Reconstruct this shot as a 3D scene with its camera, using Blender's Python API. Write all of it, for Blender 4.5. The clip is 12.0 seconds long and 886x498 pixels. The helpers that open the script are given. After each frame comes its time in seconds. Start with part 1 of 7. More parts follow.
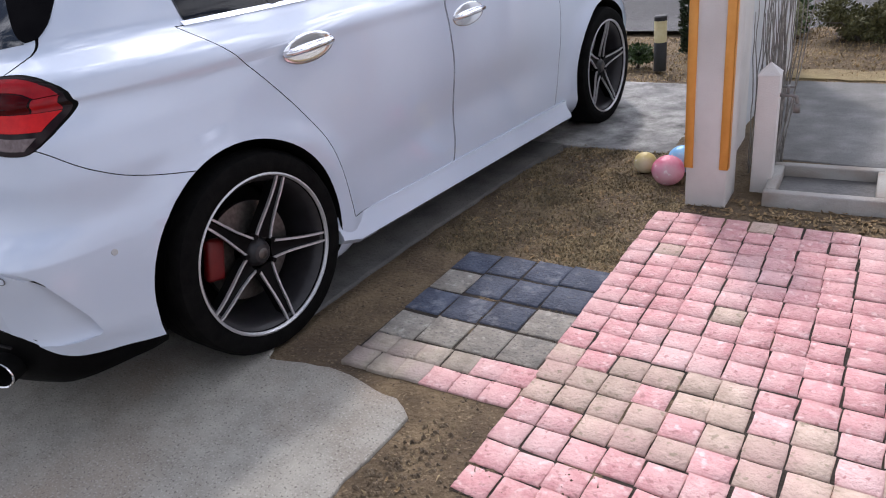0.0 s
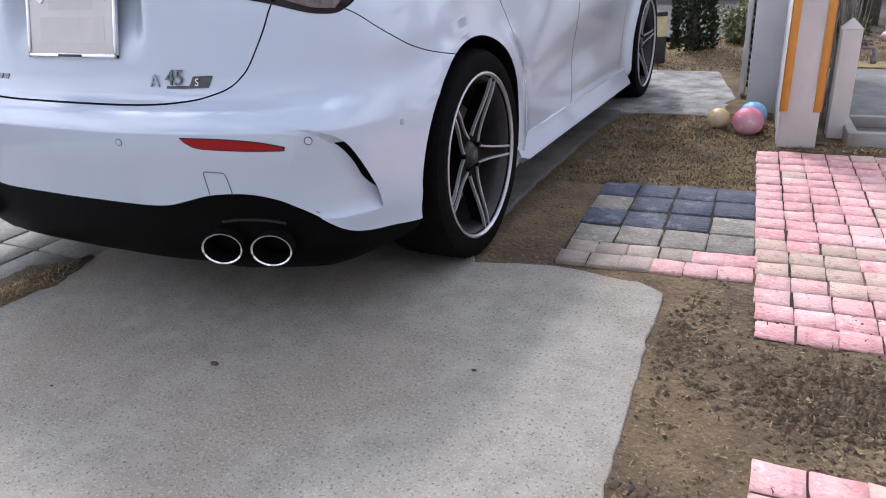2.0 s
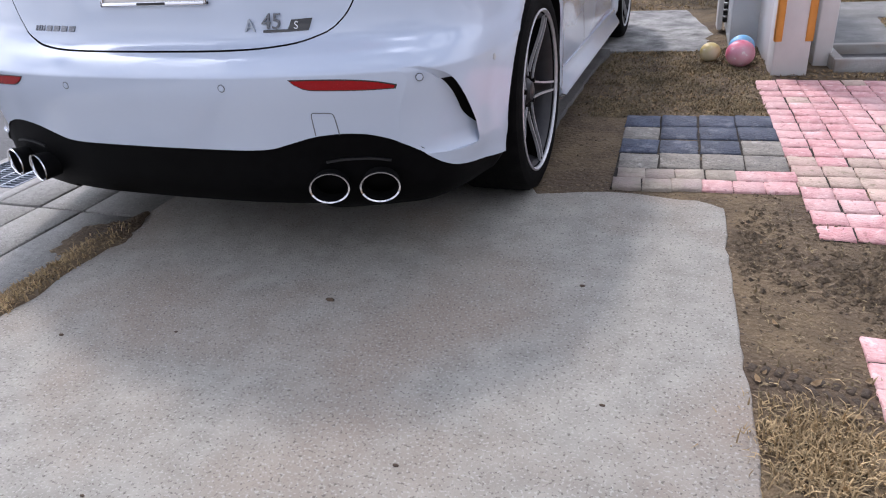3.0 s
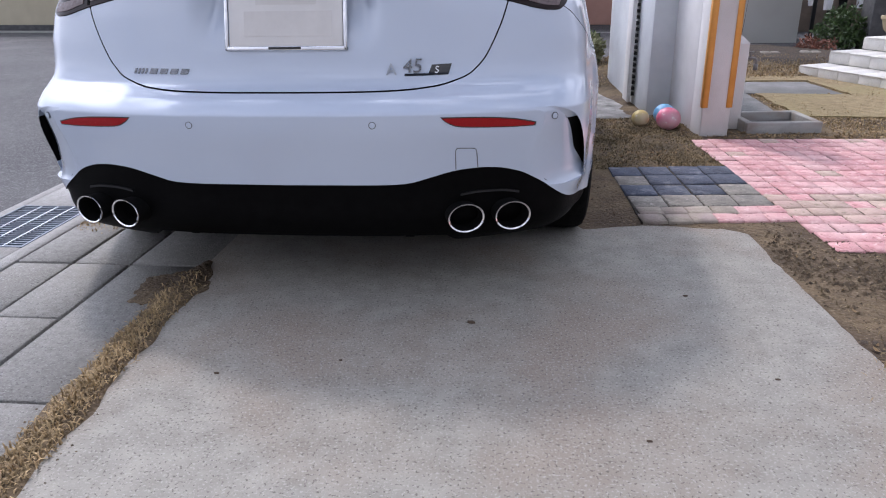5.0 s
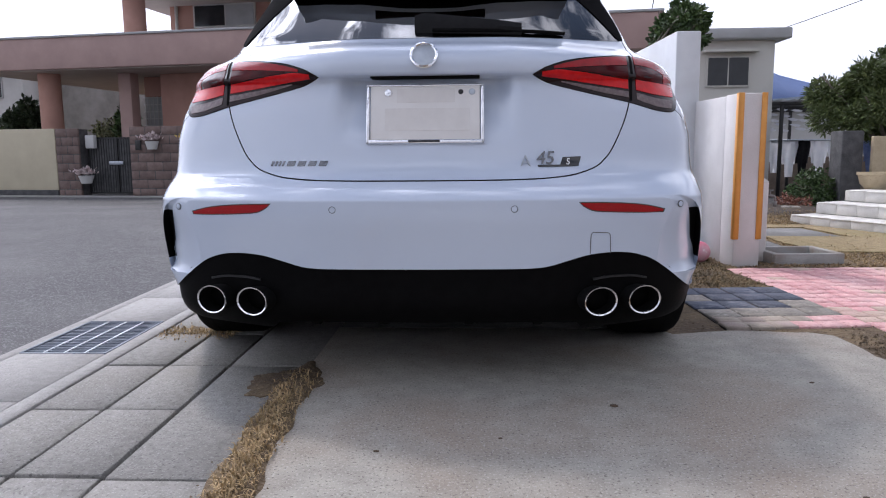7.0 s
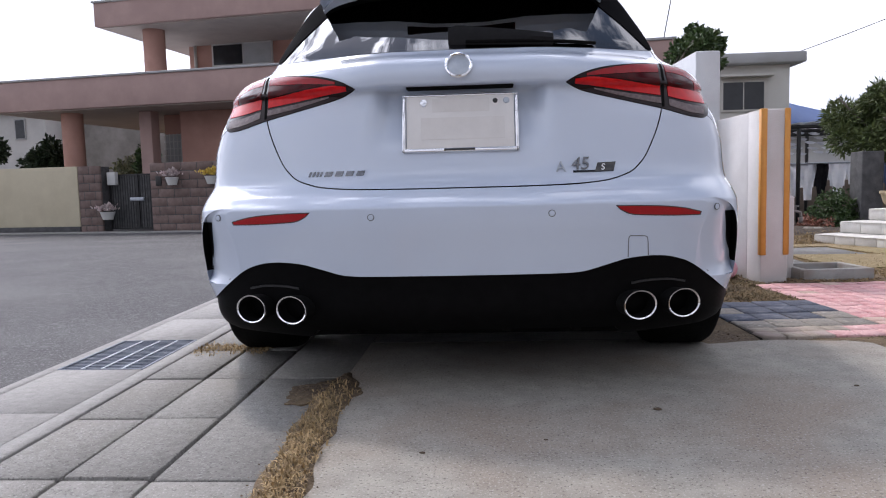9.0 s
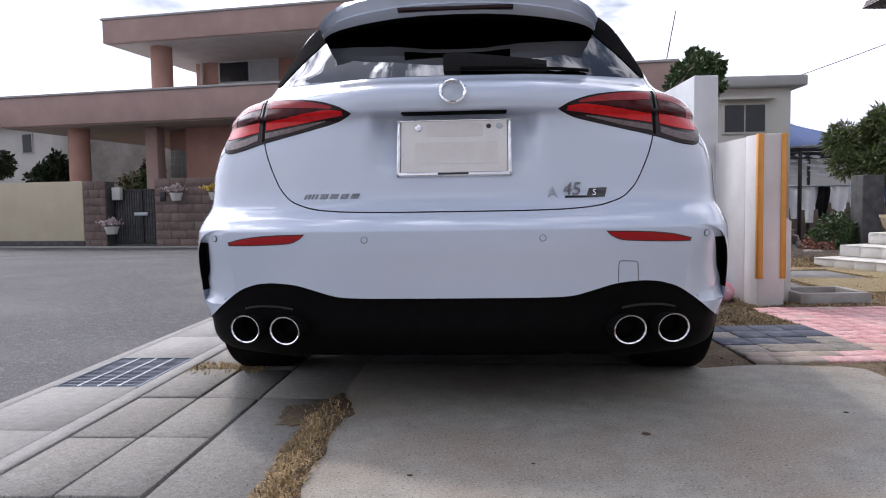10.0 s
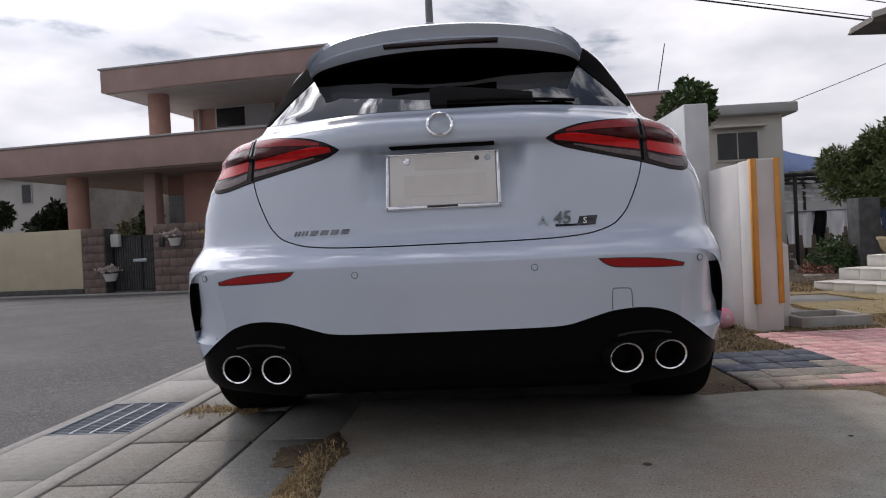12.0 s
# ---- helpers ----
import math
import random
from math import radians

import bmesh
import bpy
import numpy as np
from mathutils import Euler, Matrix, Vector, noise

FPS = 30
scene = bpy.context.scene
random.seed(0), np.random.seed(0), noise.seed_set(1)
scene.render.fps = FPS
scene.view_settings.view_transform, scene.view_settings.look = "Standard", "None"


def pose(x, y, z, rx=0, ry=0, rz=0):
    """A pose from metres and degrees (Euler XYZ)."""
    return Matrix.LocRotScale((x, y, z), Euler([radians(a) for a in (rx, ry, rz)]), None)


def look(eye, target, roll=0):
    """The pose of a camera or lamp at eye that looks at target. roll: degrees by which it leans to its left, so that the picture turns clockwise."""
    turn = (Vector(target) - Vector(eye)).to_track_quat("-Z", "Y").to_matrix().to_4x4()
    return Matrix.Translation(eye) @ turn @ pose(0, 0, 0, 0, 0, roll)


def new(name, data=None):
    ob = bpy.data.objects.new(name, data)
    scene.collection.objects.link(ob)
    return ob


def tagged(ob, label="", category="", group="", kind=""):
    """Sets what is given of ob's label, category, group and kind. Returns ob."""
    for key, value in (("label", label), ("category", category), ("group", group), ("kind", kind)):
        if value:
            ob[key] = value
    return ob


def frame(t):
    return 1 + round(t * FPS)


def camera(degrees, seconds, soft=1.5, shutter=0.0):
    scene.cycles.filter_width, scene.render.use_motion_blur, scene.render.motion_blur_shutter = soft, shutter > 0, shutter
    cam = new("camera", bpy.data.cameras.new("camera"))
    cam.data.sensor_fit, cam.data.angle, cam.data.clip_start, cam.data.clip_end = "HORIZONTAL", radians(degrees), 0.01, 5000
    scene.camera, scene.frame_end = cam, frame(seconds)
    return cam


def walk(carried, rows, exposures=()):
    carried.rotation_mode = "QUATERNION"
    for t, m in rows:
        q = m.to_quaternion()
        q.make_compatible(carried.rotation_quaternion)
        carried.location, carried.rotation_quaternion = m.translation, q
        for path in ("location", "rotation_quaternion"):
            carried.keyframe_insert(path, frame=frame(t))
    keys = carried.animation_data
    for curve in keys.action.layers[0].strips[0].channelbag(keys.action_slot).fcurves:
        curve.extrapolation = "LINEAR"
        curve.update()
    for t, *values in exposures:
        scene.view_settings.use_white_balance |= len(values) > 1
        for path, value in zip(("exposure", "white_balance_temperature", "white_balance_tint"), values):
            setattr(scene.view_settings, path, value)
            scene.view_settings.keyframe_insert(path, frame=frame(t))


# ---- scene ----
cam = camera(63.7, 12.0, soft=1.1)
PATH = [
    (0, (2.654, -0.471, 1.277), (1.536, 0.942, 0.41), -7.3),
    (0.5, (2.437, -0.64, 1.143), (1.416, 0.872, 0.324), -1.5),
    (1, (2.329, -0.801, 1.056), (1.46, 0.771, 0.175), 1.8),
    (1.5, (2.101, -1.07, 0.998), (1.245, 0.54, 0.175), -0.7),
    (2, (1.818, -1.234, 0.981), (0.973, 0.394, 0.185), -3.5),
    (2.5, (1.651, -1.444, 0.976), (0.92, 0.212, 0.125), -3.1),
    (3, (1.443, -1.529, 0.984), (0.79, 0.125, 0.069), -4.7),
    (3.2, (1.365, -1.587, 1.01), (0.746, 0.109, 0.149), -3.4),
    (4.8, (0.724, -1.856, 0.935), (0.483, -0.016, 0.189), 0.2),
    (5, (0.652, -1.92, 0.947), (0.458, -0.069, 0.215), -1.1),
    (5.5, (0.435, -1.964, 0.937), (0.256, -0.093, 0.25), -2.1),
    (6, (0.272, -1.95, 0.955), (0.193, -0.062, 0.299), -1.4),
    (6.5, (0.148, -1.999, 0.835), (0.084, -0.048, 0.401), -0.7),
    (6.7, (0.152, -2.022, 0.774), (0.069, -0.054, 0.428), -0.7),
    (8.5, (0.076, -2.061, 0.632), (-0.009, -0.07, 0.463), 0.0),
    (9, (0.077, -2.063, 0.636), (-0.049, -0.075, 0.459), -1.5),
    (9.5, (0.098, -2.075, 0.658), (-0.021, -0.085, 0.499), -2.0),
    (10, (0.112, -2.085, 0.654), (-0.023, -0.094, 0.526), -0.9),
    (10.5, (0.115, -2.078, 0.665), (-0.003, -0.082, 0.686), -0.2),
    (11, (0.118, -2.071, 0.653), (-0.06, -0.078, 0.646), -1.9),
    (11.5, (0.127, -2.067, 0.644), (-0.047, -0.074, 0.634), -3.3),
    (12, (0.138, -2.068, 0.639), (0.005, -0.072, 0.615), -2.7),
]
walk(cam, [(t, look(eye, target, roll)) for t, eye, target, roll in PATH],
     exposures=[(0.0, -0.28, 6580, 16), (1.0, -0.34, 6600, 15), (1.5, -0.19, 6520, 16), (2.5, -0.11, 6450, 16), (3.0, -0.17, 6400, 17), (5.5, -0.38, 6330, 18), (8.5, -0.42, 6600, 17), (10.0, -0.44, 6680, 17), (10.5, -0.50, 6800, 16), (11.0, -1.12, 7050, 15), (12.0, -1.06, 7100, 15)])

# ---------------------------------------------------------------- light
SUN_TO = Vector((-0.45, 0.66, 1.0)).normalized()
world = bpy.data.worlds.new("sky")
scene.world = world
world.use_nodes = True
wn, wl = world.node_tree.nodes, world.node_tree.links
wn.clear()
w_out = wn.new("ShaderNodeOutputWorld")
w_bg = wn.new("ShaderNodeBackground")
w_sky = wn.new("ShaderNodeTexSky")
w_sky.sky_type = "NISHITA"
w_sky.sun_disc = False
w_sky.sun_elevation = math.asin(SUN_TO.z)
w_sky.sun_rotation = math.atan2(SUN_TO.x, SUN_TO.y)
w_sky.air_density, w_sky.dust_density = 1.1, 0.3
w_co = wn.new("ShaderNodeTexCoord")
w_map = wn.new("ShaderNodeMapping")
w_map.inputs["Scale"].default_value = (1.0, 1.0, 2.4)
w_map.inputs["Location"].default_value = (5.3, 2.2, 1.1)
w_n1 = wn.new("ShaderNodeTexNoise")
w_n1.inputs["Scale"].default_value = 4.2
w_n1.inputs["Detail"].default_value = 7.0
w_n1.inputs["Roughness"].default_value = 0.58
w_n1.inputs["Distortion"].default_value = 0.35
w_r1 = wn.new("ShaderNodeValToRGB")
w_r1.color_ramp.elements[0].position, w_r1.color_ramp.elements[1].position = 0.42, 0.54
w_r1.color_ramp.elements[0].color = (0.06, 0.06, 0.06, 1)
w_n2 = wn.new("ShaderNodeTexNoise")
w_n2.inputs["Scale"].default_value = 4.2
w_n2.inputs["Detail"].default_value = 5.0
w_r2 = wn.new("ShaderNodeValToRGB")
w_r2.color_ramp.elements[0].position, w_r2.color_ramp.elements[1].position = 0.30, 0.66
w_r2.color_ramp.elements[0].color = (9.8, 10.9, 13.2, 1)
w_r2.color_ramp.elements[1].color = (17.5, 18.6, 20.6, 1)
w_mix = wn.new("ShaderNodeMix")
w_mix.data_type = "RGBA"
w_bg.inputs["Strength"].default_value = 0.104
wl.new(w_co.outputs["Generated"], w_map.inputs["Vector"])
wl.new(w_map.outputs["Vector"], w_n1.inputs["Vector"])
wl.new(w_map.outputs["Vector"], w_n2.inputs["Vector"])
# cloud lies thick towards the horizon and opens to blue overhead
w_sep = wn.new("ShaderNodeSeparateXYZ")
w_cov = wn.new("ShaderNodeMapRange")
w_cov.inputs["From Min"].default_value, w_cov.inputs["From Max"].default_value = 0.38, 0.92
w_cov.inputs["To Min"].default_value, w_cov.inputs["To Max"].default_value = 0.15, -0.085
w_add = wn.new("ShaderNodeMath")
w_add.operation = "ADD"
wl.new(w_co.outputs["Generated"], w_sep.inputs["Vector"])
wl.new(w_sep.outputs["Z"], w_cov.inputs["Value"])
wl.new(w_n1.outputs["Fac"], w_add.inputs[0])
wl.new(w_cov.outputs["Result"], w_add.inputs[1])
wl.new(w_add.outputs["Value"], w_r1.inputs["Fac"])
wl.new(w_n2.outputs["Fac"], w_r2.inputs["Fac"])
wl.new(w_r1.outputs["Color"], w_mix.inputs["Factor"])
wl.new(w_sky.outputs["Color"], w_mix.inputs["A"])
# the cloud glows towards the sun and is duller on the far side of the sky
w_dot = wn.new("ShaderNodeVectorMath")
w_dot.operation = "DOT_PRODUCT"
w_dot.inputs[1].default_value = SUN_TO
w_glow = wn.new("ShaderNodeMapRange")
w_glow.interpolation_type = "SMOOTHSTEP"
w_glow.inputs["From Min"].default_value, w_glow.inputs["From Max"].default_value = -0.5, 0.9
w_glow.inputs["To Min"].default_value, w_glow.inputs["To Max"].default_value = 0.50, 1.25
w_near = wn.new("ShaderNodeMapRange")
w_near.interpolation_type = "SMOOTHSTEP"
w_near.inputs["From Min"].default_value, w_near.inputs["From Max"].default_value = 0.78, 1.0
w_near.inputs["To Min"].default_value, w_near.inputs["To Max"].default_value = 0.0, 4.6
w_sum = wn.new("ShaderNodeMath")
w_sum.operation = "ADD"
w_mul = wn.new("ShaderNodeVectorMath")
w_mul.operation = "SCALE"
wl.new(w_co.outputs["Generated"], w_dot.inputs[0])
wl.new(w_dot.outputs["Value"], w_glow.inputs["Value"])
wl.new(w_r2.outputs["Color"], w_mul.inputs[0])
wl.new(w_dot.outputs["Value"], w_near.inputs["Value"])
wl.new(w_glow.outputs["Result"], w_sum.inputs[0])
wl.new(w_near.outputs["Result"], w_sum.inputs[1])
wl.new(w_sum.outputs["Value"], w_mul.inputs["Scale"])
wl.new(w_mul.outputs["Vector"], w_mix.inputs["B"])
wl.new(w_mix.outputs["Result"], w_bg.inputs["Color"])
wl.new(w_bg.outputs["Background"], w_out.inputs["Surface"])

sun_data = bpy.data.lights.new("sun", "SUN")
sun_data.energy, sun_data.angle, sun_data.color = 2.2, radians(5.0), (1.0, 0.95, 0.88)
sun = new("sun", sun_data)
sun.matrix_world = look((0, 0, 20), Vector((0, 0, 20)) - SUN_TO)


# ---------------------------------------------------------------- materials
def surf(name, c1, c2=None, scale=6.0, rough=0.7, bump=0.0, bump_scale=60.0, metal=0.0, coat=0.0, speck=None,
         speck_scale=220.0, speck_cut=0.62, pale=None, pale_scale=170.0, pale_cut=0.63, big=None, big_scale=0.9, vary=0.0, island=False, spec=0.5, rough_var=0.08, object_space=False, relief=0.01):
    """A surface with variation at two or three scales: c1..c2 by noise, specks, large stains, fine relief."""
    m = bpy.data.materials.new(name)
    m.use_nodes = True
    nt = m.node_tree
    N, L = nt.nodes, nt.links
    b = N["Principled BSDF"]
    b.inputs["Metallic"].default_value = metal
    b.inputs["Specular IOR Level"].default_value = spec
    b.inputs["Coat Weight"].default_value = coat
    b.inputs["Coat Roughness"].default_value = 0.03
    if object_space:
        co = N.new("ShaderNodeTexCoord").outputs["Object"]
    else:
        co = N.new("ShaderNodeNewGeometry").outputs["Position"]
    n = N.new("ShaderNodeTexNoise")
    n.inputs["Scale"].default_value, n.inputs["Detail"].default_value, n.inputs["Roughness"].default_value = scale, 6.0, 0.62
    L.new(co, n.inputs["Vector"])
    ramp = N.new("ShaderNodeValToRGB")
    e = ramp.color_ramp.elements
    e[0].position, e[1].position = 0.32, 0.68
    e[0].color, e[1].color = (*c1, 1), (*(c2 or c1), 1)
    L.new(n.outputs["Fac"], ramp.inputs["Fac"])
    col = ramp.outputs["Color"]

    def over(fac, colour, amount=1.0):
        mx = N.new("ShaderNodeMix")
        mx.data_type = "RGBA"
        if amount < 1.0:
            mul = N.new("ShaderNodeMath")
            mul.operation = "MULTIPLY"
            mul.inputs[1].default_value = amount
            L.new(fac, mul.inputs[0])
            fac = mul.outputs[0]
        L.new(fac, mx.inputs["Factor"])
        L.new(col, mx.inputs["A"])
        mx.inputs["B"].default_value = (*colour, 1)
        return mx.outputs["Result"]

    if big:
        nb = N.new("ShaderNodeTexNoise")
        nb.inputs["Scale"].default_value, nb.inputs["Detail"].default_value = big_scale, 4.0
        L.new(co, nb.inputs["Vector"])
        rb = N.new("ShaderNodeValToRGB")
        rb.color_ramp.elements[0].position, rb.color_ramp.elements[1].position = 0.45, 0.66
        L.new(nb.outputs["Fac"], rb.inputs["Fac"])
        col = over(rb.outputs["Color"], big, 0.7)
    if speck:
        ns = N.new("ShaderNodeTexNoise")
        ns.inputs["Scale"].default_value, ns.inputs["Detail"].default_value = speck_scale, 2.0
        L.new(co, ns.inputs["Vector"])
        rs = N.new("ShaderNodeValToRGB")
        rs.color_ramp.elements[0].position, rs.color_ramp.elements[1].position = speck_cut, speck_cut + 0.06
        L.new(ns.outputs["Fac"], rs.inputs["Fac"])
        col = over(rs.outputs["Color"], speck, 0.8)
    if pale:
        np_ = N.new("ShaderNodeTexNoise")
        np_.inputs["Scale"].default_value, np_.inputs["Detail"].default_value = pale_scale, 3.0
        shift = N.new("ShaderNodeVectorMath")
        shift.operation = "ADD"
        shift.inputs[1].default_value = (3.7, 1.3, 5.1)
        L.new(co, shift.inputs[0])
        L.new(shift.outputs["Vector"], np_.inputs["Vector"])
        rp = N.new("ShaderNodeValToRGB")
        rp.color_ramp.elements[0].position, rp.color_ramp.elements[1].position = pale_cut, pale_cut + 0.10
        L.new(np_.outputs["Fac"], rp.inputs["Fac"])
        col = over(rp.outputs["Color"], pale, 0.75)
    if vary:
        if island:
            rnd = N.new("ShaderNodeNewGeometry").outputs["Random Per Island"]
        else:
            rnd = N.new("ShaderNodeObjectInfo").outputs["Random"]
        mr = N.new("ShaderNodeMapRange")
        mr.inputs["To Min"].default_value, mr.inputs["To Max"].default_value = 1 - vary, 1 + vary
        L.new(rnd, mr.inputs["Value"])
        hs = N.new("ShaderNodeHueSaturation")
        L.new(mr.outputs["Result"], hs.inputs["Value"])
        L.new(col, hs.inputs["Color"])
        col = hs.outputs["Color"]
    L.new(col, b.inputs["Base Color"])
    rr = N.new("ShaderNodeMapRange")
    rr.inputs["To Min"].default_value, rr.inputs["To Max"].default_value = max(0.0, rough - rough_var), min(1.0, rough + rough_var)
    L.new(n.outputs["Fac"], rr.inputs["Value"])
    L.new(rr.outputs["Result"], b.inputs["Roughness"])
    if bump:
        nf = N.new("ShaderNodeTexNoise")
        nf.inputs["Scale"].default_value, nf.inputs["Detail"].default_value = bump_scale, 5.0
        L.new(co, nf.inputs["Vector"])
        bp = N.new("ShaderNodeBump")
        bp.inputs["Strength"].default_value, bp.inputs["Distance"].default_value = min(1.0, bump), relief
        L.new(nf.outputs["Fac"], bp.inputs["Height"])
        L.new(bp.outputs["Normal"], b.inputs["Normal"])
    return m


def glass(name, colour, rough=0.0, ior=1.45):
    m = bpy.data.materials.new(name)
    m.use_nodes = True
    b = m.node_tree.nodes["Principled BSDF"]
    b.inputs["Base Color"].default_value = (*colour, 1)
    b.inputs["Transmission Weight"].default_value = 1.0
    b.inputs["Roughness"].default_value = rough
    b.inputs["IOR"].default_value = ior
    return m


PAINT = surf("white_car_paint", (0.545, 0.615, 0.73), (0.57, 0.64, 0.755), 2.0, 0.22, coat=1.0, rough_var=0.03, spec=0.5)
HOLLOW = PAINT.copy()
# near-black: the shade inside gaps and hollows is put into the colour
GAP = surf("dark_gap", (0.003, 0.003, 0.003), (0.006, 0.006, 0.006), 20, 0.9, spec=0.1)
BLACK = surf("black_plastic", (0.0015, 0.0015, 0.0017), (0.003, 0.003, 0.0032), 30, 0.5, bump=0.1, bump_scale=300, spec=0.06)
GLOSS_BLACK = surf("gloss_black", (0.008, 0.008, 0.009), (0.012, 0.012, 0.013), 8, 0.06, rough_var=0.02, coat=0.6)
TRIM_BLACK = surf("satin_black_trim", (0.015, 0.015, 0.016), (0.022, 0.022, 0.023), 40, 0.45, bump=0.1, bump_scale=400)
RUBBER = surf("tyre_rubber", (0.003, 0.003, 0.0033), (0.008, 0.0078, 0.0075), 25, 0.75, bump=0.25, bump_scale=180, spec=0.05)
# lighter grey for the painted highlight above the exhaust tips
TIP_GLINT = surf("highlight_grey", (0.008, 0.008, 0.009), (0.014, 0.014, 0.015), 60, 0.5)
CHROME = surf("chrome", (0.80, 0.80, 0.82), (0.86, 0.86, 0.87), 10, 0.08, metal=1.0, rough_var=0.04)
MACHINED = surf("machined_alloy", (0.50, 0.50, 0.52), (0.60, 0.60, 0.61), 90, 0.42, metal=0.6)
RIM_DARK = surf("dark_grey_alloy", (0.003, 0.003, 0.0035), (0.006, 0.0055, 0.006), 30, 0.45, spec=0.08)
RIM_GREY = surf("satin_grey_alloy", (0.018, 0.017, 0.019), (0.030, 0.028, 0.031), 30, 0.4, spec=0.4)
DISC_STEEL = surf("brake_disc_steel", (0.10, 0.095, 0.09), (0.18, 0.17, 0.16), 60, 0.45, metal=1.0)
CALIPER = surf("red_caliper_paint", (0.11, 0.004, 0.005), (0.16, 0.006, 0.006), 30, 0.4)
LENS_RED = surf("red_lamp_lens", (0.50, 0.003, 0.006), (0.66, 0.008, 0.009), 40, 0.10, bump=0.1, bump_scale=500, spec=0.25, coat=0.08)
LENS_GUIDE = surf("dark_red_light_guide", (0.24, 0.002, 0.006), (0.36, 0.004, 0.008), 40, 0.10, bump=0.1, bump_scale=500, spec=0.3, coat=0.08)
LENS_DEEP = surf("deep_red_lamp_lens", (0.035, 0.002, 0.003), (0.075, 0.003, 0.004), 30, 0.08, spec=0.12)
LENS_CLEAR = surf("clear_lamp_lens", (0.12, 0.09, 0.09), (0.23, 0.18, 0.18), 90, 0.2, spec=0.2, bump=0.4, bump_scale=350)
REFLECTOR = surf("red_reflector", (0.30, 0.003, 0.006), (0.40, 0.006, 0.008), 300, 0.25, bump=0.2, bump_scale=700, spec=0.3)
PRIVACY = glass("privacy_glass", (0.008, 0.009, 0.011), 0.0, 2.2)
SIDE_GLASS_TINT = glass("tinted_side_glass", (0.04, 0.045, 0.05), 0.0, 1.5)
LAMP_BASE = surf("lamp_surround", (0.008, 0.002, 0.0025), (0.014, 0.003, 0.0035), 20, 0.2, spec=0.2, coat=0.1)
WIPER_BLACK = surf("matt_black_wiper_plastic", (0.005, 0.005, 0.006), (0.010, 0.010, 0.011), 50, 0.55, spec=0.2)
BRAKE_DARK = surf("dark_brake_lens", (0.010, 0.002, 0.002), (0.018, 0.002, 0.003), 30, 0.15, spec=0.3)
BLADE = surf("matt_black_blade", (0.004, 0.004, 0.005), (0.007, 0.007, 0.008), 20, 0.9, spec=0.02)
SEAM = surf("grey_panel_seam", (0.11, 0.12, 0.14), (0.16, 0.17, 0.19), 40, 0.6)
PLATE = surf("plate_white", (0.74, 0.72, 0.70), (0.80, 0.78, 0.76), 12, 0.45, bump=0.05, bump_scale=90)
BADGE = surf("dark_chrome_badge", (0.10, 0.105, 0.115), (0.24, 0.25, 0.27), 160, 0.22, metal=0.8)
PLATE_BAR = surf("plate_bar", (0.69, 0.665, 0.64), (0.74, 0.715, 0.69), 25, 0.5)
STEEL = surf("galvanised_steel", (0.36, 0.40, 0.46), (0.52, 0.56, 0.60), 22, 0.42, metal=0.7, bump=0.1)
CONCRETE = surf("pad_concrete", (0.241, 0.227, 0.199), (0.353, 0.334, 0.293), 11.0, 0.88, bump=0.32, bump_scale=210,
                speck=(0.115, 0.102, 0.088), speck_scale=125, speck_cut=0.60, pale=(0.41, 0.395, 0.36), pale_scale=150, pale_cut=0.555, big=(0.262, 0.205, 0.160), big_scale=1.7)
SLAB = surf("sidewalk_slab", (0.19, 0.184, 0.170), (0.285, 0.276, 0.256), 36.0, 0.85, bump=0.5, bump_scale=130,
            speck=(0.12, 0.115, 0.107), speck_scale=120, speck_cut=0.61, pale=(0.36, 0.35, 0.33), pale_scale=160, pale_cut=0.57, big=(0.19, 0.18, 0.16), big_scale=2.2, vary=0.10)
KERB = surf("gutter_concrete", (0.26, 0.255, 0.24), (0.35, 0.34, 0.325), 30.0, 0.85, bump=0.5, bump_scale=110, speck=(0.2, 0.19, 0.18), speck_scale=150,
            vary=0.07)
ASPHALT = surf("asphalt", (0.044, 0.044, 0.04664), (0.07744, 0.07656, 0.0792), 24.0, 0.85, bump=0.8, bump_scale=140, speck=(0.20, 0.20, 0.20),
               speck_scale=95, speck_cut=0.57, pale=(0.15, 0.15, 0.15), pale_scale=28, pale_cut=0.58, big=(0.118, 0.116, 0.115), big_scale=0.7)
DIRT = surf("bare_earth", (0.082, 0.056, 0.030), (0.205, 0.146, 0.083), 6.0, 0.95, bump=1.0, bump_scale=64, speck=(0.030, 0.020, 0.014),
            speck_scale=75, speck_cut=0.645, pale=(0.27, 0.20, 0.125), pale_scale=95, pale_cut=0.60, big=(0.058, 0.037, 0.024), big_scale=1.9, relief=0.014)
STRAW_MAT = surf("matted_dead_turf", (0.085, 0.064, 0.034), (0.30, 0.225, 0.125), 9, 0.9, vary=0.4, island=True)
PATH_GREY = surf("path_concrete", (0.15, 0.148, 0.144), (0.27, 0.266, 0.258), 6, 0.85, bump=0.4, bump_scale=120, speck=(0.12, 0.12, 0.117), speck_scale=110, big=(0.12, 0.118, 0.115), big_scale=2.4)
STRAW = surf("dry_grass", (0.22, 0.150, 0.072), (0.46, 0.335, 0.18), 14, 0.85, vary=0.4, island=True)
PINK = surf("pink_paver", (0.56, 0.25, 0.255), (0.70, 0.41, 0.40), 22, 0.82, bump=0.6, bump_scale=90, speck=(0.42, 0.195, 0.19), speck_scale=38,
            speck_cut=0.62, pale=(0.80, 0.57, 0.56), pale_scale=30, pale_cut=0.58, big=(0.74, 0.53, 0.50), big_scale=2.2, vary=0.08)
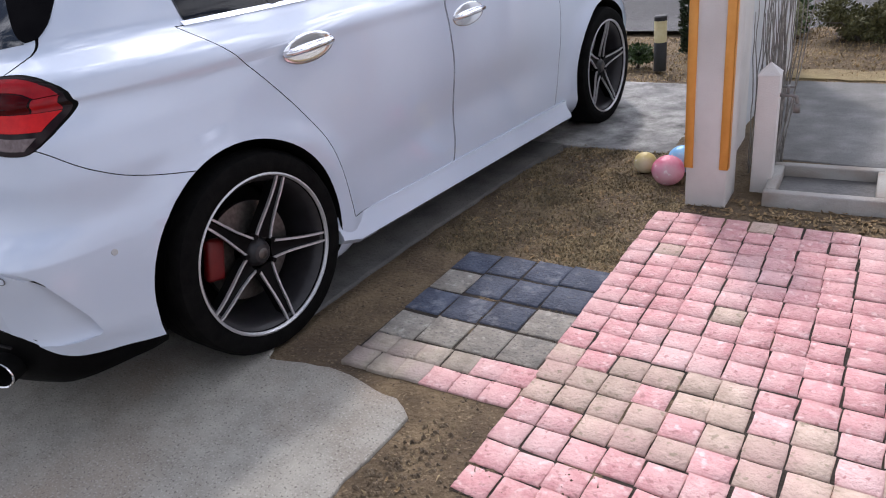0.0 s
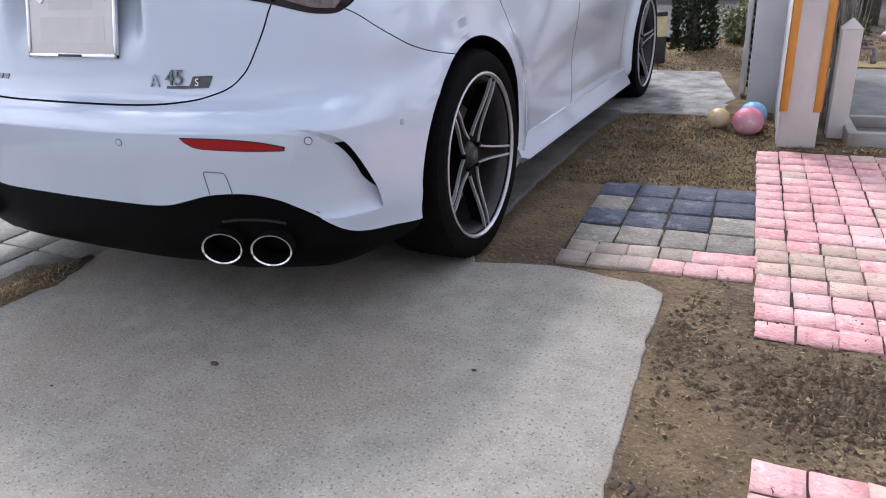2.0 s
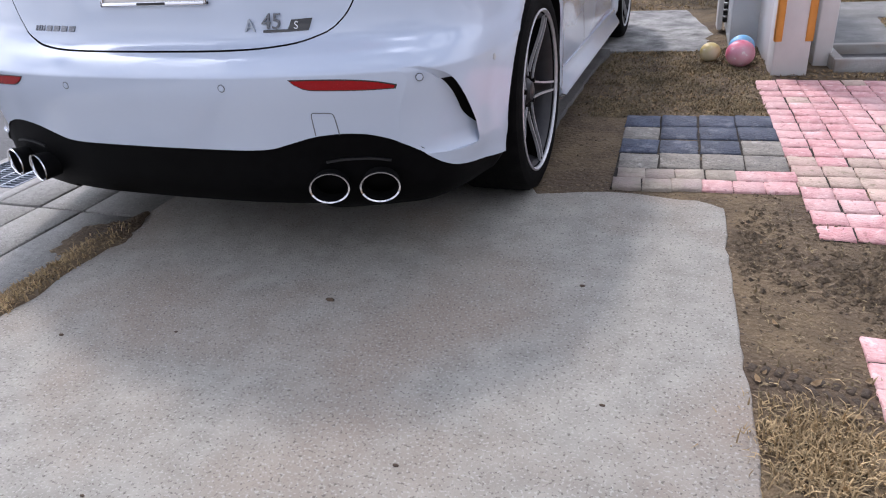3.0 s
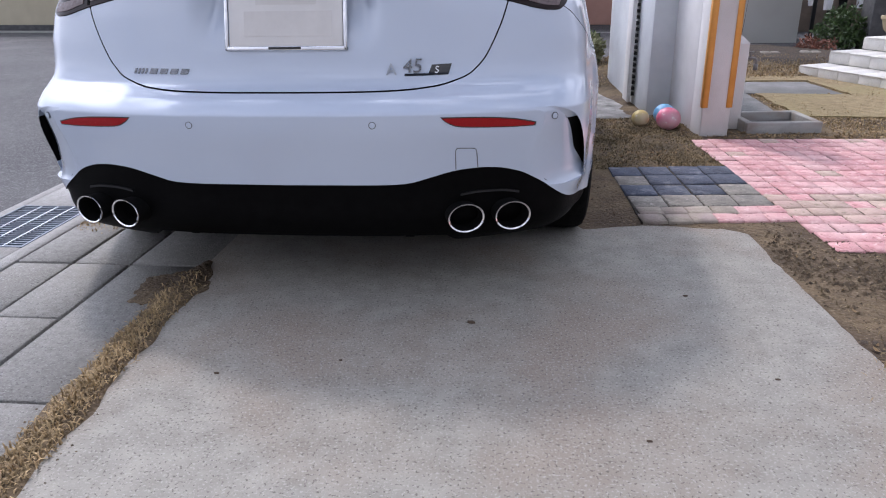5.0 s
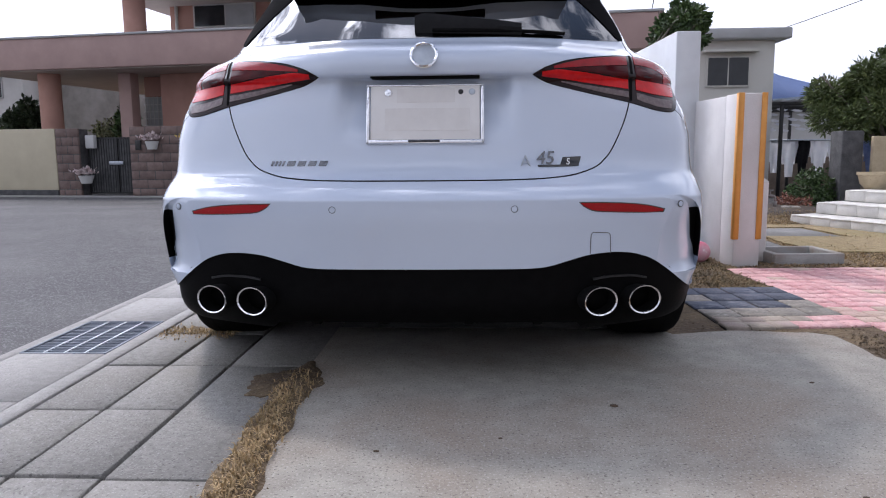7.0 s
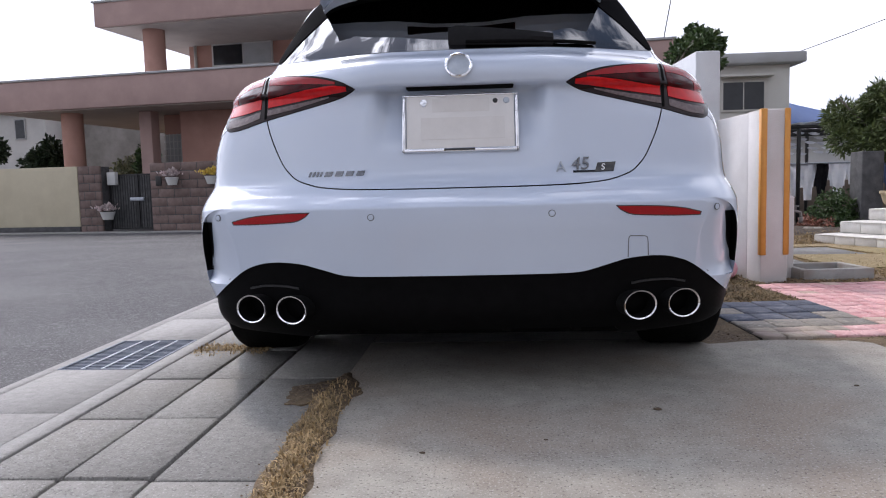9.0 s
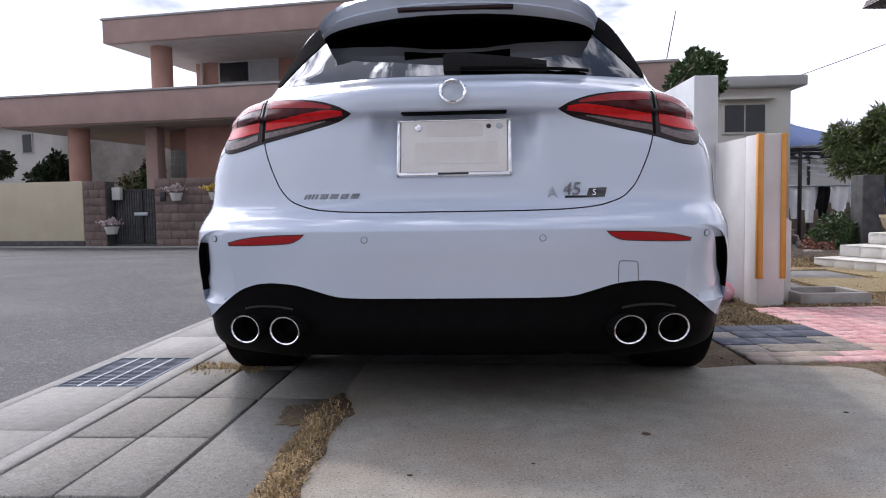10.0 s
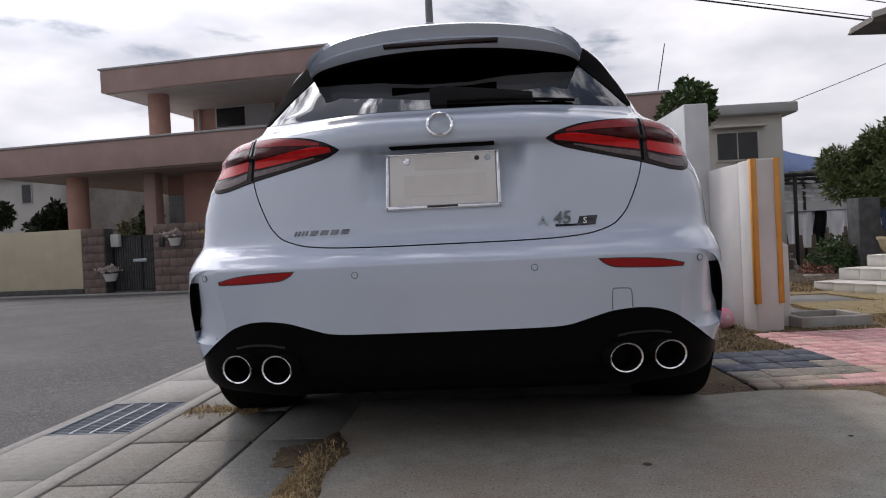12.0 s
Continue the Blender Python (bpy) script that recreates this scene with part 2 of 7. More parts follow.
BUFF = surf("buff_paver", (0.42, 0.31, 0.245), (0.60, 0.46, 0.38), 22, 0.85, bump=0.6, bump_scale=90, speck=(0.30, 0.24, 0.17), speck_scale=40,
            speck_cut=0.62, big=(0.55, 0.35, 0.32), big_scale=4.0, vary=0.12)
SLATE = surf("blue_grey_paver", (0.032, 0.042, 0.070), (0.085, 0.100, 0.140), 14, 0.72, bump=0.7, bump_scale=80, pale=(0.16, 0.17, 0.20), pale_scale=16, pale_cut=0.57, speck=(0.12, 0.12, 0.13),
             speck_scale=70, speck_cut=0.62, vary=0.2)
GREYSTONE = surf("grey_paver", (0.18, 0.165, 0.145), (0.33, 0.30, 0.255), 14, 0.8, bump=0.7, bump_scale=80, pale=(0.42, 0.39, 0.34), pale_scale=28, pale_cut=0.58, speck=(0.12, 0.11, 0.11), speck_scale=80,
                 vary=0.15)
PLASTER = surf("pale_plaster", (0.64, 0.62, 0.60), (0.74, 0.72, 0.70), 3.5, 0.85, bump=0.25, bump_scale=160, big=(0.57, 0.54, 0.51), big_scale=2.5)
JOINT = surf("joint_earth", (0.018, 0.013, 0.010), (0.04, 0.030, 0.021), 12, 0.95, bump=0.6, bump_scale=90)
GREY_PLASTER = surf("grey_plaster", (0.40, 0.41, 0.42), (0.50, 0.51, 0.52), 3.0, 0.85, bump=0.2, bump_scale=160, big=(0.36, 0.36, 0.36), big_scale=3.0)
ORANGE = surf("orange_trim", (0.68, 0.29, 0.05), (0.76, 0.35, 0.075), 12, 0.5, bump=0.15, bump_scale=200)


# ---------------------------------------------------------------- mesh tools
def smooth(bm, angle=35.0):
    for fc in bm.faces:
        fc.smooth = True
    for ed in bm.edges:
        if len(ed.link_faces) == 2 and ed.calc_face_angle(0.0) > radians(angle):
            ed.smooth = False
    return bm


def mesh_of(name, bm, *materials):
    me = bpy.data.meshes.new(name)
    bm.to_mesh(me)
    bm.free()
    for mt in materials:
        me.materials.append(mt)
    return me


def thing(name, bm, material, label, category, kind="", group=""):
    mats = material if isinstance(material, (list, tuple)) else [material]
    return tagged(new(name, mesh_of(name, bm, *mats) if bm else None), label, category, group, kind)


def part(name, bm, material, parent, label=""):
    mats = material if isinstance(material, (list, tuple)) else [material]
    ob = new(name, mesh_of(name, bm, *mats))
    ob.parent = parent
    return tagged(ob, label) if label else ob


def box(x0, y0, z0, x1, y1, z1, bevel=0.0, seg=2, bm=None):
    own = bmesh.new()
    bmesh.ops.create_cube(own, size=1.0)
    for v in own.verts:
        v.co = Vector(((x0 + x1) / 2 + v.co.x * (x1 - x0), (y0 + y1) / 2 + v.co.y * (y1 - y0), (z0 + z1) / 2 + v.co.z * (z1 - z0)))
    if bevel:
        bmesh.ops.bevel(own, geom=own.edges[:], offset=bevel, segments=seg, profile=0.5, affect="EDGES")
        smooth(own, 50)
    return join(bm, own)


def join(bm, own):
    """Adds own to bm (or returns it when there is none yet)."""
    if bm is None:
        return own
    me = bpy.data.meshes.new("tmp")
    own.to_mesh(me)
    own.free()
    bm.from_mesh(me)
    bpy.data.meshes.remove(me)
    return bm


def moved(bm, m):
    bm.transform(m)
    return bm


def tube(points, radius, sides=8, bm=None, taper=1.0, caps=True):
    """A round bar along a line of points."""
    own = bmesh.new()
    pts = [Vector(p) for p in points]
    rings = []
    for i, p in enumerate(pts):
        d = (pts[min(i + 1, len(pts) - 1)] - pts[max(i - 1, 0)]).normalized()
        q = d.to_track_quat("Z", "Y")
        r = radius * (1 + (taper - 1) * i / max(1, len(pts) - 1))
        rings.append([own.verts.new(p + q @ Vector((r * math.cos(a), r * math.sin(a), 0))) for a in [2 * math.pi * k / sides for k in range(sides)]])
    for a, b in zip(rings, rings[1:]):
        for k in range(sides):
            own.faces.new((a[k], a[(k + 1) % sides], b[(k + 1) % sides], b[k]))
    if caps:
        own.faces.new(rings[0][::-1])
        own.faces.new(rings[-1])
    smooth(own, 50)
    return join(bm, own)


def lathe(profile, sides=48, axis="Z", bm=None, angle=35):
    """Turns (radius, height) points round an axis; a closed profile (first point = last) gives a ring."""
    own = bmesh.new()
    rings = []
    for r, h in profile:
        ring = []
        for k in range(sides):
            a = 2 * math.pi * k / sides
            c, s = r * math.cos(a), r * math.sin(a)
            ring.append(own.verts.new((c, s, h) if axis == "Z" else (h, c, s) if axis == "X" else (c, h, s)))
        rings.append(ring)
    for a, b in zip(rings, rings[1:]):
        for k in range(sides):
            own.faces.new((a[k], a[(k + 1) % sides], b[(k + 1) % sides], b[k]))
    if profile[0] != profile[-1]:
        if profile[0][0] > 1e-4:
            own.faces.new(rings[0][::-1])
        if profile[-1][0] > 1e-4:
            own.faces.new(rings[-1])
    bmesh.ops.remove_doubles(own, verts=own.verts, dist=1e-5)
    bmesh.ops.recalc_face_normals(own, faces=own.faces)
    smooth(own, angle)
    return join(bm, own)


def prism(poly, axis, lo, hi, bm=None):
    """A polygon in the plane across an axis, drawn out from lo to hi. axis Y: (x, z); axis X: (y, z); axis Z: (x, y)."""
    own = bmesh.new()

    def at(p, h):
        return (p[0], h, p[1]) if axis == "Y" else (h, p[0], p[1]) if axis == "X" else (p[0], p[1], h)
    a = [own.verts.new(at(p, lo)) for p in poly]
    b = [own.verts.new(at(p, hi)) for p in poly]
    own.faces.new(a)
    own.faces.new(b[::-1])
    for i in range(len(poly)):
        j = (i + 1) % len(poly)
        own.faces.new((a[i], b[i], b[j], a[j]))
    bmesh.ops.recalc_face_normals(own, faces=own.faces)
    return join(bm, own)


def grown(poly, d):
    """The polygon moved outwards by d (inwards where d is negative)."""
    n = len(poly)
    area = sum(poly[i][0] * poly[(i + 1) % n][1] - poly[(i + 1) % n][0] * poly[i][1] for i in range(n))
    s = 1 if area > 0 else -1
    out = []
    for i in range(n):
        p, a, b = Vector(poly[i]), Vector(poly[i - 1]), Vector(poly[(i + 1) % n])
        e1, e2 = (p - a).normalized(), (b - p).normalized()
        m = Vector((e1.y + e2.y, -e1.x - e2.x)) * s
        m = m.normalized() if m.length > 1e-6 else Vector((e1.y, -e1.x)) * s
        k = d / max(0.5, m.dot(Vector((e1.y, -e1.x)) * s))
        out.append((p.x + m.x * k, p.y + m.y * k))
    return out


def soft(poly, closed=True, rounds=2, keep=50.0):
    """Rounds the gentle corners of an outline and keeps the sharp ones."""
    for _ in range(rounds):
        n, out = len(poly), []
        for i, p in enumerate(poly):
            if not closed and i in (0, n - 1):
                out.append(p)
                continue
            a, b = poly[i - 1], poly[(i + 1) % n]
            turn = abs(math.remainder(math.atan2(b[1] - p[1], b[0] - p[0]) - math.atan2(p[1] - a[1], p[0] - a[0]), 2 * math.pi))
            if turn > radians(keep) or turn < 0.004:
                out.append(p)
            else:
                out += [(p[0] + 0.2 * (a[0] - p[0]), p[1] + 0.2 * (a[1] - p[1])), (p[0] + 0.2 * (b[0] - p[0]), p[1] + 0.2 * (b[1] - p[1]))]
        poly = out
    return poly


def mono(table, x):
    """Smooth interpolation without overshoot."""
    xs, ys = [p[0] for p in table], [p[1] for p in table]
    if x <= xs[0]:
        return ys[0]
    if x >= xs[-1]:
        return ys[-1]
    i = max(k for k in range(len(xs) - 1) if xs[k] <= x)
    sl = [(ys[k + 1] - ys[k]) / (xs[k + 1] - xs[k]) for k in range(len(xs) - 1)]

    def tangent(k):
        if k == 0:
            return sl[0]
        if k == len(xs) - 1:
            return sl[-1]
        if sl[k - 1] * sl[k] <= 0:
            return 0.0
        return 2 * sl[k - 1] * sl[k] / (sl[k - 1] + sl[k])
    h = xs[i + 1] - xs[i]
    t = (x - xs[i]) / h
    m0, m1 = tangent(i) * h, tangent(i + 1) * h
    return ((2 * t ** 3 - 3 * t ** 2 + 1) * ys[i] + (t ** 3 - 2 * t ** 2 + t) * m0 + (-2 * t ** 3 + 3 * t ** 2) * ys[i + 1] + (t ** 3 - t ** 2) * m1)


def step(x, a, b):
    t = min(1.0, max(0.0, (x - a) / (b - a)))
    return t * t * (3 - 2 * t)


def boolean(a, b, operation):
    """Mesh a combined with mesh b; both are mesh data, the result is new mesh data."""
    oa, ob = new("a", a), new("b", b)
    md = oa.modifiers.new("cut", "BOOLEAN")
    md.object, md.operation, md.solver = ob, operation, "EXACT"
    md.material_mode = "TRANSFER"
    dg = bpy.context.evaluated_depsgraph_get()
    dg.update()
    me = bpy.data.meshes.new_from_object(oa.evaluated_get(dg))
    bpy.data.objects.remove(oa)
    bpy.data.objects.remove(ob)
    return me


def cutter(bm):
    return mesh_of("cutter", bm, GAP)


# ---------------------------------------------------------------- ground
def fall(y):
    """The road dips away in front of the parked car."""
    return -0.24 * step(y, 4.5, 14.0)


def spread(inner_lo, inner_hi, pitch, outer):
    xs = list(np.arange(inner_lo, inner_hi + 1e-6, pitch))
    d, lo, hi = pitch, inner_lo, inner_hi
    left, right = [], []
    while lo > -outer or hi < outer:
        d *= 1.35
        lo, hi = lo - d, hi + d
        left.append(max(lo, -outer))
        right.append(min(hi, outer))
    return sorted(set(round(float(v), 4) for v in left + xs + right))


def ground_height(x, y):
    garden = step(x, 0.75, 0.95) * (1 - step(y, 6.2, 6.5)) * step(y, -6.0, -5.0) * (1 - step(x, 7.0, 8.0))
    rough = 0.022 * (noise.noise((x * 2.2, y * 2.2, 0.3)) * 0.5 + noise.noise((x * 9.0, y * 9.0, 1.7)) * 0.30 + noise.noise((x * 24.0, y * 24.0, 5.1)) * 0.22)
    mound = 0.05 * step(y, 4.6, 5.2) * garden
    dip = -0.03 * step(y, 2.5, 3.1) * (1 - step(x, 1.3, 1.7))
    return fall(y) + dip - 0.03 + garden * (0.0215 + 0.62 * rough) + mound


def build_ground():
    xs, ys = spread(-0.7, 3.6, 0.035, 900.0), spread(-1.2, 5.0, 0.035, 900.0)
    bm = bmesh.new()
    rows = [[bm.verts.new((x, y, ground_height(x, y))) for x in xs] for y in ys]
    for a, b in zip(rows, rows[1:]):
        for i in range(len(xs) - 1):
            bm.faces.new((a[i], a[i + 1], b[i + 1], b[i]))
    smooth(bm, 80)
    return thing("ground", bm, DIRT, "bare brown earth with dry grass round the parking pad", "ground", "structure")


build_ground()


def build_road():
    bm = bmesh.new()
    xs = [-70, -40, -24, -14, -9, -6, -4, -2.8, -2.0, -1.56, 0, 2, 4, 6, 9, 14, 24, 40, 70]
    ys = [-60, -30, -12, -6, -3, -1, 0, 1, 2, 3, 4, 4.8, 5.6, 6.3, 7, 8, 9, 10, 11, 12, 13, 14.3, 16, 19]
    grid = [[bm.verts.new((x, y, fall(y) - 0.012)) for x in xs] for y in ys]
    for j in range(len(ys) - 1):
        for i in range(len(xs) - 1):
            if xs[i + 1] <= -1.55 or ys[j] >= 6.25:
                bm.faces.new((grid[j][i], grid[j][i + 1], grid[j + 1][i + 1], grid[j + 1][i]))
    bmesh.ops.delete(bm, geom=[v for v in bm.verts if not v.link_faces], context="VERTS")
    smooth(bm, 80)
    return thing("road", bm, ASPHALT, "worn grey asphalt road sloping gently past the houses", "road", "structure")


build_road()


def ragged(points, amount, pitch, seed):
    """A closed outline with small uneven breaks along its edges."""
    out = []
    n = len(points)
    for i in range(n):
        a, b = Vector(points[i]), Vector(points[(i + 1) % n])
        k = max(1, int((b - a).length / pitch))
        nrm = Vector(((b - a).y, -(b - a).x)).normalized()
        for j in range(k):
            p = a.lerp(b, j / k)
            w = amount * (noise.noise((p.x * 7.0, p.y * 7.0, seed)) + 0.6 * noise.noise((p.x * 23.0, p.y * 23.0, seed + 3)))
            out.append(tuple(p + nrm * w))
    return out


def slab(name, outline, z0, z1, material, label, category, bevel=0.006):
    bm = prism(outline, "Z", z0, z1)
    top = [e for e in bm.edges if all(abs(v.co.z - z1) < 1e-5 for v in e.verts)]
    if bevel:
        bmesh.ops.bevel(bm, geom=top, offset=bevel, segments=2, profile=0.5, affect="EDGES")
    smooth(bm, 50)
    return thing(name, bm, material, label, category, "structure")


PAD = [(-0.35, -4.5), (1.64, -4.5), (1.60, -0.45), (1.575, -0.1), (1.55, 0.33), (1.53, 0.69), (1.45, 0.745), (1.15, 0.775), (0.93, 0.72), (0.86, 0.80), (-0.48, 0.81), (-0.46, 0.40), (-0.36, 0.14), (-0.37, -0.15), (-0.35, -0.8)]
slab("parking_pad", ragged(PAD, 0.014, 0.045, 2.0), -0.12, 0.0, CONCRETE, "weathered grey-brown concrete parking pad with broken edges", "driveway")
# slab under the car; the shade below the sill is put into its grey
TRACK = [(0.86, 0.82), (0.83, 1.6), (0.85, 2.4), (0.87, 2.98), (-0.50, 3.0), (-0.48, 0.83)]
TRACK_SHADED = surf("car_shade_concrete", (0.075, 0.074, 0.072), (0.15, 0.147, 0.142), 7, 0.88, bump=0.4, bump_scale=120, speck=(0.06, 0.058, 0.055), speck_scale=110, big=(0.17, 0.16, 0.145), big_scale=2.6)
slab("wheel_track", ragged(TRACK, 0.010, 0.05, 6.0), -0.12, -0.003, TRACK_SHADED, "grey concrete under the parked car, darkened for the car's shade", "driveway")
FRONT = [(-0.9, 3.02), (1.50, 3.05), (1.45, 3.6), (1.25, 4.45), (-0.9, 4.45)]
WETTED = surf("stained_concrete", (0.085, 0.083, 0.080), (0.50, 0.49, 0.47), 7.0, 0.8, bump=0.5, bump_scale=100, speck=(0.18, 0.17, 0.16),
              speck_scale=90, big=(0.10, 0.10, 0.105), big_scale=2.4)
slab("front_slab", ragged(FRONT, 0.01, 0.06, 5.0), -0.12, -0.030, WETTED, "blotchy grey concrete slab under the front wheel", "pavement")
GARDEN = [(1.97, 3.05), (2.42, 3.05), (2.45, 3.92), (3.15, 3.86), (3.10, 4.50), (1.62, 4.52), (1.78, 3.9)]
slab("garden_slab", ragged(GARDEN, 0.012, 0.06, 8.0), -0.12, -0.002, PATH_GREY, "grey concrete path beside the water tap", "pavement")


# ---------------------------------------------------------------- the parked car
AXLE_R, AXLE_F, HUB_Z = 0.825, 3.545, 0.327
W_Z = [(0.15, 0.83), (0.19, 0.865), (0.24, 0.885), (0.34, 0.888), (0.45, 0.893), (0.55, 0.902), (0.66, 0.905), (0.76, 0.903), (0.86, 0.899), (0.92, 0.892),
       (0.96, 0.884), (0.98, 0.875), (1.0, 0.855), (1.02, 0.834), (1.04, 0.814), (1.065, 0.788), (1.10, 0.770), (1.18, 0.728), (1.26, 0.680), (1.32, 0.630), (1.36, 0.570), (1.385, 0.49),
       (1.402, 0.37), (1.412, 0.16)]
REAR_Z = [(0.15, 0.11), (0.20, 0.045), (0.27, 0.018), (0.34, 0.016), (0.38, 0.012), (0.45, 0.002), (0.54, -0.012), (0.574, -0.0125), (0.579, -0.009), (0.594, 0.007), (0.615, 0.035),
          (0.632, 0.066), (0.65, 0.092), (0.69, 0.112), (0.75, 0.122), (0.84, 0.134), (0.905, 0.140), (0.930, 0.134), (0.945, 0.116), (0.975, 0.110),
          (1.005, 0.120), (1.03, 0.148), (1.05, 0.195), (1.10, 0.250), (1.20, 0.358), (1.30, 0.470), (1.355, 0.56), (1.385, 0.72), (1.402, 0.95),
          (1.412, 1.25)]
FRONT_Z = [(0.15, 4.12), (0.22, 4.30), (0.35, 4.39), (0.5, 4.42), (0.60, 4.41), (0.67, 4.37), (0.72, 4.28), (0.77, 4.10), (0.83, 3.88), (0.89, 3.64),
           (0.94, 3.44), (0.98, 3.30), (1.03, 3.13), (1.10, 2.95), (1.20, 2.70), (1.30, 2.44), (1.355, 2.22), (1.385, 1.98), (1.402, 1.72), (1.412, 1.45)]
REAR_PLAN = [(0.0, 0.0), (0.28, 0.006), (0.50, 0.033), (0.65, 0.066), (0.77, 0.102), (0.84, 0.130), (0.90, 0.172), (0.945, 0.24), (0.975, 0.345), (0.992, 0.48),
             (1.0, 0.68)]
FRONT_PLAN = [(0.0, 0.0), (0.30, 0.02), (0.55, 0.07), (0.74, 0.15), (0.86, 0.26), (0.94, 0.42), (0.98, 0.60), (1.0, 0.85)]


# the tail draws in above the bumper, and its corners are rounder there
TUCK_Z = [(0.76, 0.0), (0.85, 0.020), (0.91, 0.030), (0.945, 0.016), (0.975, -0.006), (1.0, -0.018), (1.02, -0.002), (1.05, 0.034), (1.08, 0.058), (1.19, 0.050), (1.26, 0.034),
          (1.34, 0.010), (1.39, 0.0)]
ROUND_Z = [(0.84, 1.0), (0.90, 1.2), (0.94, 1.5), (0.98, 2.0), (1.02, 2.1), (1.08, 1.4), (1.30, 1.1), (1.40, 1.0)]


def plate_recess(x, z):
    """How far the tailgate is hollowed behind the plate."""
    across = 1 - step(abs(x), 0.225, 0.285)
    ledge = 0.014 * (1 - step(abs(x), 0.325, 0.36)) * step(z, 0.88, 0.934) * (1 - step(z, 0.936, 0.943))
    return ledge + 0.056 * across * step(z, 0.72, 0.915) * (1 - step(z, 0.934, 0.944))


def arc_points(plan, count):
    """Even steps along a corner's plan curve."""
    fine = [(u, mono(plan, u)) for u in [k / 400 for k in range(401)]]
    run = [0.0]
    for a, b in zip(fine, fine[1:]):
        run.append(run[-1] + math.hypot(b[0] - a[0], b[1] - a[1]))
    return [fine[min(range(len(run)), key=lambda i: abs(run[i] - run[-1] * k / count))] for k in range(count + 1)]


ARC_R, ARC_F = arc_points(REAR_PLAN, 60), arc_points(FRONT_PLAN, 20)


def flare(y, z):
    out = 0.0
    for ay in (AXLE_R, AXLE_F):
        r = math.hypot(y - ay, z - HUB_Z)
        out += 0.028 * math.exp(-((r - 0.39) / 0.075) ** 2) * (1 - step(z, 0.62, 0.80))
    waist = -0.026 * math.exp(-((z - 0.50) / 0.15) ** 2) * step(y, 1.1, 2.1) * (1 - step(y, 2.6, 3.2))
    shoulder = 0.008 * math.exp(-((z - 0.955) / 0.026) ** 2) * step(y, 0.45, 0.9) * (1 - step(y, 3.0, 3.4))
    return out + waist + shoulder


def outline(z):
    """Half of the car's plan at height z, from the middle of the tail to the middle of the nose."""
    w, yr, yf = mono(W_Z, z), mono(REAR_Z, z), mono(FRONT_Z, z)
    k = min(1.0, (yf - yr) / 2.2)
    pts = []
    low = step(z, 0.27, 0.36) * (1 - step(z, 0.42, 0.66))
    for u, v in ARC_R:
        v *= (1 - 0.28 * low * step(u, 0.84, 1.0)) * mono(ROUND_Z, z)
        pts.append((w * u, yr + k * v + plate_recess(w * u, z)))
    y0, y1 = pts[-1][1], yf - k * 0.85
    for i in range(1, 120):
        t = i / 120
        pts.append((w, y0 + (y1 - y0) * t * (0.35 + 0.65 * t)))
    for u, v in reversed(ARC_F):
        pts.append((w * u, yf - k * v))
    res = []
    for x, y in pts:
        taper = 1 - 0.035 * step(y, 1.2, 4.0) - mono(TUCK_Z, z) / w * (1 - step(y, 0.35, 1.30))
        res.append((x * taper + (flare(y, z) * step(x / w, 0.80, 0.97) if z < 1.0 else 0.0), y))
    return res


def levels():
    zs = []
    for lo, hi, n in ((0.15, 0.34, 10), (0.34, 0.56, 11), (0.56, 0.60, 12), (0.60, 0.66, 8), (0.66, 0.92, 17), (0.92, 0.955, 8), (0.955, 1.11, 17), (1.11, 1.34, 14),
                      (1.34, 1.412, 12)):
        zs += [lo + (hi - lo) * k / n for k in range(n)]
    return zs + [1.412]


def body_mesh(offset=0.0):
    bm = bmesh.new()
    rings = []
    for z in levels():
        half = outline(z)
        full = half + [(-x, y) for x, y in reversed(half[1:-1])]
        rings.append([bm.verts.new((x, y, z)) for x, y in full])
    n = len(rings[0])
    for a, b in zip(rings, rings[1:]):
        for k in range(n):
            bm.faces.new((a[k], a[(k + 1) % n], b[(k + 1) % n], b[k]))
    bm.faces.new(rings[0][::-1])
    bm.faces.new(rings[-1])
    bmesh.ops.recalc_face_normals(bm, faces=bm.faces)
    for fc in bm.faces:
        fc.smooth = True
    if offset:
        bm.normal_update()
        shift = [(v, v.normal.copy()) for v in bm.verts]
        for v, nn in shift:
            v.co += nn * offset
    return bm


from mathutils.bvhtree import BVHTree

_skin = body_mesh()
_skin.normal_update()
SKIN = BVHTree.FromBMesh(_skin)
_skin.faces.ensure_lookup_table()
SKIN_FACES = [[(v.co.copy(), v.normal.copy()) for v in fc.verts] for fc in _skin.faces]
SKIN_MESH = mesh_of("skin", _skin, PAINT)


def skin_normal(p):
    """The unbroken skin's smooth normal next to p."""
    _, nf, i, _ = SKIN.find_nearest(p)
    acc = Vector((0, 0, 0))
    if len(SKIN_FACES[i]) > 8:
        return nf
    for co, nn in SKIN_FACES[i]:
        acc += nn / ((co - p).length + 1e-4)
    return acc.normalized()


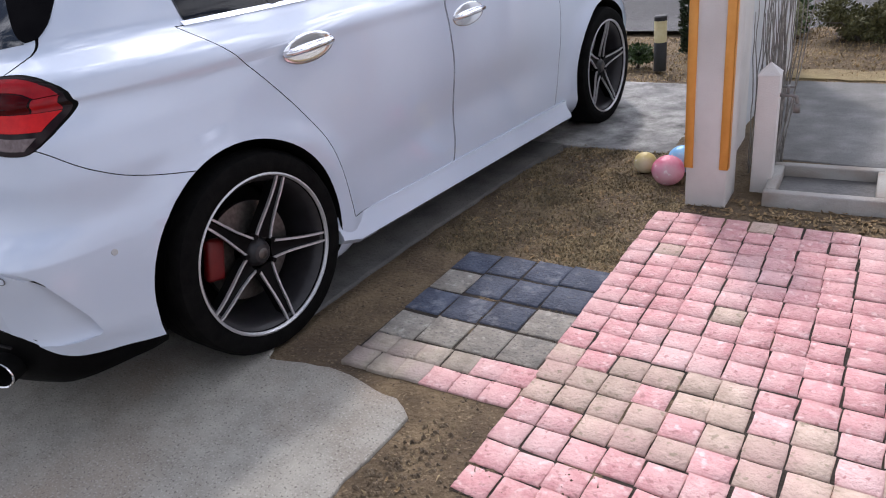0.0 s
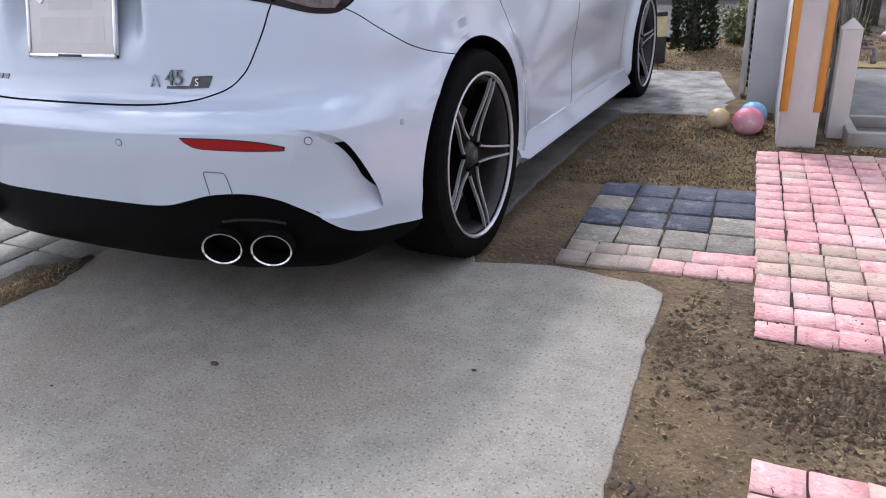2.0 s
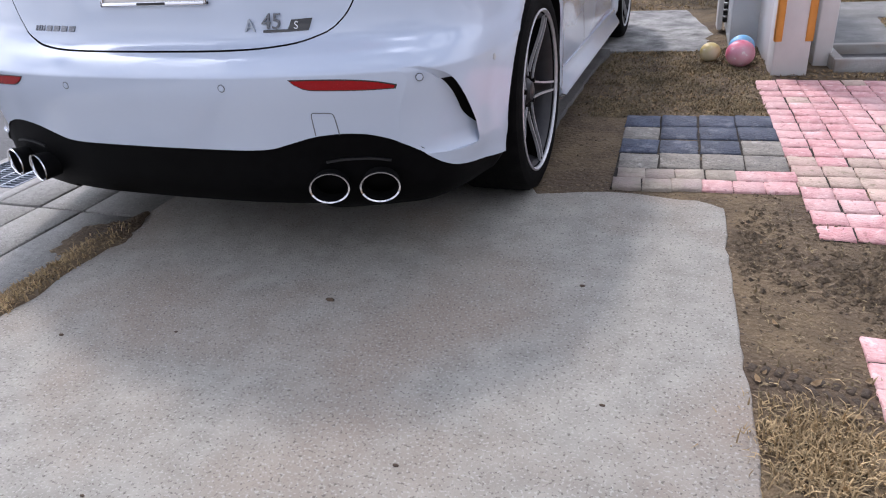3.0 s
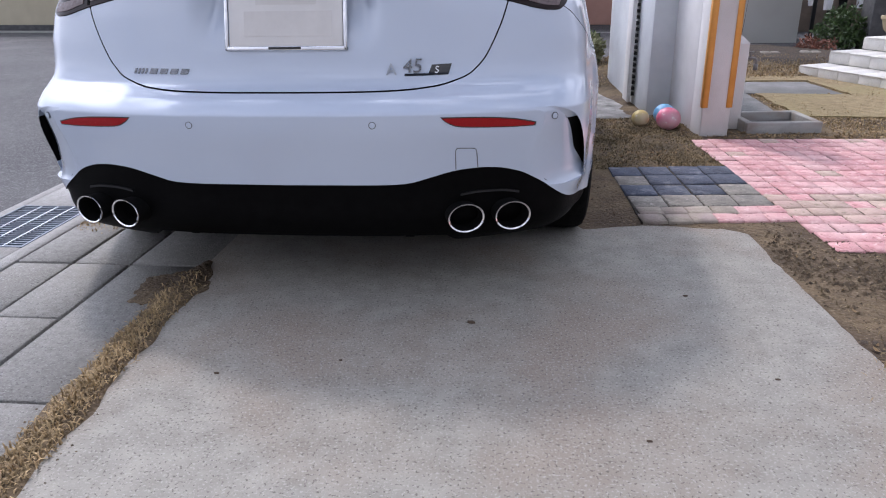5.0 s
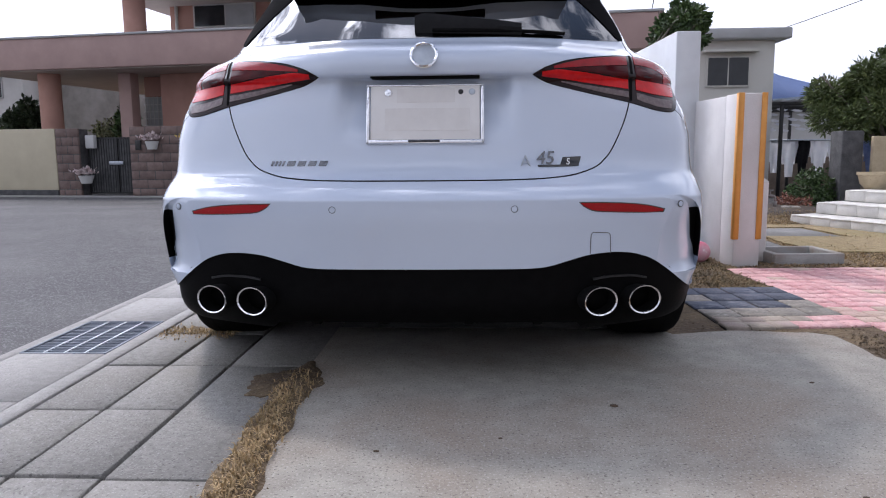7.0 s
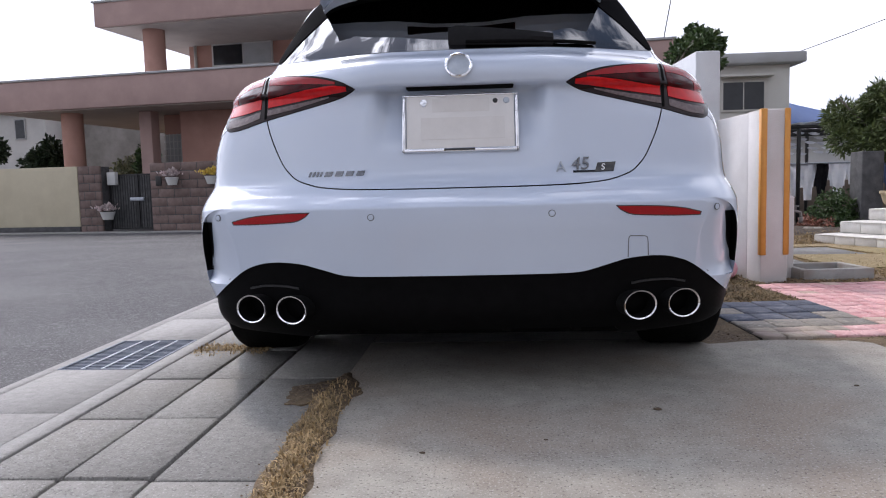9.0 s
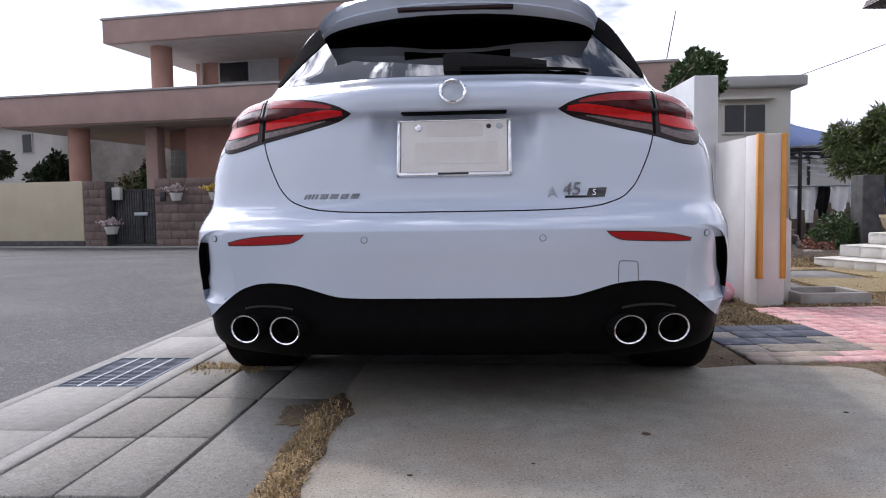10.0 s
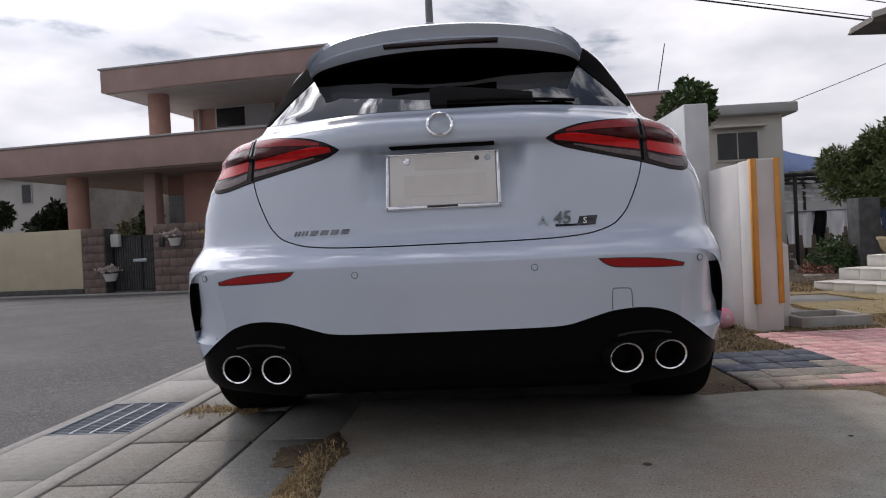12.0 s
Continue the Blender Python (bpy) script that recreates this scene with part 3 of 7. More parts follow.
def finish(me, tolerance=0.012):
    """Smooth paint: outer faces take the unbroken skin's normals, hollows are smooth in themselves, cut faces stay sharp."""
    outer = []
    for p in me.polygons:
        c = p.center
        hit, nf, _, d = SKIN.find_nearest(c)
        outer.append(d < tolerance and nf.dot(p.normal) > 0.5 and me.materials[p.material_index] is not HOLLOW)
    inner = {}
    for p in me.polygons:
        if not outer[p.index]:
            for vi in p.vertices:
                inner.setdefault(vi, []).append(p.normal.copy() * p.area)
    me.polygons.foreach_set("use_smooth", [True] * len(me.polygons))
    normals = [None] * len(me.loops)
    for p in me.polygons:
        for li in p.loop_indices:
            vi = me.loops[li].vertex_index
            if outer[p.index]:
                normals[li] = tuple(skin_normal(me.vertices[vi].co))
            else:
                acc = Vector((0, 0, 0))
                for nn in inner[vi]:
                    if nn.length > 1e-12 and nn.normalized().dot(p.normal) > 0.75:
                        acc += nn
                normals[li] = tuple(acc.normalized() if acc.length > 1e-12 else p.normal)
    me.normals_split_custom_set(normals)
    return me


def from_back(x, z, off=0.0):
    p, nn, _, _ = SKIN.ray_cast(Vector((x, -3, z)), Vector((0, 1, 0)))
    if p is None:
        return Vector((x, 0.6, z)), Vector((0, -1, 0))
    nn = skin_normal(p)
    return p + nn * off, nn


def from_side(y, z, off=0.0):
    p, nn, _, _ = SKIN.ray_cast(Vector((3, y, z)), Vector((-1, 0, 0)))
    if p is None:
        return Vector((0.6, y, z)), Vector((1, 0, 0))
    nn = skin_normal(p)
    return p + nn * off, nn


def from_front(x, z, off=0.0):
    p, nn, _, _ = SKIN.ray_cast(Vector((x, 7, z)), Vector((0, -1, 0)))
    nn = skin_normal(p)
    return p + nn * off, nn


def drape(curve_a, curve_b, cast, proud=0.002, depth=0.006, n=24, m=4, bm=None, rise=None):
    """A thin panel between two lines on the skin, its face proud of it and its back below it."""
    own = bmesh.new()
    curve_a, curve_b = soft(curve_a, False), soft(curve_b, False)

    def along(curve, t):
        run = [0.0]
        for p, q in zip(curve, curve[1:]):
            run.append(run[-1] + math.dist(p, q))
        return (np.interp(t * run[-1], run, [c[0] for c in curve]), np.interp(t * run[-1], run, [c[1] for c in curve]))
    top, low = [], []
    for i in range(n + 1):
        pa, pb = along(curve_a, i / n), along(curve_b, i / n)
        ra, rb = [], []
        for j in range(m + 1):
            a, b = pa[0] + (pb[0] - pa[0]) * j / m, pa[1] + (pb[1] - pa[1]) * j / m
            p, nn = cast(float(a), float(b))
            up = proud if rise is None else proud + rise(i / n, j / m)
            ra.append(own.verts.new(p + nn * up))
            rb.append(own.verts.new(p + nn * (proud - depth)))
        top.append(ra)
        low.append(rb)
    for i in range(n):
        for j in range(m):
            own.faces.new((top[i][j], top[i + 1][j], top[i + 1][j + 1], top[i][j + 1]))
            own.faces.new((low[i][j], low[i][j + 1], low[i + 1][j + 1], low[i + 1][j]))
        own.faces.new((top[i][0], low[i][0], low[i + 1][0], top[i + 1][0]))
        own.faces.new((top[i][m], top[i + 1][m], low[i + 1][m], low[i][m]))
    for j in range(m):
        own.faces.new((top[0][j], top[0][j + 1], low[0][j + 1], low[0][j]))
        own.faces.new((top[n][j], low[n][j], low[n][j + 1], top[n][j + 1]))
    bmesh.ops.remove_doubles(own, verts=own.verts, dist=1e-6)
    bmesh.ops.recalc_face_normals(own, faces=own.faces)
    smooth(own, 50)
    return join(bm, own)


def ribbon(curve, width, cast, proud=0.001, depth=0.004, n=40, bm=None):
    """A narrow line on the skin."""
    a, b = [], []
    for i, p in enumerate(curve):
        q, r = curve[max(0, i - 1)], curve[min(len(curve) - 1, i + 1)]
        d = Vector((r[0] - q[0], r[1] - q[1])).normalized()
        a.append((p[0] - d.y * width / 2, p[1] + d.x * width / 2))
        b.append((p[0] + d.y * width / 2, p[1] - d.x * width / 2))
    return drape(a, b, cast, proud, depth, n, 1, bm)


def flip(bm):
    """The same shape on the car's other side."""
    out = bm.copy()
    bmesh.ops.scale(out, vec=(-1, 1, 1), verts=out.verts)
    bmesh.ops.reverse_faces(out, faces=out.faces)
    return out


car = tagged(new("car"), "white five-door hatchback parked on the concrete pad", "car")
car.matrix_world = Matrix.Translation((0, 0.1, HUB_Z)) @ pose(0, 0, 0, -0.55, 0, 0) @ Matrix.Translation((0, -0.1, -HUB_Z))

# outlines of the panels
LAMP = [(0.326, 0.940), (0.364, 0.962), (0.43, 0.984), (0.53, 1.000), (0.60, 1.010), (0.66, 1.013), (0.70, 1.010), (0.741, 0.998), (0.772, 0.980), (0.796, 0.957),
        (0.806, 0.938), (0.807, 0.906), (0.803, 0.869), (0.792, 0.845), (0.772, 0.832), (0.72, 0.836), (0.63, 0.861), (0.546, 0.878), (0.44, 0.900), (0.365, 0.918)]
LAMP = soft(LAMP, keep=85.0)
GATE_HALF = [(0.0, 0.628), (0.20, 0.628), (0.345, 0.631), (0.444, 0.640), (0.520, 0.664), (0.562, 0.705), (0.588, 0.755), (0.610, 0.805), (0.628, 0.864), (0.645, 0.95),
             (0.663, 1.02), (0.652, 1.075), (0.590, 1.18), (0.520, 1.28), (0.470, 1.34)]
GATE_HALF = soft(GATE_HALF, False)
GATE = GATE_HALF + [(-x, z) for x, z in reversed(GATE_HALF[1:])]
DOOR_R = [(0.805, 1.052), (0.90, 0.955), (0.99, 0.853), (1.09, 0.735), (1.178, 0.604), (1.225, 0.46), (1.247, 0.295), (1.92, 0.262), (1.962, 0.36), (1.978, 0.487),
          (1.984, 0.70), (1.970, 0.907), (1.955, 1.052)]
DOOR_F = [(1.961, 1.052), (1.976, 0.907), (1.990, 0.70), (1.984, 0.487), (1.968, 0.36), (1.926, 0.262), (2.90, 0.222), (2.97, 0.40), (2.99, 0.62), (2.985, 0.85),
          (2.93, 1.0), (2.90, 1.052)]
DOOR_R, DOOR_F = soft(DOOR_R), soft(DOOR_F)
BUMPER = [(-0.5, 0.0), (-0.5, 0.90), (0.20, 0.90), (0.30, 0.845), (0.37, 0.780), (0.45, 0.735), (0.54, 0.706), (0.645, 0.684), (0.645, 0.0)]
BUMPER = soft(BUMPER)
WAVE_HALF = [(0.0, 0.371), (0.30, 0.371), (0.36, 0.375), (0.42, 0.392), (0.484, 0.410), (0.56, 0.416), (0.62, 0.411), (0.68, 0.392), (0.74, 0.352), (0.795, 0.308), (0.825, 0.288), (0.90, 0.256), (1.2, 0.240)]
WAVE_HALF = soft(WAVE_HALF, False)
WAVE = WAVE_HALF + [(1.2, -0.2), (-1.2, -0.2)] + [(-x, z) for x, z in reversed(WAVE_HALF[1:])]

body = SKIN_MESH.copy()
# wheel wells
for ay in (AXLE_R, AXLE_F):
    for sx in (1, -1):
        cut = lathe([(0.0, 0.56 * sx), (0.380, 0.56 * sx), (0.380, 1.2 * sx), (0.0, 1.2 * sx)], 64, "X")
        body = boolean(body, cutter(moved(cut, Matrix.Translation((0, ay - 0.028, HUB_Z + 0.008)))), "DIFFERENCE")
# lamps, tailgate, doors, bumper
panels = []
RED_SKIN = mesh_of("lamp_skin", body_mesh(0.003), LAMP_BASE)
gate_prism = [cutter(prism(grown(GATE, d), "Y", -0.6, 0.60)) for d in (-0.0020, 0.0020)]
for sx in (1, -1):
    pts = [(x * sx, z) for x, z in LAMP]
    lamp_solid = boolean(RED_SKIN, cutter(prism(pts, "Y", -0.5, 0.62)), "INTERSECT")
    panels.append(("tail_lamp", lamp_solid, "wrap-round red tail lamp with a black surround", 0.02))
    body = boolean(body, cutter(prism(grown(pts, 0.002), "Y", -0.5, 0.55)), "DIFFERENCE")
panels.append(("tailgate", boolean(body, gate_prism[0], "INTERSECT"), "white tailgate with a hollow for the plate", 0.012))
body = boolean(body, gate_prism[1], "DIFFERENCE")


def scoop_cutter(sx):
    """The hollow at a bumper corner that runs into a dark slit under a sharp outer edge."""
    bm = bmesh.new()
    cols = []
    for k in range(30):
        z = 0.340 + (0.580 - 0.340) * k / 29
        xc = mono([(0.340, 0.862), (0.353, 0.867), (0.40, 0.866), (0.44, 0.862), (0.49, 0.853), (0.53, 0.840), (0.555, 0.822), (0.570, 0.795), (0.580, 0.765)], z)
        deep = mono([(0.340, 0.004), (0.352, 0.030), (0.385, 0.058), (0.44, 0.064), (0.49, 0.054), (0.53, 0.034), (0.555, 0.013), (0.570, 0.005), (0.580, 0.0015)], z)
        run = mono([(0.340, 0.19), (0.40, 0.185), (0.47, 0.165), (0.53, 0.125), (0.580, 0.08)], z)
        row = []
        for t, d in ((0.0, -0.03), (0.28, 0.10), (0.52, 0.32), (0.70, 0.58), (1 - 0.032 * step(z, 0.36, 0.45) / run - 0.003, 0.90), (1.0, 1.0)):
            p = from_back(xc - run * (1 - t), z)[0]
            row.append(Vector((p.x * sx, p.y + deep * d - (0.003 if t == 0 else 0), z)))
        row += [Vector((xc * sx, -0.12, z)), Vector(((xc - run) * sx, -0.12, z))]
        cols.append([bm.verts.new(p) for p in row])
    for a, b in zip(cols, cols[1:]):
        for k in range(8):
            fc = bm.faces.new((a[k], b[k], b[(k + 1) % 8], a[(k + 1) % 8]))
            fc.material_index = 1 if k in (4, 5) and 0.368 < a[0].co.z < 0.535 else 0
    bm.faces.new(cols[0])
    bm.faces.new(cols[-1][::-1])
    bmesh.ops.recalc_face_normals(bm, faces=bm.faces)
    return mesh_of("cutter", bm, HOLLOW, GAP)


bumper_me = boolean(boolean(body, cutter(prism(grown(BUMPER, -0.0014), "X", -1.3, 1.3)), "INTERSECT"), cutter(prism(WAVE, "Y", -0.6, 0.72)), "DIFFERENCE")
for sx in (1, -1):
    bumper_me = boolean(bumper_me, scoop_cutter(sx), "DIFFERENCE")
panels.append(("rear_bumper", bumper_me, "white rear bumper with a wavy lower edge and corner slits", 0.012))
body = boolean(body, cutter(prism(grown(BUMPER, 0.0014), "X", -1.3, 1.3)), "DIFFERENCE")
for sx in (1, -1):
    for shape in (DOOR_R, DOOR_F):
        lo, hi = (0.62, 1.3) if sx > 0 else (-1.3, -0.62)
        panels.append(("rear_door" if shape is DOOR_R else "front_door", boolean(body, cutter(prism(grown(shape, -0.0015), "X", lo, hi)), "INTERSECT"), "", 0.012))
        body = boolean(body, cutter(prism(grown(shape, 0.0015), "X", lo, hi)), "DIFFERENCE")

# window openings
REAR_GLASS_HALF = [(0.0, 1.062), (0.35, 1.064), (0.55, 1.068), (0.628, 1.076), (0.560, 1.172), (0.492, 1.262), (0.45, 1.315), (0.0, 1.325)]
REAR_GLASS = REAR_GLASS_HALF + [(-x, z) for x, z in reversed(REAR_GLASS_HALF[1:-1])]
SIDE_GLASS = [(0.845, 1.062), (1.9, 1.062), (2.86, 1.050), (2.62, 1.17), (2.33, 1.30), (2.05, 1.335), (1.5, 1.340), (1.15, 1.318), (0.98, 1.255), (0.85, 1.14)]
WINDSCREEN_HALF = [(0.0, 1.055), (0.5, 1.055), (0.66, 1.05), (0.60, 1.15), (0.52, 1.28), (0.47, 1.335), (0.0, 1.345)]
WINDSCREEN = WINDSCREEN_HALF + [(-x, z) for x, z in reversed(WINDSCREEN_HALF[1:-1])]
new_panels = []
for name, me, label, tol in panels:
    if name == "tailgate":
        me = boolean(me, cutter(prism(REAR_GLASS, "Y", -0.3, 1.0)), "DIFFERENCE")
    new_panels.append((name, me, label, tol))
panels = new_panels
body = boolean(body, cutter(prism(REAR_GLASS, "Y", 0.0, 0.95)), "DIFFERENCE")
body = boolean(body, cutter(prism(SIDE_GLASS, "X", 0.45, 1.3)), "DIFFERENCE")
body = boolean(body, cutter(prism(SIDE_GLASS, "X", -1.3, -0.45)), "DIFFERENCE")
body = boolean(body, cutter(prism(WINDSCREEN, "Y", 2.0, 3.6)), "DIFFERENCE")

shell = new("body_shell", finish(body))
shell.parent = car
gate_ob = bumper_ob = None
lamps_done, door_obs = [], []
for name, me, label, tol in panels:
    ob = new(name, finish(me, tol))
    ob.parent = car
    if label:
        tagged(ob, label)
    if name == "tailgate":
        gate_ob = ob
    elif name == "rear_bumper":
        bumper_ob = ob
    elif name == "tail_lamp":
        lamps_done.append(ob)
    else:
        door_obs.append(ob)

# glass
upper = [(-0.452, 1.315), (0.0, 1.325), (0.452, 1.315)]
lower = [(-0.632, 1.074), (-0.55, 1.066), (-0.35, 1.062), (0.0, 1.060), (0.35, 1.062), (0.55, 1.066), (0.632, 1.074)]
part("rear_window", drape(lower, upper, from_back, 0.0015, 0.005, 40, 12), PRIVACY, gate_ob, "dark tinted rear window")
side_low = [(0.842, 1.060), (1.9, 1.060), (2.865, 1.048)]
side_up = [(0.842, 1.14), (0.98, 1.258), (1.15, 1.321), (1.5, 1.343), (2.05, 1.338), (2.33, 1.303), (2.62, 1.173), (2.865, 1.050)]
sg = drape(side_low, side_up, from_side, 0.0012, 0.005, 50, 10)
part("side_window", flip(sg), SIDE_GLASS_TINT, shell, "dark tinted side windows")
part("side_window", sg, SIDE_GLASS_TINT, shell, "dark tinted side windows")
ws_low = [(-0.66, 1.05), (-0.5, 1.053), (0.0, 1.053), (0.5, 1.053), (0.66, 1.05)]
ws_up = [(-0.47, 1.336), (0.0, 1.346), (0.47, 1.336)]
part("windscreen", drape(ws_low, ws_up, from_front, 0.0015, 0.005, 30, 12), PRIVACY, shell, "curved windscreen")
for y in (1.93, 1.16):
    bar = ribbon([(y + 0.02, 1.056), (y, 1.20), (y - 0.03, 1.335)], 0.06, from_side, 0.003, 0.008, 12)
    part("window_pillar", flip(bar), TRIM_BLACK, shell)
    part("window_pillar", bar, TRIM_BLACK, shell)
strip = ribbon([(0.83, 1.055), (1.3, 1.054), (2.0, 1.053), (2.87, 1.044)], 0.012, from_side, 0.004, 0.008, 50)
part("window_strip", flip(strip), CHROME, shell, "bright strip along the window sill")
part("window_strip", strip, CHROME, shell, "bright strip along the window sill")

# tail lamp optics


def lamp_optics(ob, sx):
    inner = [
        ("light_guide", LENS_GUIDE, [(0.385, 0.964), (0.44, 0.979), (0.53, 0.995), (0.625, 1.004)], [(0.385, 0.957), (0.44, 0.961), (0.53, 0.969), (0.625, 0.976)], "dark red light guide"),
        ("lens_core", LENS_DEEP, [(0.43, 0.958), (0.53, 0.967), (0.625, 0.974)], [(0.43, 0.954), (0.53, 0.946), (0.625, 0.936)], ""),
        ("lens_band", LENS_RED, [(0.35, 0.948), (0.40, 0.955), (0.44, 0.951), (0.53, 0.943), (0.625, 0.934)], [(0.35, 0.938), (0.40, 0.932), (0.44, 0.925), (0.53, 0.912), (0.625, 0.901)], "glossy red light band"),
        ("lens_clear", LENS_CLEAR, [(0.41, 0.923), (0.53, 0.905), (0.625, 0.893)], [(0.41, 0.919), (0.53, 0.889), (0.625, 0.874)], "ribbed clear lower lens"),
    ]
    outer_end = [
        ("light_guide", LENS_GUIDE, [(0.652, 1.006), (0.70, 1.003), (0.735, 0.993), (0.765, 0.976), (0.786, 0.957)], [(0.652, 0.980), (0.70, 0.976), (0.73, 0.968), (0.75, 0.958), (0.756, 0.955)], "dark red light guide"),
        ("lens_core", LENS_DEEP, [(0.652, 0.978), (0.70, 0.974), (0.73, 0.966), (0.750, 0.955)], [(0.652, 0.936), (0.70, 0.928), (0.73, 0.925), (0.752, 0.924)], ""),
        ("light_guide", LENS_GUIDE, [(0.755, 0.953), (0.788, 0.955)], [(0.755, 0.923), (0.795, 0.922)], "dark red light guide"),
        ("lens_band", LENS_RED, [(0.652, 0.934), (0.72, 0.924), (0.795, 0.920)], [(0.652, 0.898), (0.72, 0.884), (0.785, 0.880)], "glossy red light band"),
        ("lens_clear", LENS_CLEAR, [(0.652, 0.890), (0.72, 0.872), (0.782, 0.868)], [(0.652, 0.868), (0.72, 0.846), (0.770, 0.842)], "ribbed clear lower lens"),
    ]
    for name, material, a, b, label in inner + outer_end:
        bm = drape(a, b, from_back, 0.0048, 0.004, 20, 5)
        part(name, bm if sx > 0 else flip(bm), material, ob, label)
    bm = ribbon([(0.641, 1.010), (0.637, 0.94), (0.631, 0.864)], 0.008, from_back, 0.0042, 0.004, 12)
    part("lens_divider", bm if sx > 0 else flip(bm), GAP, ob)


for ob, sx in zip(lamps_done, (1, -1)):
    lamp_optics(ob, sx)

# lower valance with its fins, and the dark underside
VALANCE = [(x, z + 0.012) for x, z in WAVE_HALF if x < 0.9]
VALANCE = VALANCE + [(0.885, 0.250), (0.87, 0.225), (0.74, 0.190), (0.50, 0.172), (0.475, 0.176), (0.455, 0.200), (0.30, 0.204)]
VALANCE = VALANCE + [(-x, z) for x, z in reversed(VALANCE[1:])]
val_skin = mesh_of("valance_skin", moved(body_mesh(), Matrix.Translation((0, 0.004, 0)) @ Matrix.Diagonal((0.995, 1, 1, 1))), BLACK)
valance = boolean(val_skin, mesh_of("cutter", prism(VALANCE, "Y", -0.5, 0.44), BLACK), "INTERSECT")
valance.polygons.foreach_set("use_smooth", [True] * len(valance.polygons))
valance.set_sharp_from_angle(angle=radians(30))
val_ob = new("diffuser", valance)
val_ob.parent = car
tagged(val_ob, "black plastic diffuser under the bumper")
for x in (-0.34, -0.13, 0.13, 0.34):
    fin = prism([(0.050, 0.29), (0.060, 0.225), (0.10, 0.186), (0.34, 0.176), (0.34, 0.29)], "X", x - 0.014, x + 0.014)
    bmesh.ops.bevel(fin, geom=fin.edges[:], offset=0.003, segments=1, affect="EDGES")
    part("fin", fin, GAP, val_ob)
# black boxes fill the underside, set low to keep the ground below dark
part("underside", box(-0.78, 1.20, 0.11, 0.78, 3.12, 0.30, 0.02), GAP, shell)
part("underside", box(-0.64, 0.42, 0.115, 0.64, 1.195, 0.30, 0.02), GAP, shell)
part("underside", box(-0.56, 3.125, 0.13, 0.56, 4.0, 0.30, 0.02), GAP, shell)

# exhaust tips
def exhaust_tip():
    bm = bmesh.new()
    sides, rings = 40, []
    for r, h in ((0.040, 0.14), (0.050, 0.018), (0.0525, 0.0), (0.0515, -0.004), (0.047, -0.002), (0.0455, 0.004), (0.0445, 0.05), (0.042, 0.14)):
        rings.append([bm.verts.new((1.08 * r * math.cos(2 * math.pi * k / sides), h, 0.90 * r * math.sin(2 * math.pi * k / sides))) for k in range(sides)])
    for a, b in zip(rings, rings[1:]):
        for k in range(sides):
            bm.faces.new((a[k], a[(k + 1) % sides], b[(k + 1) % sides], b[k]))
    bm.faces.new(rings[-1])
    bmesh.ops.recalc_face_normals(bm, faces=bm.faces)
    for fc in bm.faces:
        yy = sum(v.co.y for v in fc.verts) / len(fc.verts)
        rr = sum(math.hypot(v.co.x / 1.16, v.co.z / 0.93) for v in fc.verts) / len(fc.verts)
        fc.material_index = 1 if (rr < 0.0452 and yy > 0.01) or yy > 0.0025 else 0
    return smooth(bm, 50)


for sx in (1, -1):
    for x, y in ((0.651, 0.062), (0.517, 0.028)):
        tip = moved(exhaust_tip(), pose(x * sx, y, 0.274, 0, 0, 21 * sx) @ Matrix.Diagonal((0.98, 1, 0.92, 1)))
        part("exhaust_tip", tip, [CHROME, GAP], car, "oval chrome exhaust tip, dark inside")

# the valance's highlight over each pair of tips, drawn as a grey ribbon
for sx in (1, -1):
    glint = ribbon([(0.500, 0.334), (0.545, 0.341), (0.62, 0.341), (0.668, 0.331)], 0.006, from_back, 0.0015, 0.006, 20)
    part("tip_trim", glint if sx > 0 else flip(glint), TIP_GLINT, val_ob, "thin grey bar drawn as the highlight over the exhaust tips")

# reflectors, sensors, towing cover, corner vents
REFL_A = [(0.452, 0.563), (0.52, 0.562), (0.60, 0.558), (0.66, 0.551), (0.708, 0.539)]
REFL_B = [(0.463, 0.554), (0.49, 0.540), (0.56, 0.536), (0.64, 0.533), (0.704, 0.533)]
SENSOR_SPOTS = [(0.262, 0.548), (0.765, 0.553)]
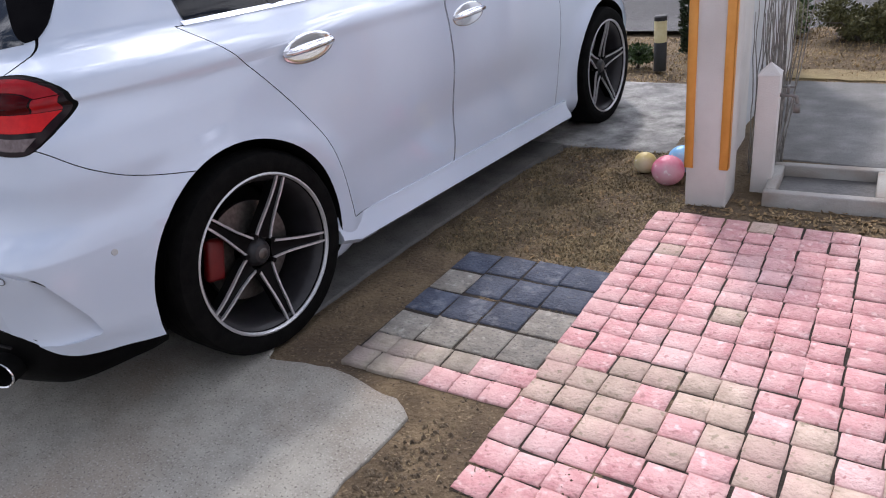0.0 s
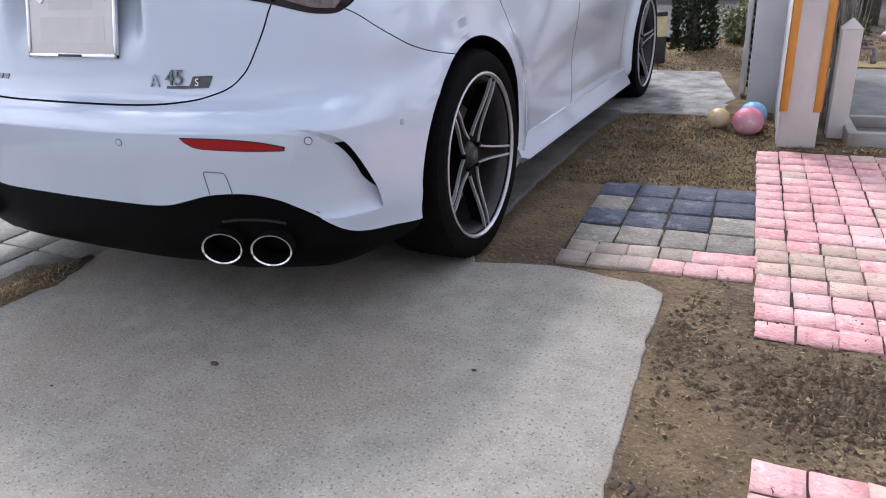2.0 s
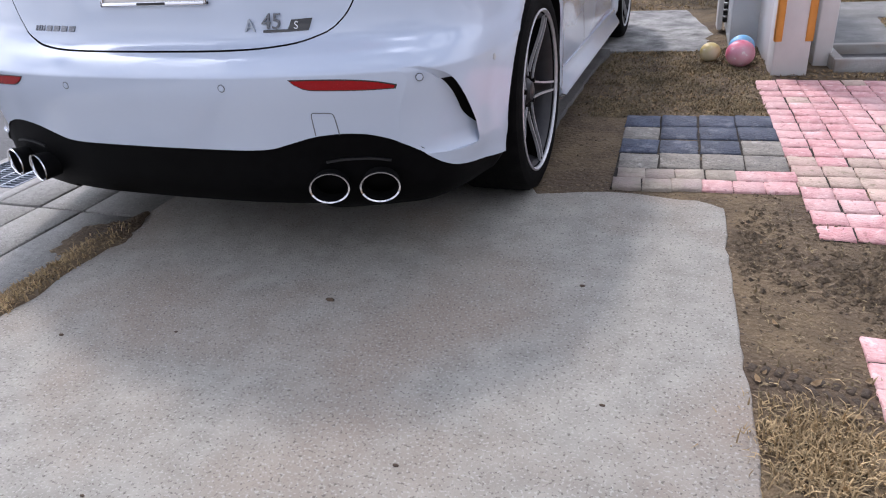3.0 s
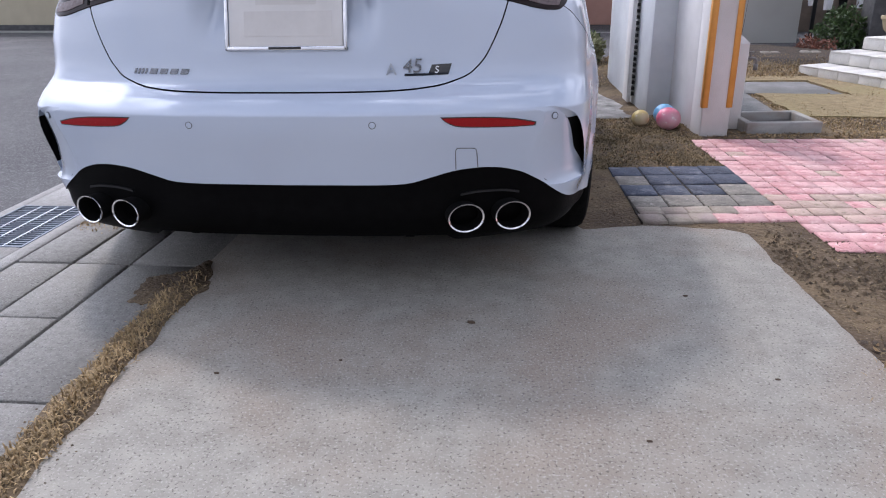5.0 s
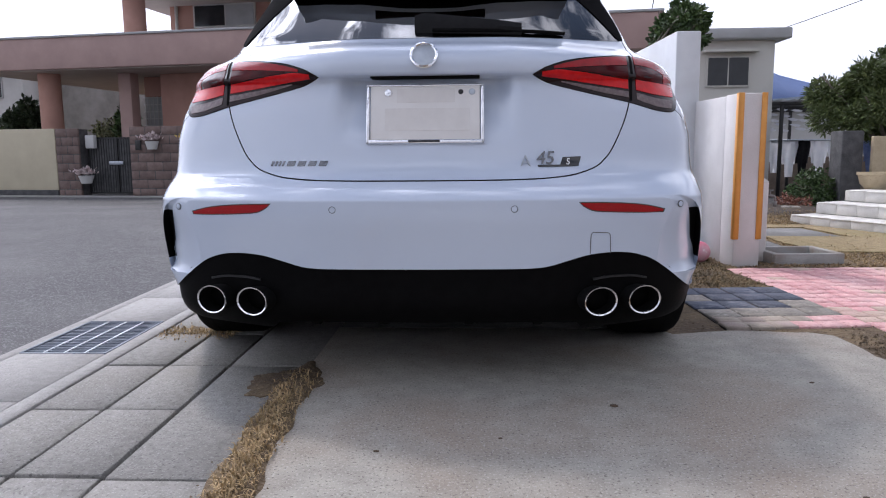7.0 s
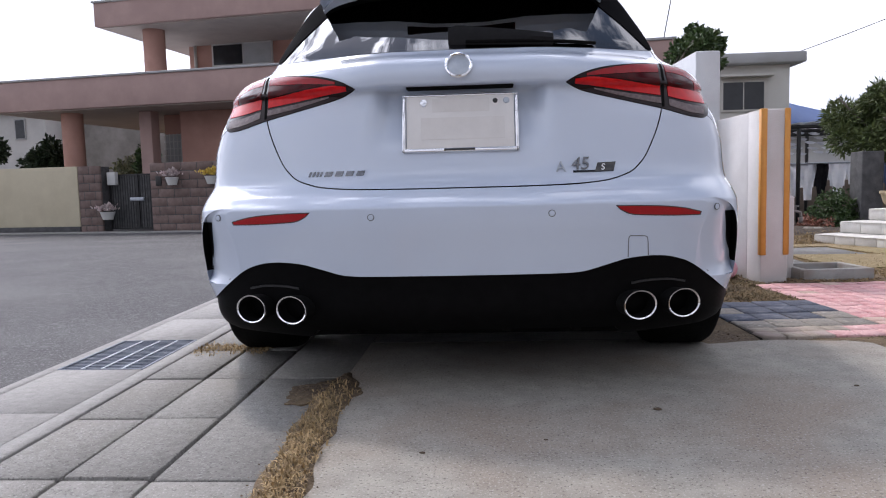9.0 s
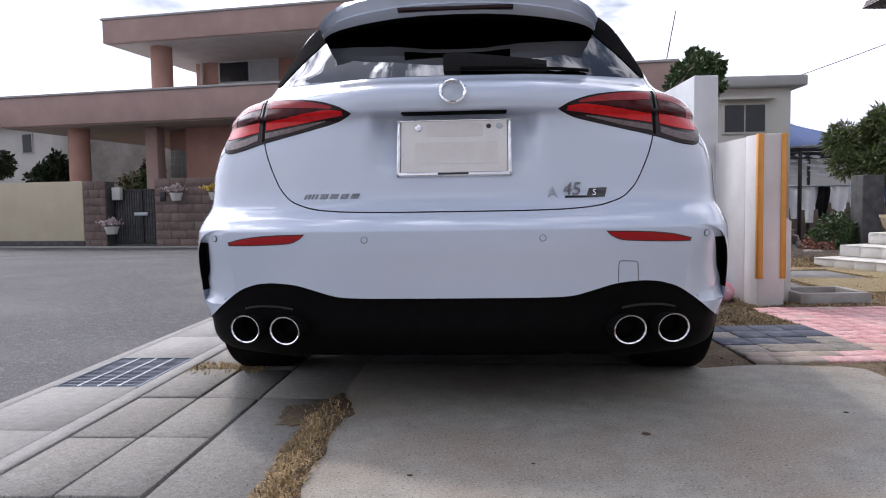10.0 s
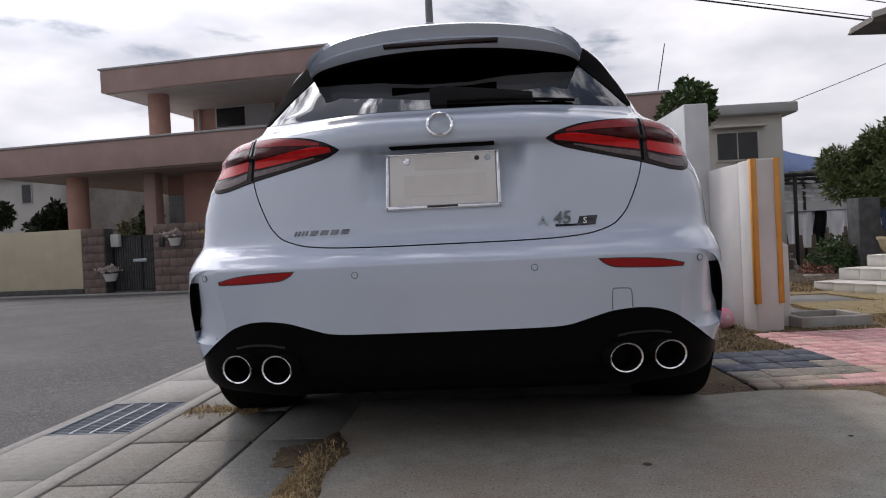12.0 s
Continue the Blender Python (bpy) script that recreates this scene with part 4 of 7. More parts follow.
for sx in (1, -1):
    rim = drape([(0.447, 0.566), (0.52, 0.565), (0.60, 0.561), (0.66, 0.554), (0.713, 0.541)], [(0.460, 0.553), (0.488, 0.537), (0.56, 0.533), (0.64, 0.530), (0.709, 0.530)],
                from_back, 0.0008, 0.003, 20, 3)
    lens = drape(REFL_A, REFL_B, from_back, 0.0024, 0.003, 20, 3)
    rr = part("reflector", lens if sx > 0 else flip(lens), REFLECTOR, bumper_ob, "long red rear reflector")
    part("reflector_frame", rim if sx > 0 else flip(rim), TRIM_BLACK, bumper_ob)
    for x, z in SENSOR_SPOTS:
        p, nn = from_back(x, z, 0.0)
        q = nn.to_track_quat("Z", "Y").to_matrix().to_4x4()
        bm = moved(lathe([(0.0, 0.0022), (0.0072, 0.0020), (0.0085, 0.0005)], 24), Matrix.Translation(p) @ q)
        part("parking_sensor", bm if sx > 0 else flip(bm), PAINT, bumper_ob)
        ring = moved(lathe([(0.0086, -0.002), (0.0086, 0.0012), (0.0104, 0.0008), (0.0104, -0.002), (0.0086, -0.002)], 24), Matrix.Translation(p) @ q)
        part("sensor_gap", ring if sx > 0 else flip(ring), SEAM, bumper_ob)
    p, nn = from_side(0.361, 0.552, 0.0)
    q = nn.to_track_quat("Z", "Y").to_matrix().to_4x4()
    dot = moved(lathe([(0.0, 0.002), (0.0075, 0.0018), (0.009, 0.0003)], 20), Matrix.Translation(p) @ q)
    part("side_sensor", dot if sx > 0 else flip(dot), GREY_PLASTER, bumper_ob)
cover = ribbon([(0.487, 0.412), (0.487, 0.470), (0.492, 0.476), (0.540, 0.474), (0.546, 0.468), (0.549, 0.412)], 0.0028, from_back, 0.0006, 0.003, 40)
part("tow_cover", cover, SEAM, bumper_ob)

# number plate in its frame
plate_ob = new("number_plate", mesh_of("number_plate", box(-0.165, -0.004, -0.0825, 0.165, 0.004, 0.0825, 0.002), PLATE))
plate_ob.parent = car
plate_ob.matrix_local = pose(0, 0.140, 0.829, -13, 0, 0)
tagged(plate_ob, "blank white number plate in a bright frame")
fr = box(-0.178, -0.007, -0.094, 0.178, 0.006, -0.0815, 0.003)
fr = box(-0.178, -0.007, 0.0815, 0.178, 0.006, 0.088, 0.0025, bm=fr)
fr = box(-0.178, -0.007, -0.094, -0.1675, 0.006, 0.088, 0.003, bm=fr)
fr = box(0.1675, -0.007, -0.094, 0.178, 0.006, 0.088, 0.003, bm=fr)
part("plate_frame", fr, CHROME, plate_ob, "chrome plate frame")
part("frame_tab", box(-0.05, -0.0085, -0.091, 0.045, -0.004, -0.0845, 0.001), TRIM_BLACK, plate_ob)
part("plate_bar", box(-0.085, -0.0052, 0.032, 0.090, -0.003, 0.074, 0.0), PLATE_BAR, plate_ob)
part("plate_bar", box(-0.12, -0.0052, -0.055, 0.135, -0.003, 0.014, 0.0), PLATE_BAR, plate_ob)
part("seal_cap", moved(lathe([(0.0, 0.006), (0.010, 0.005), (0.0135, 0.0)], 24), pose(-0.112, -0.004, 0.062, 90)), CHROME, plate_ob)
part("plate_bolt", moved(lathe([(0.0, 0.004), (0.006, 0.003), (0.008, 0.0)], 16), pose(0.108, -0.004, 0.064, 90)), TRIM_BLACK, plate_ob)
part("plate_bolt", moved(lathe([(0.0, 0.004), (0.008, 0.003), (0.010, 0.0)], 16), pose(0.142, -0.004, 0.064, 90)), STEEL, plate_ob)
# black bar drawn as the shadow line under the tailgate ledge
part("plate_mount", box(-0.165, 0.145, 0.9345, 0.165, 0.21, 0.940, 0.002), GAP, gate_ob)

# emblem and badges, as plain shapes; the model figures as letters
p, nn = from_back(0.0, 0.995, 0.0)
em = Matrix.Translation(p) @ nn.to_track_quat("Z", "Y").to_matrix().to_4x4()
emblem = part("emblem", moved(lathe([(0.034, 0.0), (0.034, 0.006), (0.0375, 0.0085), (0.042, 0.006), (0.0425, 0.0), (0.034, 0.0)], 48), em), CHROME, gate_ob, "round chrome emblem")
part("emblem_disc", moved(lathe([(0.0, 0.0055), (0.02, 0.0045), (0.0345, 0.001)], 40), em), STEEL, emblem)


def letters(text, x, z, size, material, name, slant=0.0):
    cu = bpy.data.curves.new("letters", "FONT")
    cu.body, cu.size, cu.extrude, cu.shear = text, size, 0.0025, slant
    tmp = new("letters", cu)
    dg = bpy.context.evaluated_depsgraph_get()
    dg.update()
    me = bpy.data.meshes.new_from_object(tmp.evaluated_get(dg))
    bpy.data.objects.remove(tmp)
    me.materials.clear()
    me.materials.append(material)
    ob = new(name, me)
    ob.parent = gate_ob
    q, n2 = from_back(x + 0.02, z + 0.01, 0.0015)
    ob.matrix_local = Matrix.Translation((x, from_back(x, z + 0.01, 0.003)[0].y - 0.003, z)) @ pose(0, 0, 0, 82, 0, math.degrees(math.atan2(n2.x, -n2.y)))
    return ob


tagged(letters("A", 0.286, 0.669, 0.046, STEEL, "model_letter"), "chrome model letter")
tagged(letters("45", 0.332, 0.674, 0.056, BADGE, "model_figures", 0.15), "dark chrome model figures")
under = ribbon([(0.338, 0.668), (0.40, 0.668), (0.462, 0.670)], 0.006, from_back, 0.002, 0.003, 8)
part("badge_line", under, GLOSS_BLACK, gate_ob)
part("badge_box", drape([(0.414, 0.694), (0.470, 0.696)], [(0.404, 0.667), (0.462, 0.669)], from_back, 0.002, 0.004, 6, 2), GLOSS_BLACK, gate_ob)
tagged(letters("S", 0.422, 0.672, 0.027, CHROME, "model_letter", 0.15), "chrome model letter")
for k in range(8):
    x = -0.478 + (0.012 * k if k < 4 else 0.052 + 0.034 * (k - 4))
    wd = 0.006 if k < 4 else 0.024
    part("badge_bar", drape([(x + 0.006, 0.688), (x + 0.006 + wd, 0.688)], [(x, 0.673), (x + wd, 0.673)], from_back, 0.0025, 0.004, 2, 2), BADGE, gate_ob)

# rear wiper
wiper_cover = bmesh.new()
wiper = None
for i in range(13):
    t = i / 12
    x = -0.035 + 0.33 * t
    q, n2 = from_back(x, 1.094 - 0.010 * t, 0.004)
    hgt = 0.046 * (1 - 0.55 * t) * (0.75 + 0.25 * step(t, 0.0, 0.1))
    ring = [wiper_cover.verts.new(q + Vector((0, -0.012, hgt))), wiper_cover.verts.new(q + Vector((0, -0.020, hgt * 0.3))), wiper_cover.verts.new(q + Vector((0, -0.012, -hgt * 0.7))),
            wiper_cover.verts.new(q + Vector((0, 0.016, -hgt * 0.7))), wiper_cover.verts.new(q + Vector((0, 0.016, hgt)))]
    if wiper:
        for k in range(5):
            wiper_cover.faces.new((wiper[k], wiper[(k + 1) % 5], ring[(k + 1) % 5], ring[k]))
    else:
        wiper_cover.faces.new(ring[::-1])
    wiper = ring
wiper_cover.faces.new(wiper)
bmesh.ops.recalc_face_normals(wiper_cover, faces=wiper_cover.faces)
wiper_ob = part("rear_wiper", smooth(wiper_cover, 40), WIPER_BLACK, gate_ob, "black rear wiper arm")
blade = tube([from_back(x, 1.078 - 0.012 * (x - 0.1), 0.010)[0] for x in (0.02, 0.12, 0.22, 0.33, 0.43)], 0.006, 6)
part("wiper_blade", blade, RUBBER, wiper_ob)

# roof spoiler
SPOIL_X = [0.0, 0.10, 0.20, 0.28, 0.34, 0.385, 0.42, 0.448, 0.468, 0.480]
SPOIL_TOP = [1.370, 1.369, 1.366, 1.361, 1.355, 1.347, 1.334, 1.316, 1.294, 1.270]
SPOIL_BOT = [1.290, 1.290, 1.288, 1.284, 1.280, 1.276, 1.272, 1.266, 1.258, 1.250]
spl = bmesh.new()
cols = []
xs_all = [-x for x in SPOIL_X[:0:-1]] + SPOIL_X
for x in xs_all:
    i = SPOIL_X.index(abs(x))
    back = 0.315 + 0.55 * (abs(x)) ** 2
    zt, zb = SPOIL_TOP[i], SPOIL_BOT[i]
    roof = SKIN.ray_cast(Vector((x * 1.02, 0.86, 3)), Vector((0, 0, -1)))[0]
    zr = min(roof.z + 0.002, zt + 0.045) if abs(x) < 0.40 else zt + 0.010
    cols.append([spl.verts.new(c) for c in ((x * 1.06, 0.86, zr - 0.03), (x * 1.06, 0.86, zr), (x * 1.03, 0.62, zr * 0.62 + zt * 0.38 + 0.008), (x * 1.01, 0.42, zr * 0.22 + zt * 0.78 + 0.006), (x, back + 0.012, zt + 0.002),
                                          (x, back, zt - 0.006), (x, back + 0.024, zt * 0.44 + zb * 0.56 + 0.005), (x, back + 0.016, zt * 0.44 + zb * 0.56 - 0.003), (x, back + 0.044, zb + 0.004),
                                          (x, back + 0.060, zb), (x * 1.02, 0.66, zb + 0.03))])
for a, b in zip(cols, cols[1:]):
    for k in range(len(a)):
        fc = spl.faces.new((a[k], b[k], b[(k + 1) % len(a)], a[(k + 1) % len(a)]))
        fc.material_index = 1 if k >= 8 else 0
spl.faces.new(cols[0])
spl.faces.new(cols[-1][::-1])
bmesh.ops.recalc_face_normals(spl, faces=spl.faces)
spoiler = part("roof_spoiler", smooth(spl, 40), [PAINT, BLADE], gate_ob, "white roof spoiler over the rear window")
part("brake_light", box(-0.195, 0.3385, 1.304, 0.195, 0.375, 1.316, 0.002), BRAKE_DARK, spoiler, "thin dark red high brake light")
for sx in (1, -1):
    blade_bm = drape([(0.520, 1.340), (0.580, 1.262), (0.622, 1.185), (0.648, 1.110), (0.647, 1.082)], [(0.420, 1.325), (0.470, 1.255), (0.548, 1.170), (0.612, 1.092), (0.632, 1.077)], from_back, 0.004, 0.008, 18, 5)
    part("pillar_blade", blade_bm if sx > 0 else flip(blade_bm), BLADE, gate_ob, "black blade beside the rear window")

# door handles
for sx in (1, -1):
    for y, z in ((1.185, 0.918), (2.125, 0.868)):
        p, nn = from_side(y, z, 0.0)
        to_skin = Matrix.Translation(p) @ Matrix((Vector((0, 1, 0)), nn.cross(Vector((0, 1, 0))), nn)).transposed().to_4x4() @ pose(0, 0, 0, 0, 0, 3 * sx)
        cup = bmesh.new()
        bmesh.ops.create_uvsphere(cup, u_segments=32, v_segments=14, radius=1.0)
        for v in cup.verts:
            dent = 0.005 * (1 - min(1.0, v.co.x ** 2 + v.co.y ** 2)) if v.co.z > 0 else 0.0
            v.co = to_skin @ Vector((v.co.x * 0.118, v.co.y * 0.046, v.co.z * 0.010 - dent + 0.002))
        smooth(cup, 80)
        ob_d = [d for d in door_obs if (d.data.vertices[0].co.x > 0) == (sx > 0)][0 if y < 1.9 else 1]
        part("handle_cup", cup if sx > 0 else flip(cup), CHROME, ob_d)
        grip = None
        pts = [to_skin @ Vector(c) for c in ((-0.112, 0.004, 0.001), (-0.088, 0.004, 0.024), (-0.03, 0.003, 0.031), (0.03, 0.003, 0.031), (0.086, 0.002, 0.026), (0.112, 0.002, 0.001))]
        grip = tube(pts, 0.0105, 10)
        part("door_handle", grip if sx > 0 else flip(grip), CHROME, ob_d, "chrome door handle")

# sills and mirrors
for sx in (1, -1):
    prof = [(0.80, 0.165), (0.905, 0.172), (0.925, 0.190), (0.922, 0.205), (0.897, 0.232), (0.892, 0.262), (0.80, 0.265)]
    bm = bmesh.new()
    cols = []
    for i in range(21):
        t = i / 20
        y = 1.155 + (3.01 - 1.155) * t
        k = 1 - 0.012 * t
        lift = 0.020 - 0.036 * t + 0.03 * (1 - step(t, 0.0, 0.05))
        cols.append([bm.verts.new((x * k, y, z + lift + (0.012 if z > 0.22 else 0.0))) for x, z in prof])
    for a, b in zip(cols, cols[1:]):
        for k in range(len(prof)):
            bm.faces.new((a[k], b[k], b[(k + 1) % len(prof)], a[(k + 1) % len(prof)]))
    bm.faces.new(cols[0])
    bm.faces.new(cols[-1][::-1])
    bmesh.ops.recalc_face_normals(bm, faces=bm.faces)
    smooth(bm, 30)
    part("side_sill", bm if sx > 0 else flip(bm), PAINT, car, "white side sill with a sharp lower lip")
    mir = box(0.90, 2.74, 0.99, 1.06, 2.86, 1.12, 0.035, 4)
    mir = tube([(0.84, 2.80, 1.02), (0.93, 2.80, 1.03)], 0.022, 8, bm=mir)
    part("door_mirror", mir if sx > 0 else flip(mir), PAINT, car)


# wheels
def wheel(sx):
    hub = new("wheel")
    tyre = lathe([(0.246, -0.105), (0.262, -0.118), (0.295, -0.122), (0.315, -0.113), (0.3255, -0.095), (0.3265, -0.05), (0.3265, 0.05), (0.3255, 0.095), (0.315, 0.113),
                  (0.295, 0.122), (0.262, 0.118), (0.250, 0.112), (0.244, 0.100), (0.244, -0.100), (0.246, -0.105)], 72, "X")
    grow = [Matrix.Diagonal((1, s, s, 1)) for s in (1.035, 1.057)]
    moved(tyre, grow[0])
    part("tyre", tyre, RUBBER, hub, "black low-profile tyre")
    for h in (-0.055, -0.018, 0.018, 0.055):
        part("tread_groove", moved(lathe([(0.3272, h - 0.003), (0.3276, h), (0.3272, h + 0.003), (0.320, h), (0.3272, h - 0.003)], 56, "X"), grow[0]), GAP, hub)
    barrel = lathe([(0.246, 0.108), (0.232, 0.098), (0.222, 0.07), (0.214, 0.0), (0.214, -0.09), (0.222, -0.09), (0.224, 0.0), (0.232, 0.07), (0.246, 0.108)], 64, "X")
    rim = part("rim", moved(barrel, grow[1]), RIM_GREY, hub, "dark grey five-spoke alloy rim with bright edges")
    part("rim_lip", moved(lathe([(0.250, 0.110), (0.2535, 0.119), (0.2485, 0.1215), (0.2435, 0.114), (0.244, 0.106), (0.250, 0.110)], 72, "X"), grow[1]), MACHINED, rim, "bright machined rim edge")

    def spoke_pts(t):
        r = 0.048 + (0.243 - 0.048) * t
        half_w = mono([(0.048, 0.0300), (0.09, 0.0245), (0.15, 0.0190), (0.243, 0.0155)], r)
        dish = 0.078 + 0.030 * step(t, 0.0, 1.0)
        return r, half_w, dish
    for k in range(5):
        rot = pose(0, 0, 0, 72 * k + 44, 0, 0) @ grow[1]
        bm = bmesh.new()
        cols = []
        for i in range(11):
            r, hw, d = spoke_pts(i / 10)
            cols.append([bm.verts.new(c) for c in ((d - 0.05, -hw * 0.8, r), (d - 0.002, -hw, r), (d - 0.010, -hw * 0.45, r), (d - 0.010, hw * 0.45, r), (d - 0.002, hw, r), (d - 0.05, hw * 0.8, r))])
        for a, b in zip(cols, cols[1:]):
            for j in range(6):
                bm.faces.new((a[j], b[j], b[(j + 1) % 6], a[(j + 1) % 6]))
        bm.faces.new(cols[0])
        bm.faces.new(cols[-1][::-1])
        bmesh.ops.recalc_face_normals(bm, faces=bm.faces)
        part("spoke", moved(smooth(bm, 30), rot), RIM_DARK, rim)
        for sgn in (1, -1):
            eb = bmesh.new()
            cols = []
            for i in range(11):
                r, hw, d = spoke_pts(i / 10)
                y0, y1 = sgn * (hw - 0.0052), sgn * (hw + 0.0012)
                cols.append([eb.verts.new(c) for c in ((d - 0.008, y0, r), (d + 0.002, y0, r), (d + 0.002, y1, r), (d - 0.008, y1, r))])
            for a, b in zip(cols, cols[1:]):
                for j in range(4):
                    eb.faces.new((a[j], b[j], b[(j + 1) % 4], a[(j + 1) % 4]))
            eb.faces.new(cols[0])
            eb.faces.new(cols[-1][::-1])
            bmesh.ops.recalc_face_normals(eb, faces=eb.faces)
            part("spoke_edge", moved(smooth(eb, 30), rot), MACHINED, rim)
        part("wheel_bolt", moved(lathe([(0.0, 0.085), (0.008, 0.084), (0.009, 0.07), (0.009, 0.06)], 10, "X"), rot @ Matrix.Translation((0, 0.034, 0.046))), RIM_DARK, rim)
    part("hub_cap", lathe([(0.0, 0.090), (0.022, 0.0895), (0.031, 0.086), (0.036, 0.078), (0.044, 0.070), (0.050, 0.05)], 32, "X"), RIM_GREY, rim, "dark hub cap")
    part("hub_badge", lathe([(0.0, 0.0925), (0.015, 0.0920), (0.019, 0.0895)], 24, "X"), DISC_STEEL, rim)
    part("brake_disc", lathe([(0.06, 0.018), (0.165, 0.018), (0.168, 0.008), (0.165, -0.006), (0.06, -0.006), (0.06, 0.018)], 56, "X"), DISC_STEEL, hub)
    cal = box(0.022, -0.068, 0.0, 0.056, 0.068, 0.064, 0.012, 3)
    part("brake_caliper", moved(cal, pose(0, 0, 0, 76, 0, 0) @ Matrix.Translation((0, 0, 0.122))), CALIPER, hub, "red brake caliper")
    # black disc drawn in place of the shade inside the wheel well
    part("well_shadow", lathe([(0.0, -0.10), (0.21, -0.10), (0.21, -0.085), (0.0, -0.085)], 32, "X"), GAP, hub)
    hub.parent = car
    return hub


for sx in (1, -1):
    for ay, x in ((AXLE_R, 0.800), (AXLE_F, 0.775)):
        wh = wheel(sx)
        turn = pose(0, 0, 0, 0, 0, 0) if sx > 0 else pose(0, 0, 0, 0, 0, 180)
        wh.matrix_local = Matrix.Translation((x * sx, ay, HUB_Z + (0.007 if ay < 2 else 0.003))) @ turn @ pose(0, 0, 0, 0 if ay < 2 else 20, 0, 0)


# ---------------------------------------------------------------- paving
def rough_block(sx, sy, h, seed, chamfer=0.008):
    """A tumbled paving block with worn, uneven edges; its top is at z = 0."""
    rnd = random.Random(seed)
    bm = bmesh.new()

    def ring(inset, z, wob):
        pts = []
        for ux, uy in ((-1, -1), (0, -1), (1, -1), (1, 0), (1, 1), (0, 1), (-1, 1), (-1, 0)):
            pts.append(bm.verts.new((ux * (sx / 2 - inset) + rnd.uniform(-wob, wob), uy * (sy / 2 - inset) + rnd.uniform(-wob, wob), z + (rnd.uniform(-wob, wob) * 0.5 if z > -0.01 else 0))))
        return pts
    a, b, c = ring(0.002, -h, 0.001), ring(0.0005, -0.005, 0.0020), ring(chamfer, 0.0, 0.0020)
    for p, q in ((a, b), (b, c)):
        for k in range(8):
            bm.faces.new((p[k], p[(k + 1) % 8], q[(k + 1) % 8], q[k]))
    mid = bm.verts.new((0, 0, rnd.uniform(-0.001, 0.001)))
    for k in range(8):
        bm.faces.new((c[k], c[(k + 1) % 8], mid))
    smooth(bm, 9)
    return bm


BLOCKS = {}
MIXED = surf("mixed_paver", (0.27, 0.23, 0.185), (0.43, 0.37, 0.30), 18, 0.85, bump=0.6, bump_scale=90, big=(0.40, 0.30, 0.29), big_scale=5.0, vary=0.18)
for kind_, mt in (("pink", PINK), ("buff", BUFF), ("mixed", MIXED)):
    BLOCKS[kind_] = [mesh_of("paver", rough_block(0.1000, 0.0925, 0.05, 10 + k, 0.0030), mt) for k in range(6)]
for kind_, mt in (("slate", SLATE), ("grey", GREYSTONE)):
    BLOCKS[kind_] = [mesh_of("paver", rough_block(0.144, 0.149, 0.05, 30 + k, 0.005), mt) for k in range(5)]


def lay(parent, kind_, x, y, turn, rnd, z=0.0, wide=1.0):
    ob = new("paver", rnd.choice(BLOCKS[kind_]))
    ob.parent = parent
    ob.matrix_local = pose(x + rnd.uniform(-0.003, 0.003), y + rnd.uniform(-0.003, 0.003), z + rnd.uniform(-0.0016, 0.0016), rnd.uniform(-0.5, 0.5), rnd.uniform(-0.5, 0.5),
                           turn + rnd.uniform(-1.1, 1.1) + rnd.choice((0, 180))) @ Matrix.Diagonal((wide, 1, 1, 1))
    return ob


def bed(name, outline_, z, label):
    bm = prism(outline_, "Z", z - 0.05, z)
    return thing(name, bm, JOINT, label, "paving", "structure")


rnd = random.Random(4)
pink_bed = bed("pink_paving", [(1.665, 2.27), (3.60, 2.36), (3.62, 0.66), (1.79, 0.525)], -0.0058, "pink and buff tumbled concrete pavers laid in rows")
for j in range(18):
    v = j / 17
    x_left = 1.714 + (1.833 - 1.714) * v
    pitch = 0.0957 + 0.0050 * v
    for i in range(19):
        x = x_left + i * pitch
        y_top = 2.232 + 0.035 * (x - 1.7)
        y_low = 0.575 + 0.055 * (x - 1.8)
        y = y_top + (y_low - y_top) * v + 0.002 * math.sin(i * 2.1 + j)
        buff_y = 1.02 + 0.10 * noise.noise((i * 0.5, j * 0.5, 2.0)) - 0.10 * step(x, 2.2, 2.8)
        is_buff = (abs(y - buff_y) < 0.16 and rnd.random() < 0.78) or rnd.random() < 0.05
        lay(pink_bed, "buff" if is_buff else "pink", x, y, 3.5 - 2.0 * v, rnd, wide=pitch / 0.1035)
lower_bed = bed("lower_pink_paving", [(1.825, 0.035), (2.75, 0.06), (2.75, -0.80), (1.85, -0.80)], -0.0058, "second patch of pink pavers set in the earth")
for j in range(8):
    for i in range(9):
        lay(lower_bed, "pink" if rnd.random() < 0.7 else "buff", 1.872 + 0.004 * j + i * 0.1025, -0.012 - j * 0.0985 + 0.004 * i, 1.5, rnd)
blue_bed = bed("blue_grey_paving", [(1.13, 1.64), (1.70, 1.68), (1.745, 0.860), (1.16, 0.818)], -0.0058, "blue-grey and mixed pavers joining the pad to the path")
for j in range(4):
    for i in range(4):
        x = 1.197 + i * 0.149 + j * 0.010
        y = 1.575 - j * 0.163 + 0.012 * i
        kd = "grey" if j == 3 or (j == 2 and i == 3) or (j == 1 and i == 0) else "slate"
        lay(blue_bed, kd, x, y, 2.5, rnd)
for j in range(2):
    for i in range(6):
        lay(blue_bed, "pink" if i > 3 or (j == 1 and i > 2) else "mixed", 1.215 + i * 0.1005 - 0.006 * j, 0.958 - j * 0.0985 + 0.008 * i, 4.0, rnd)

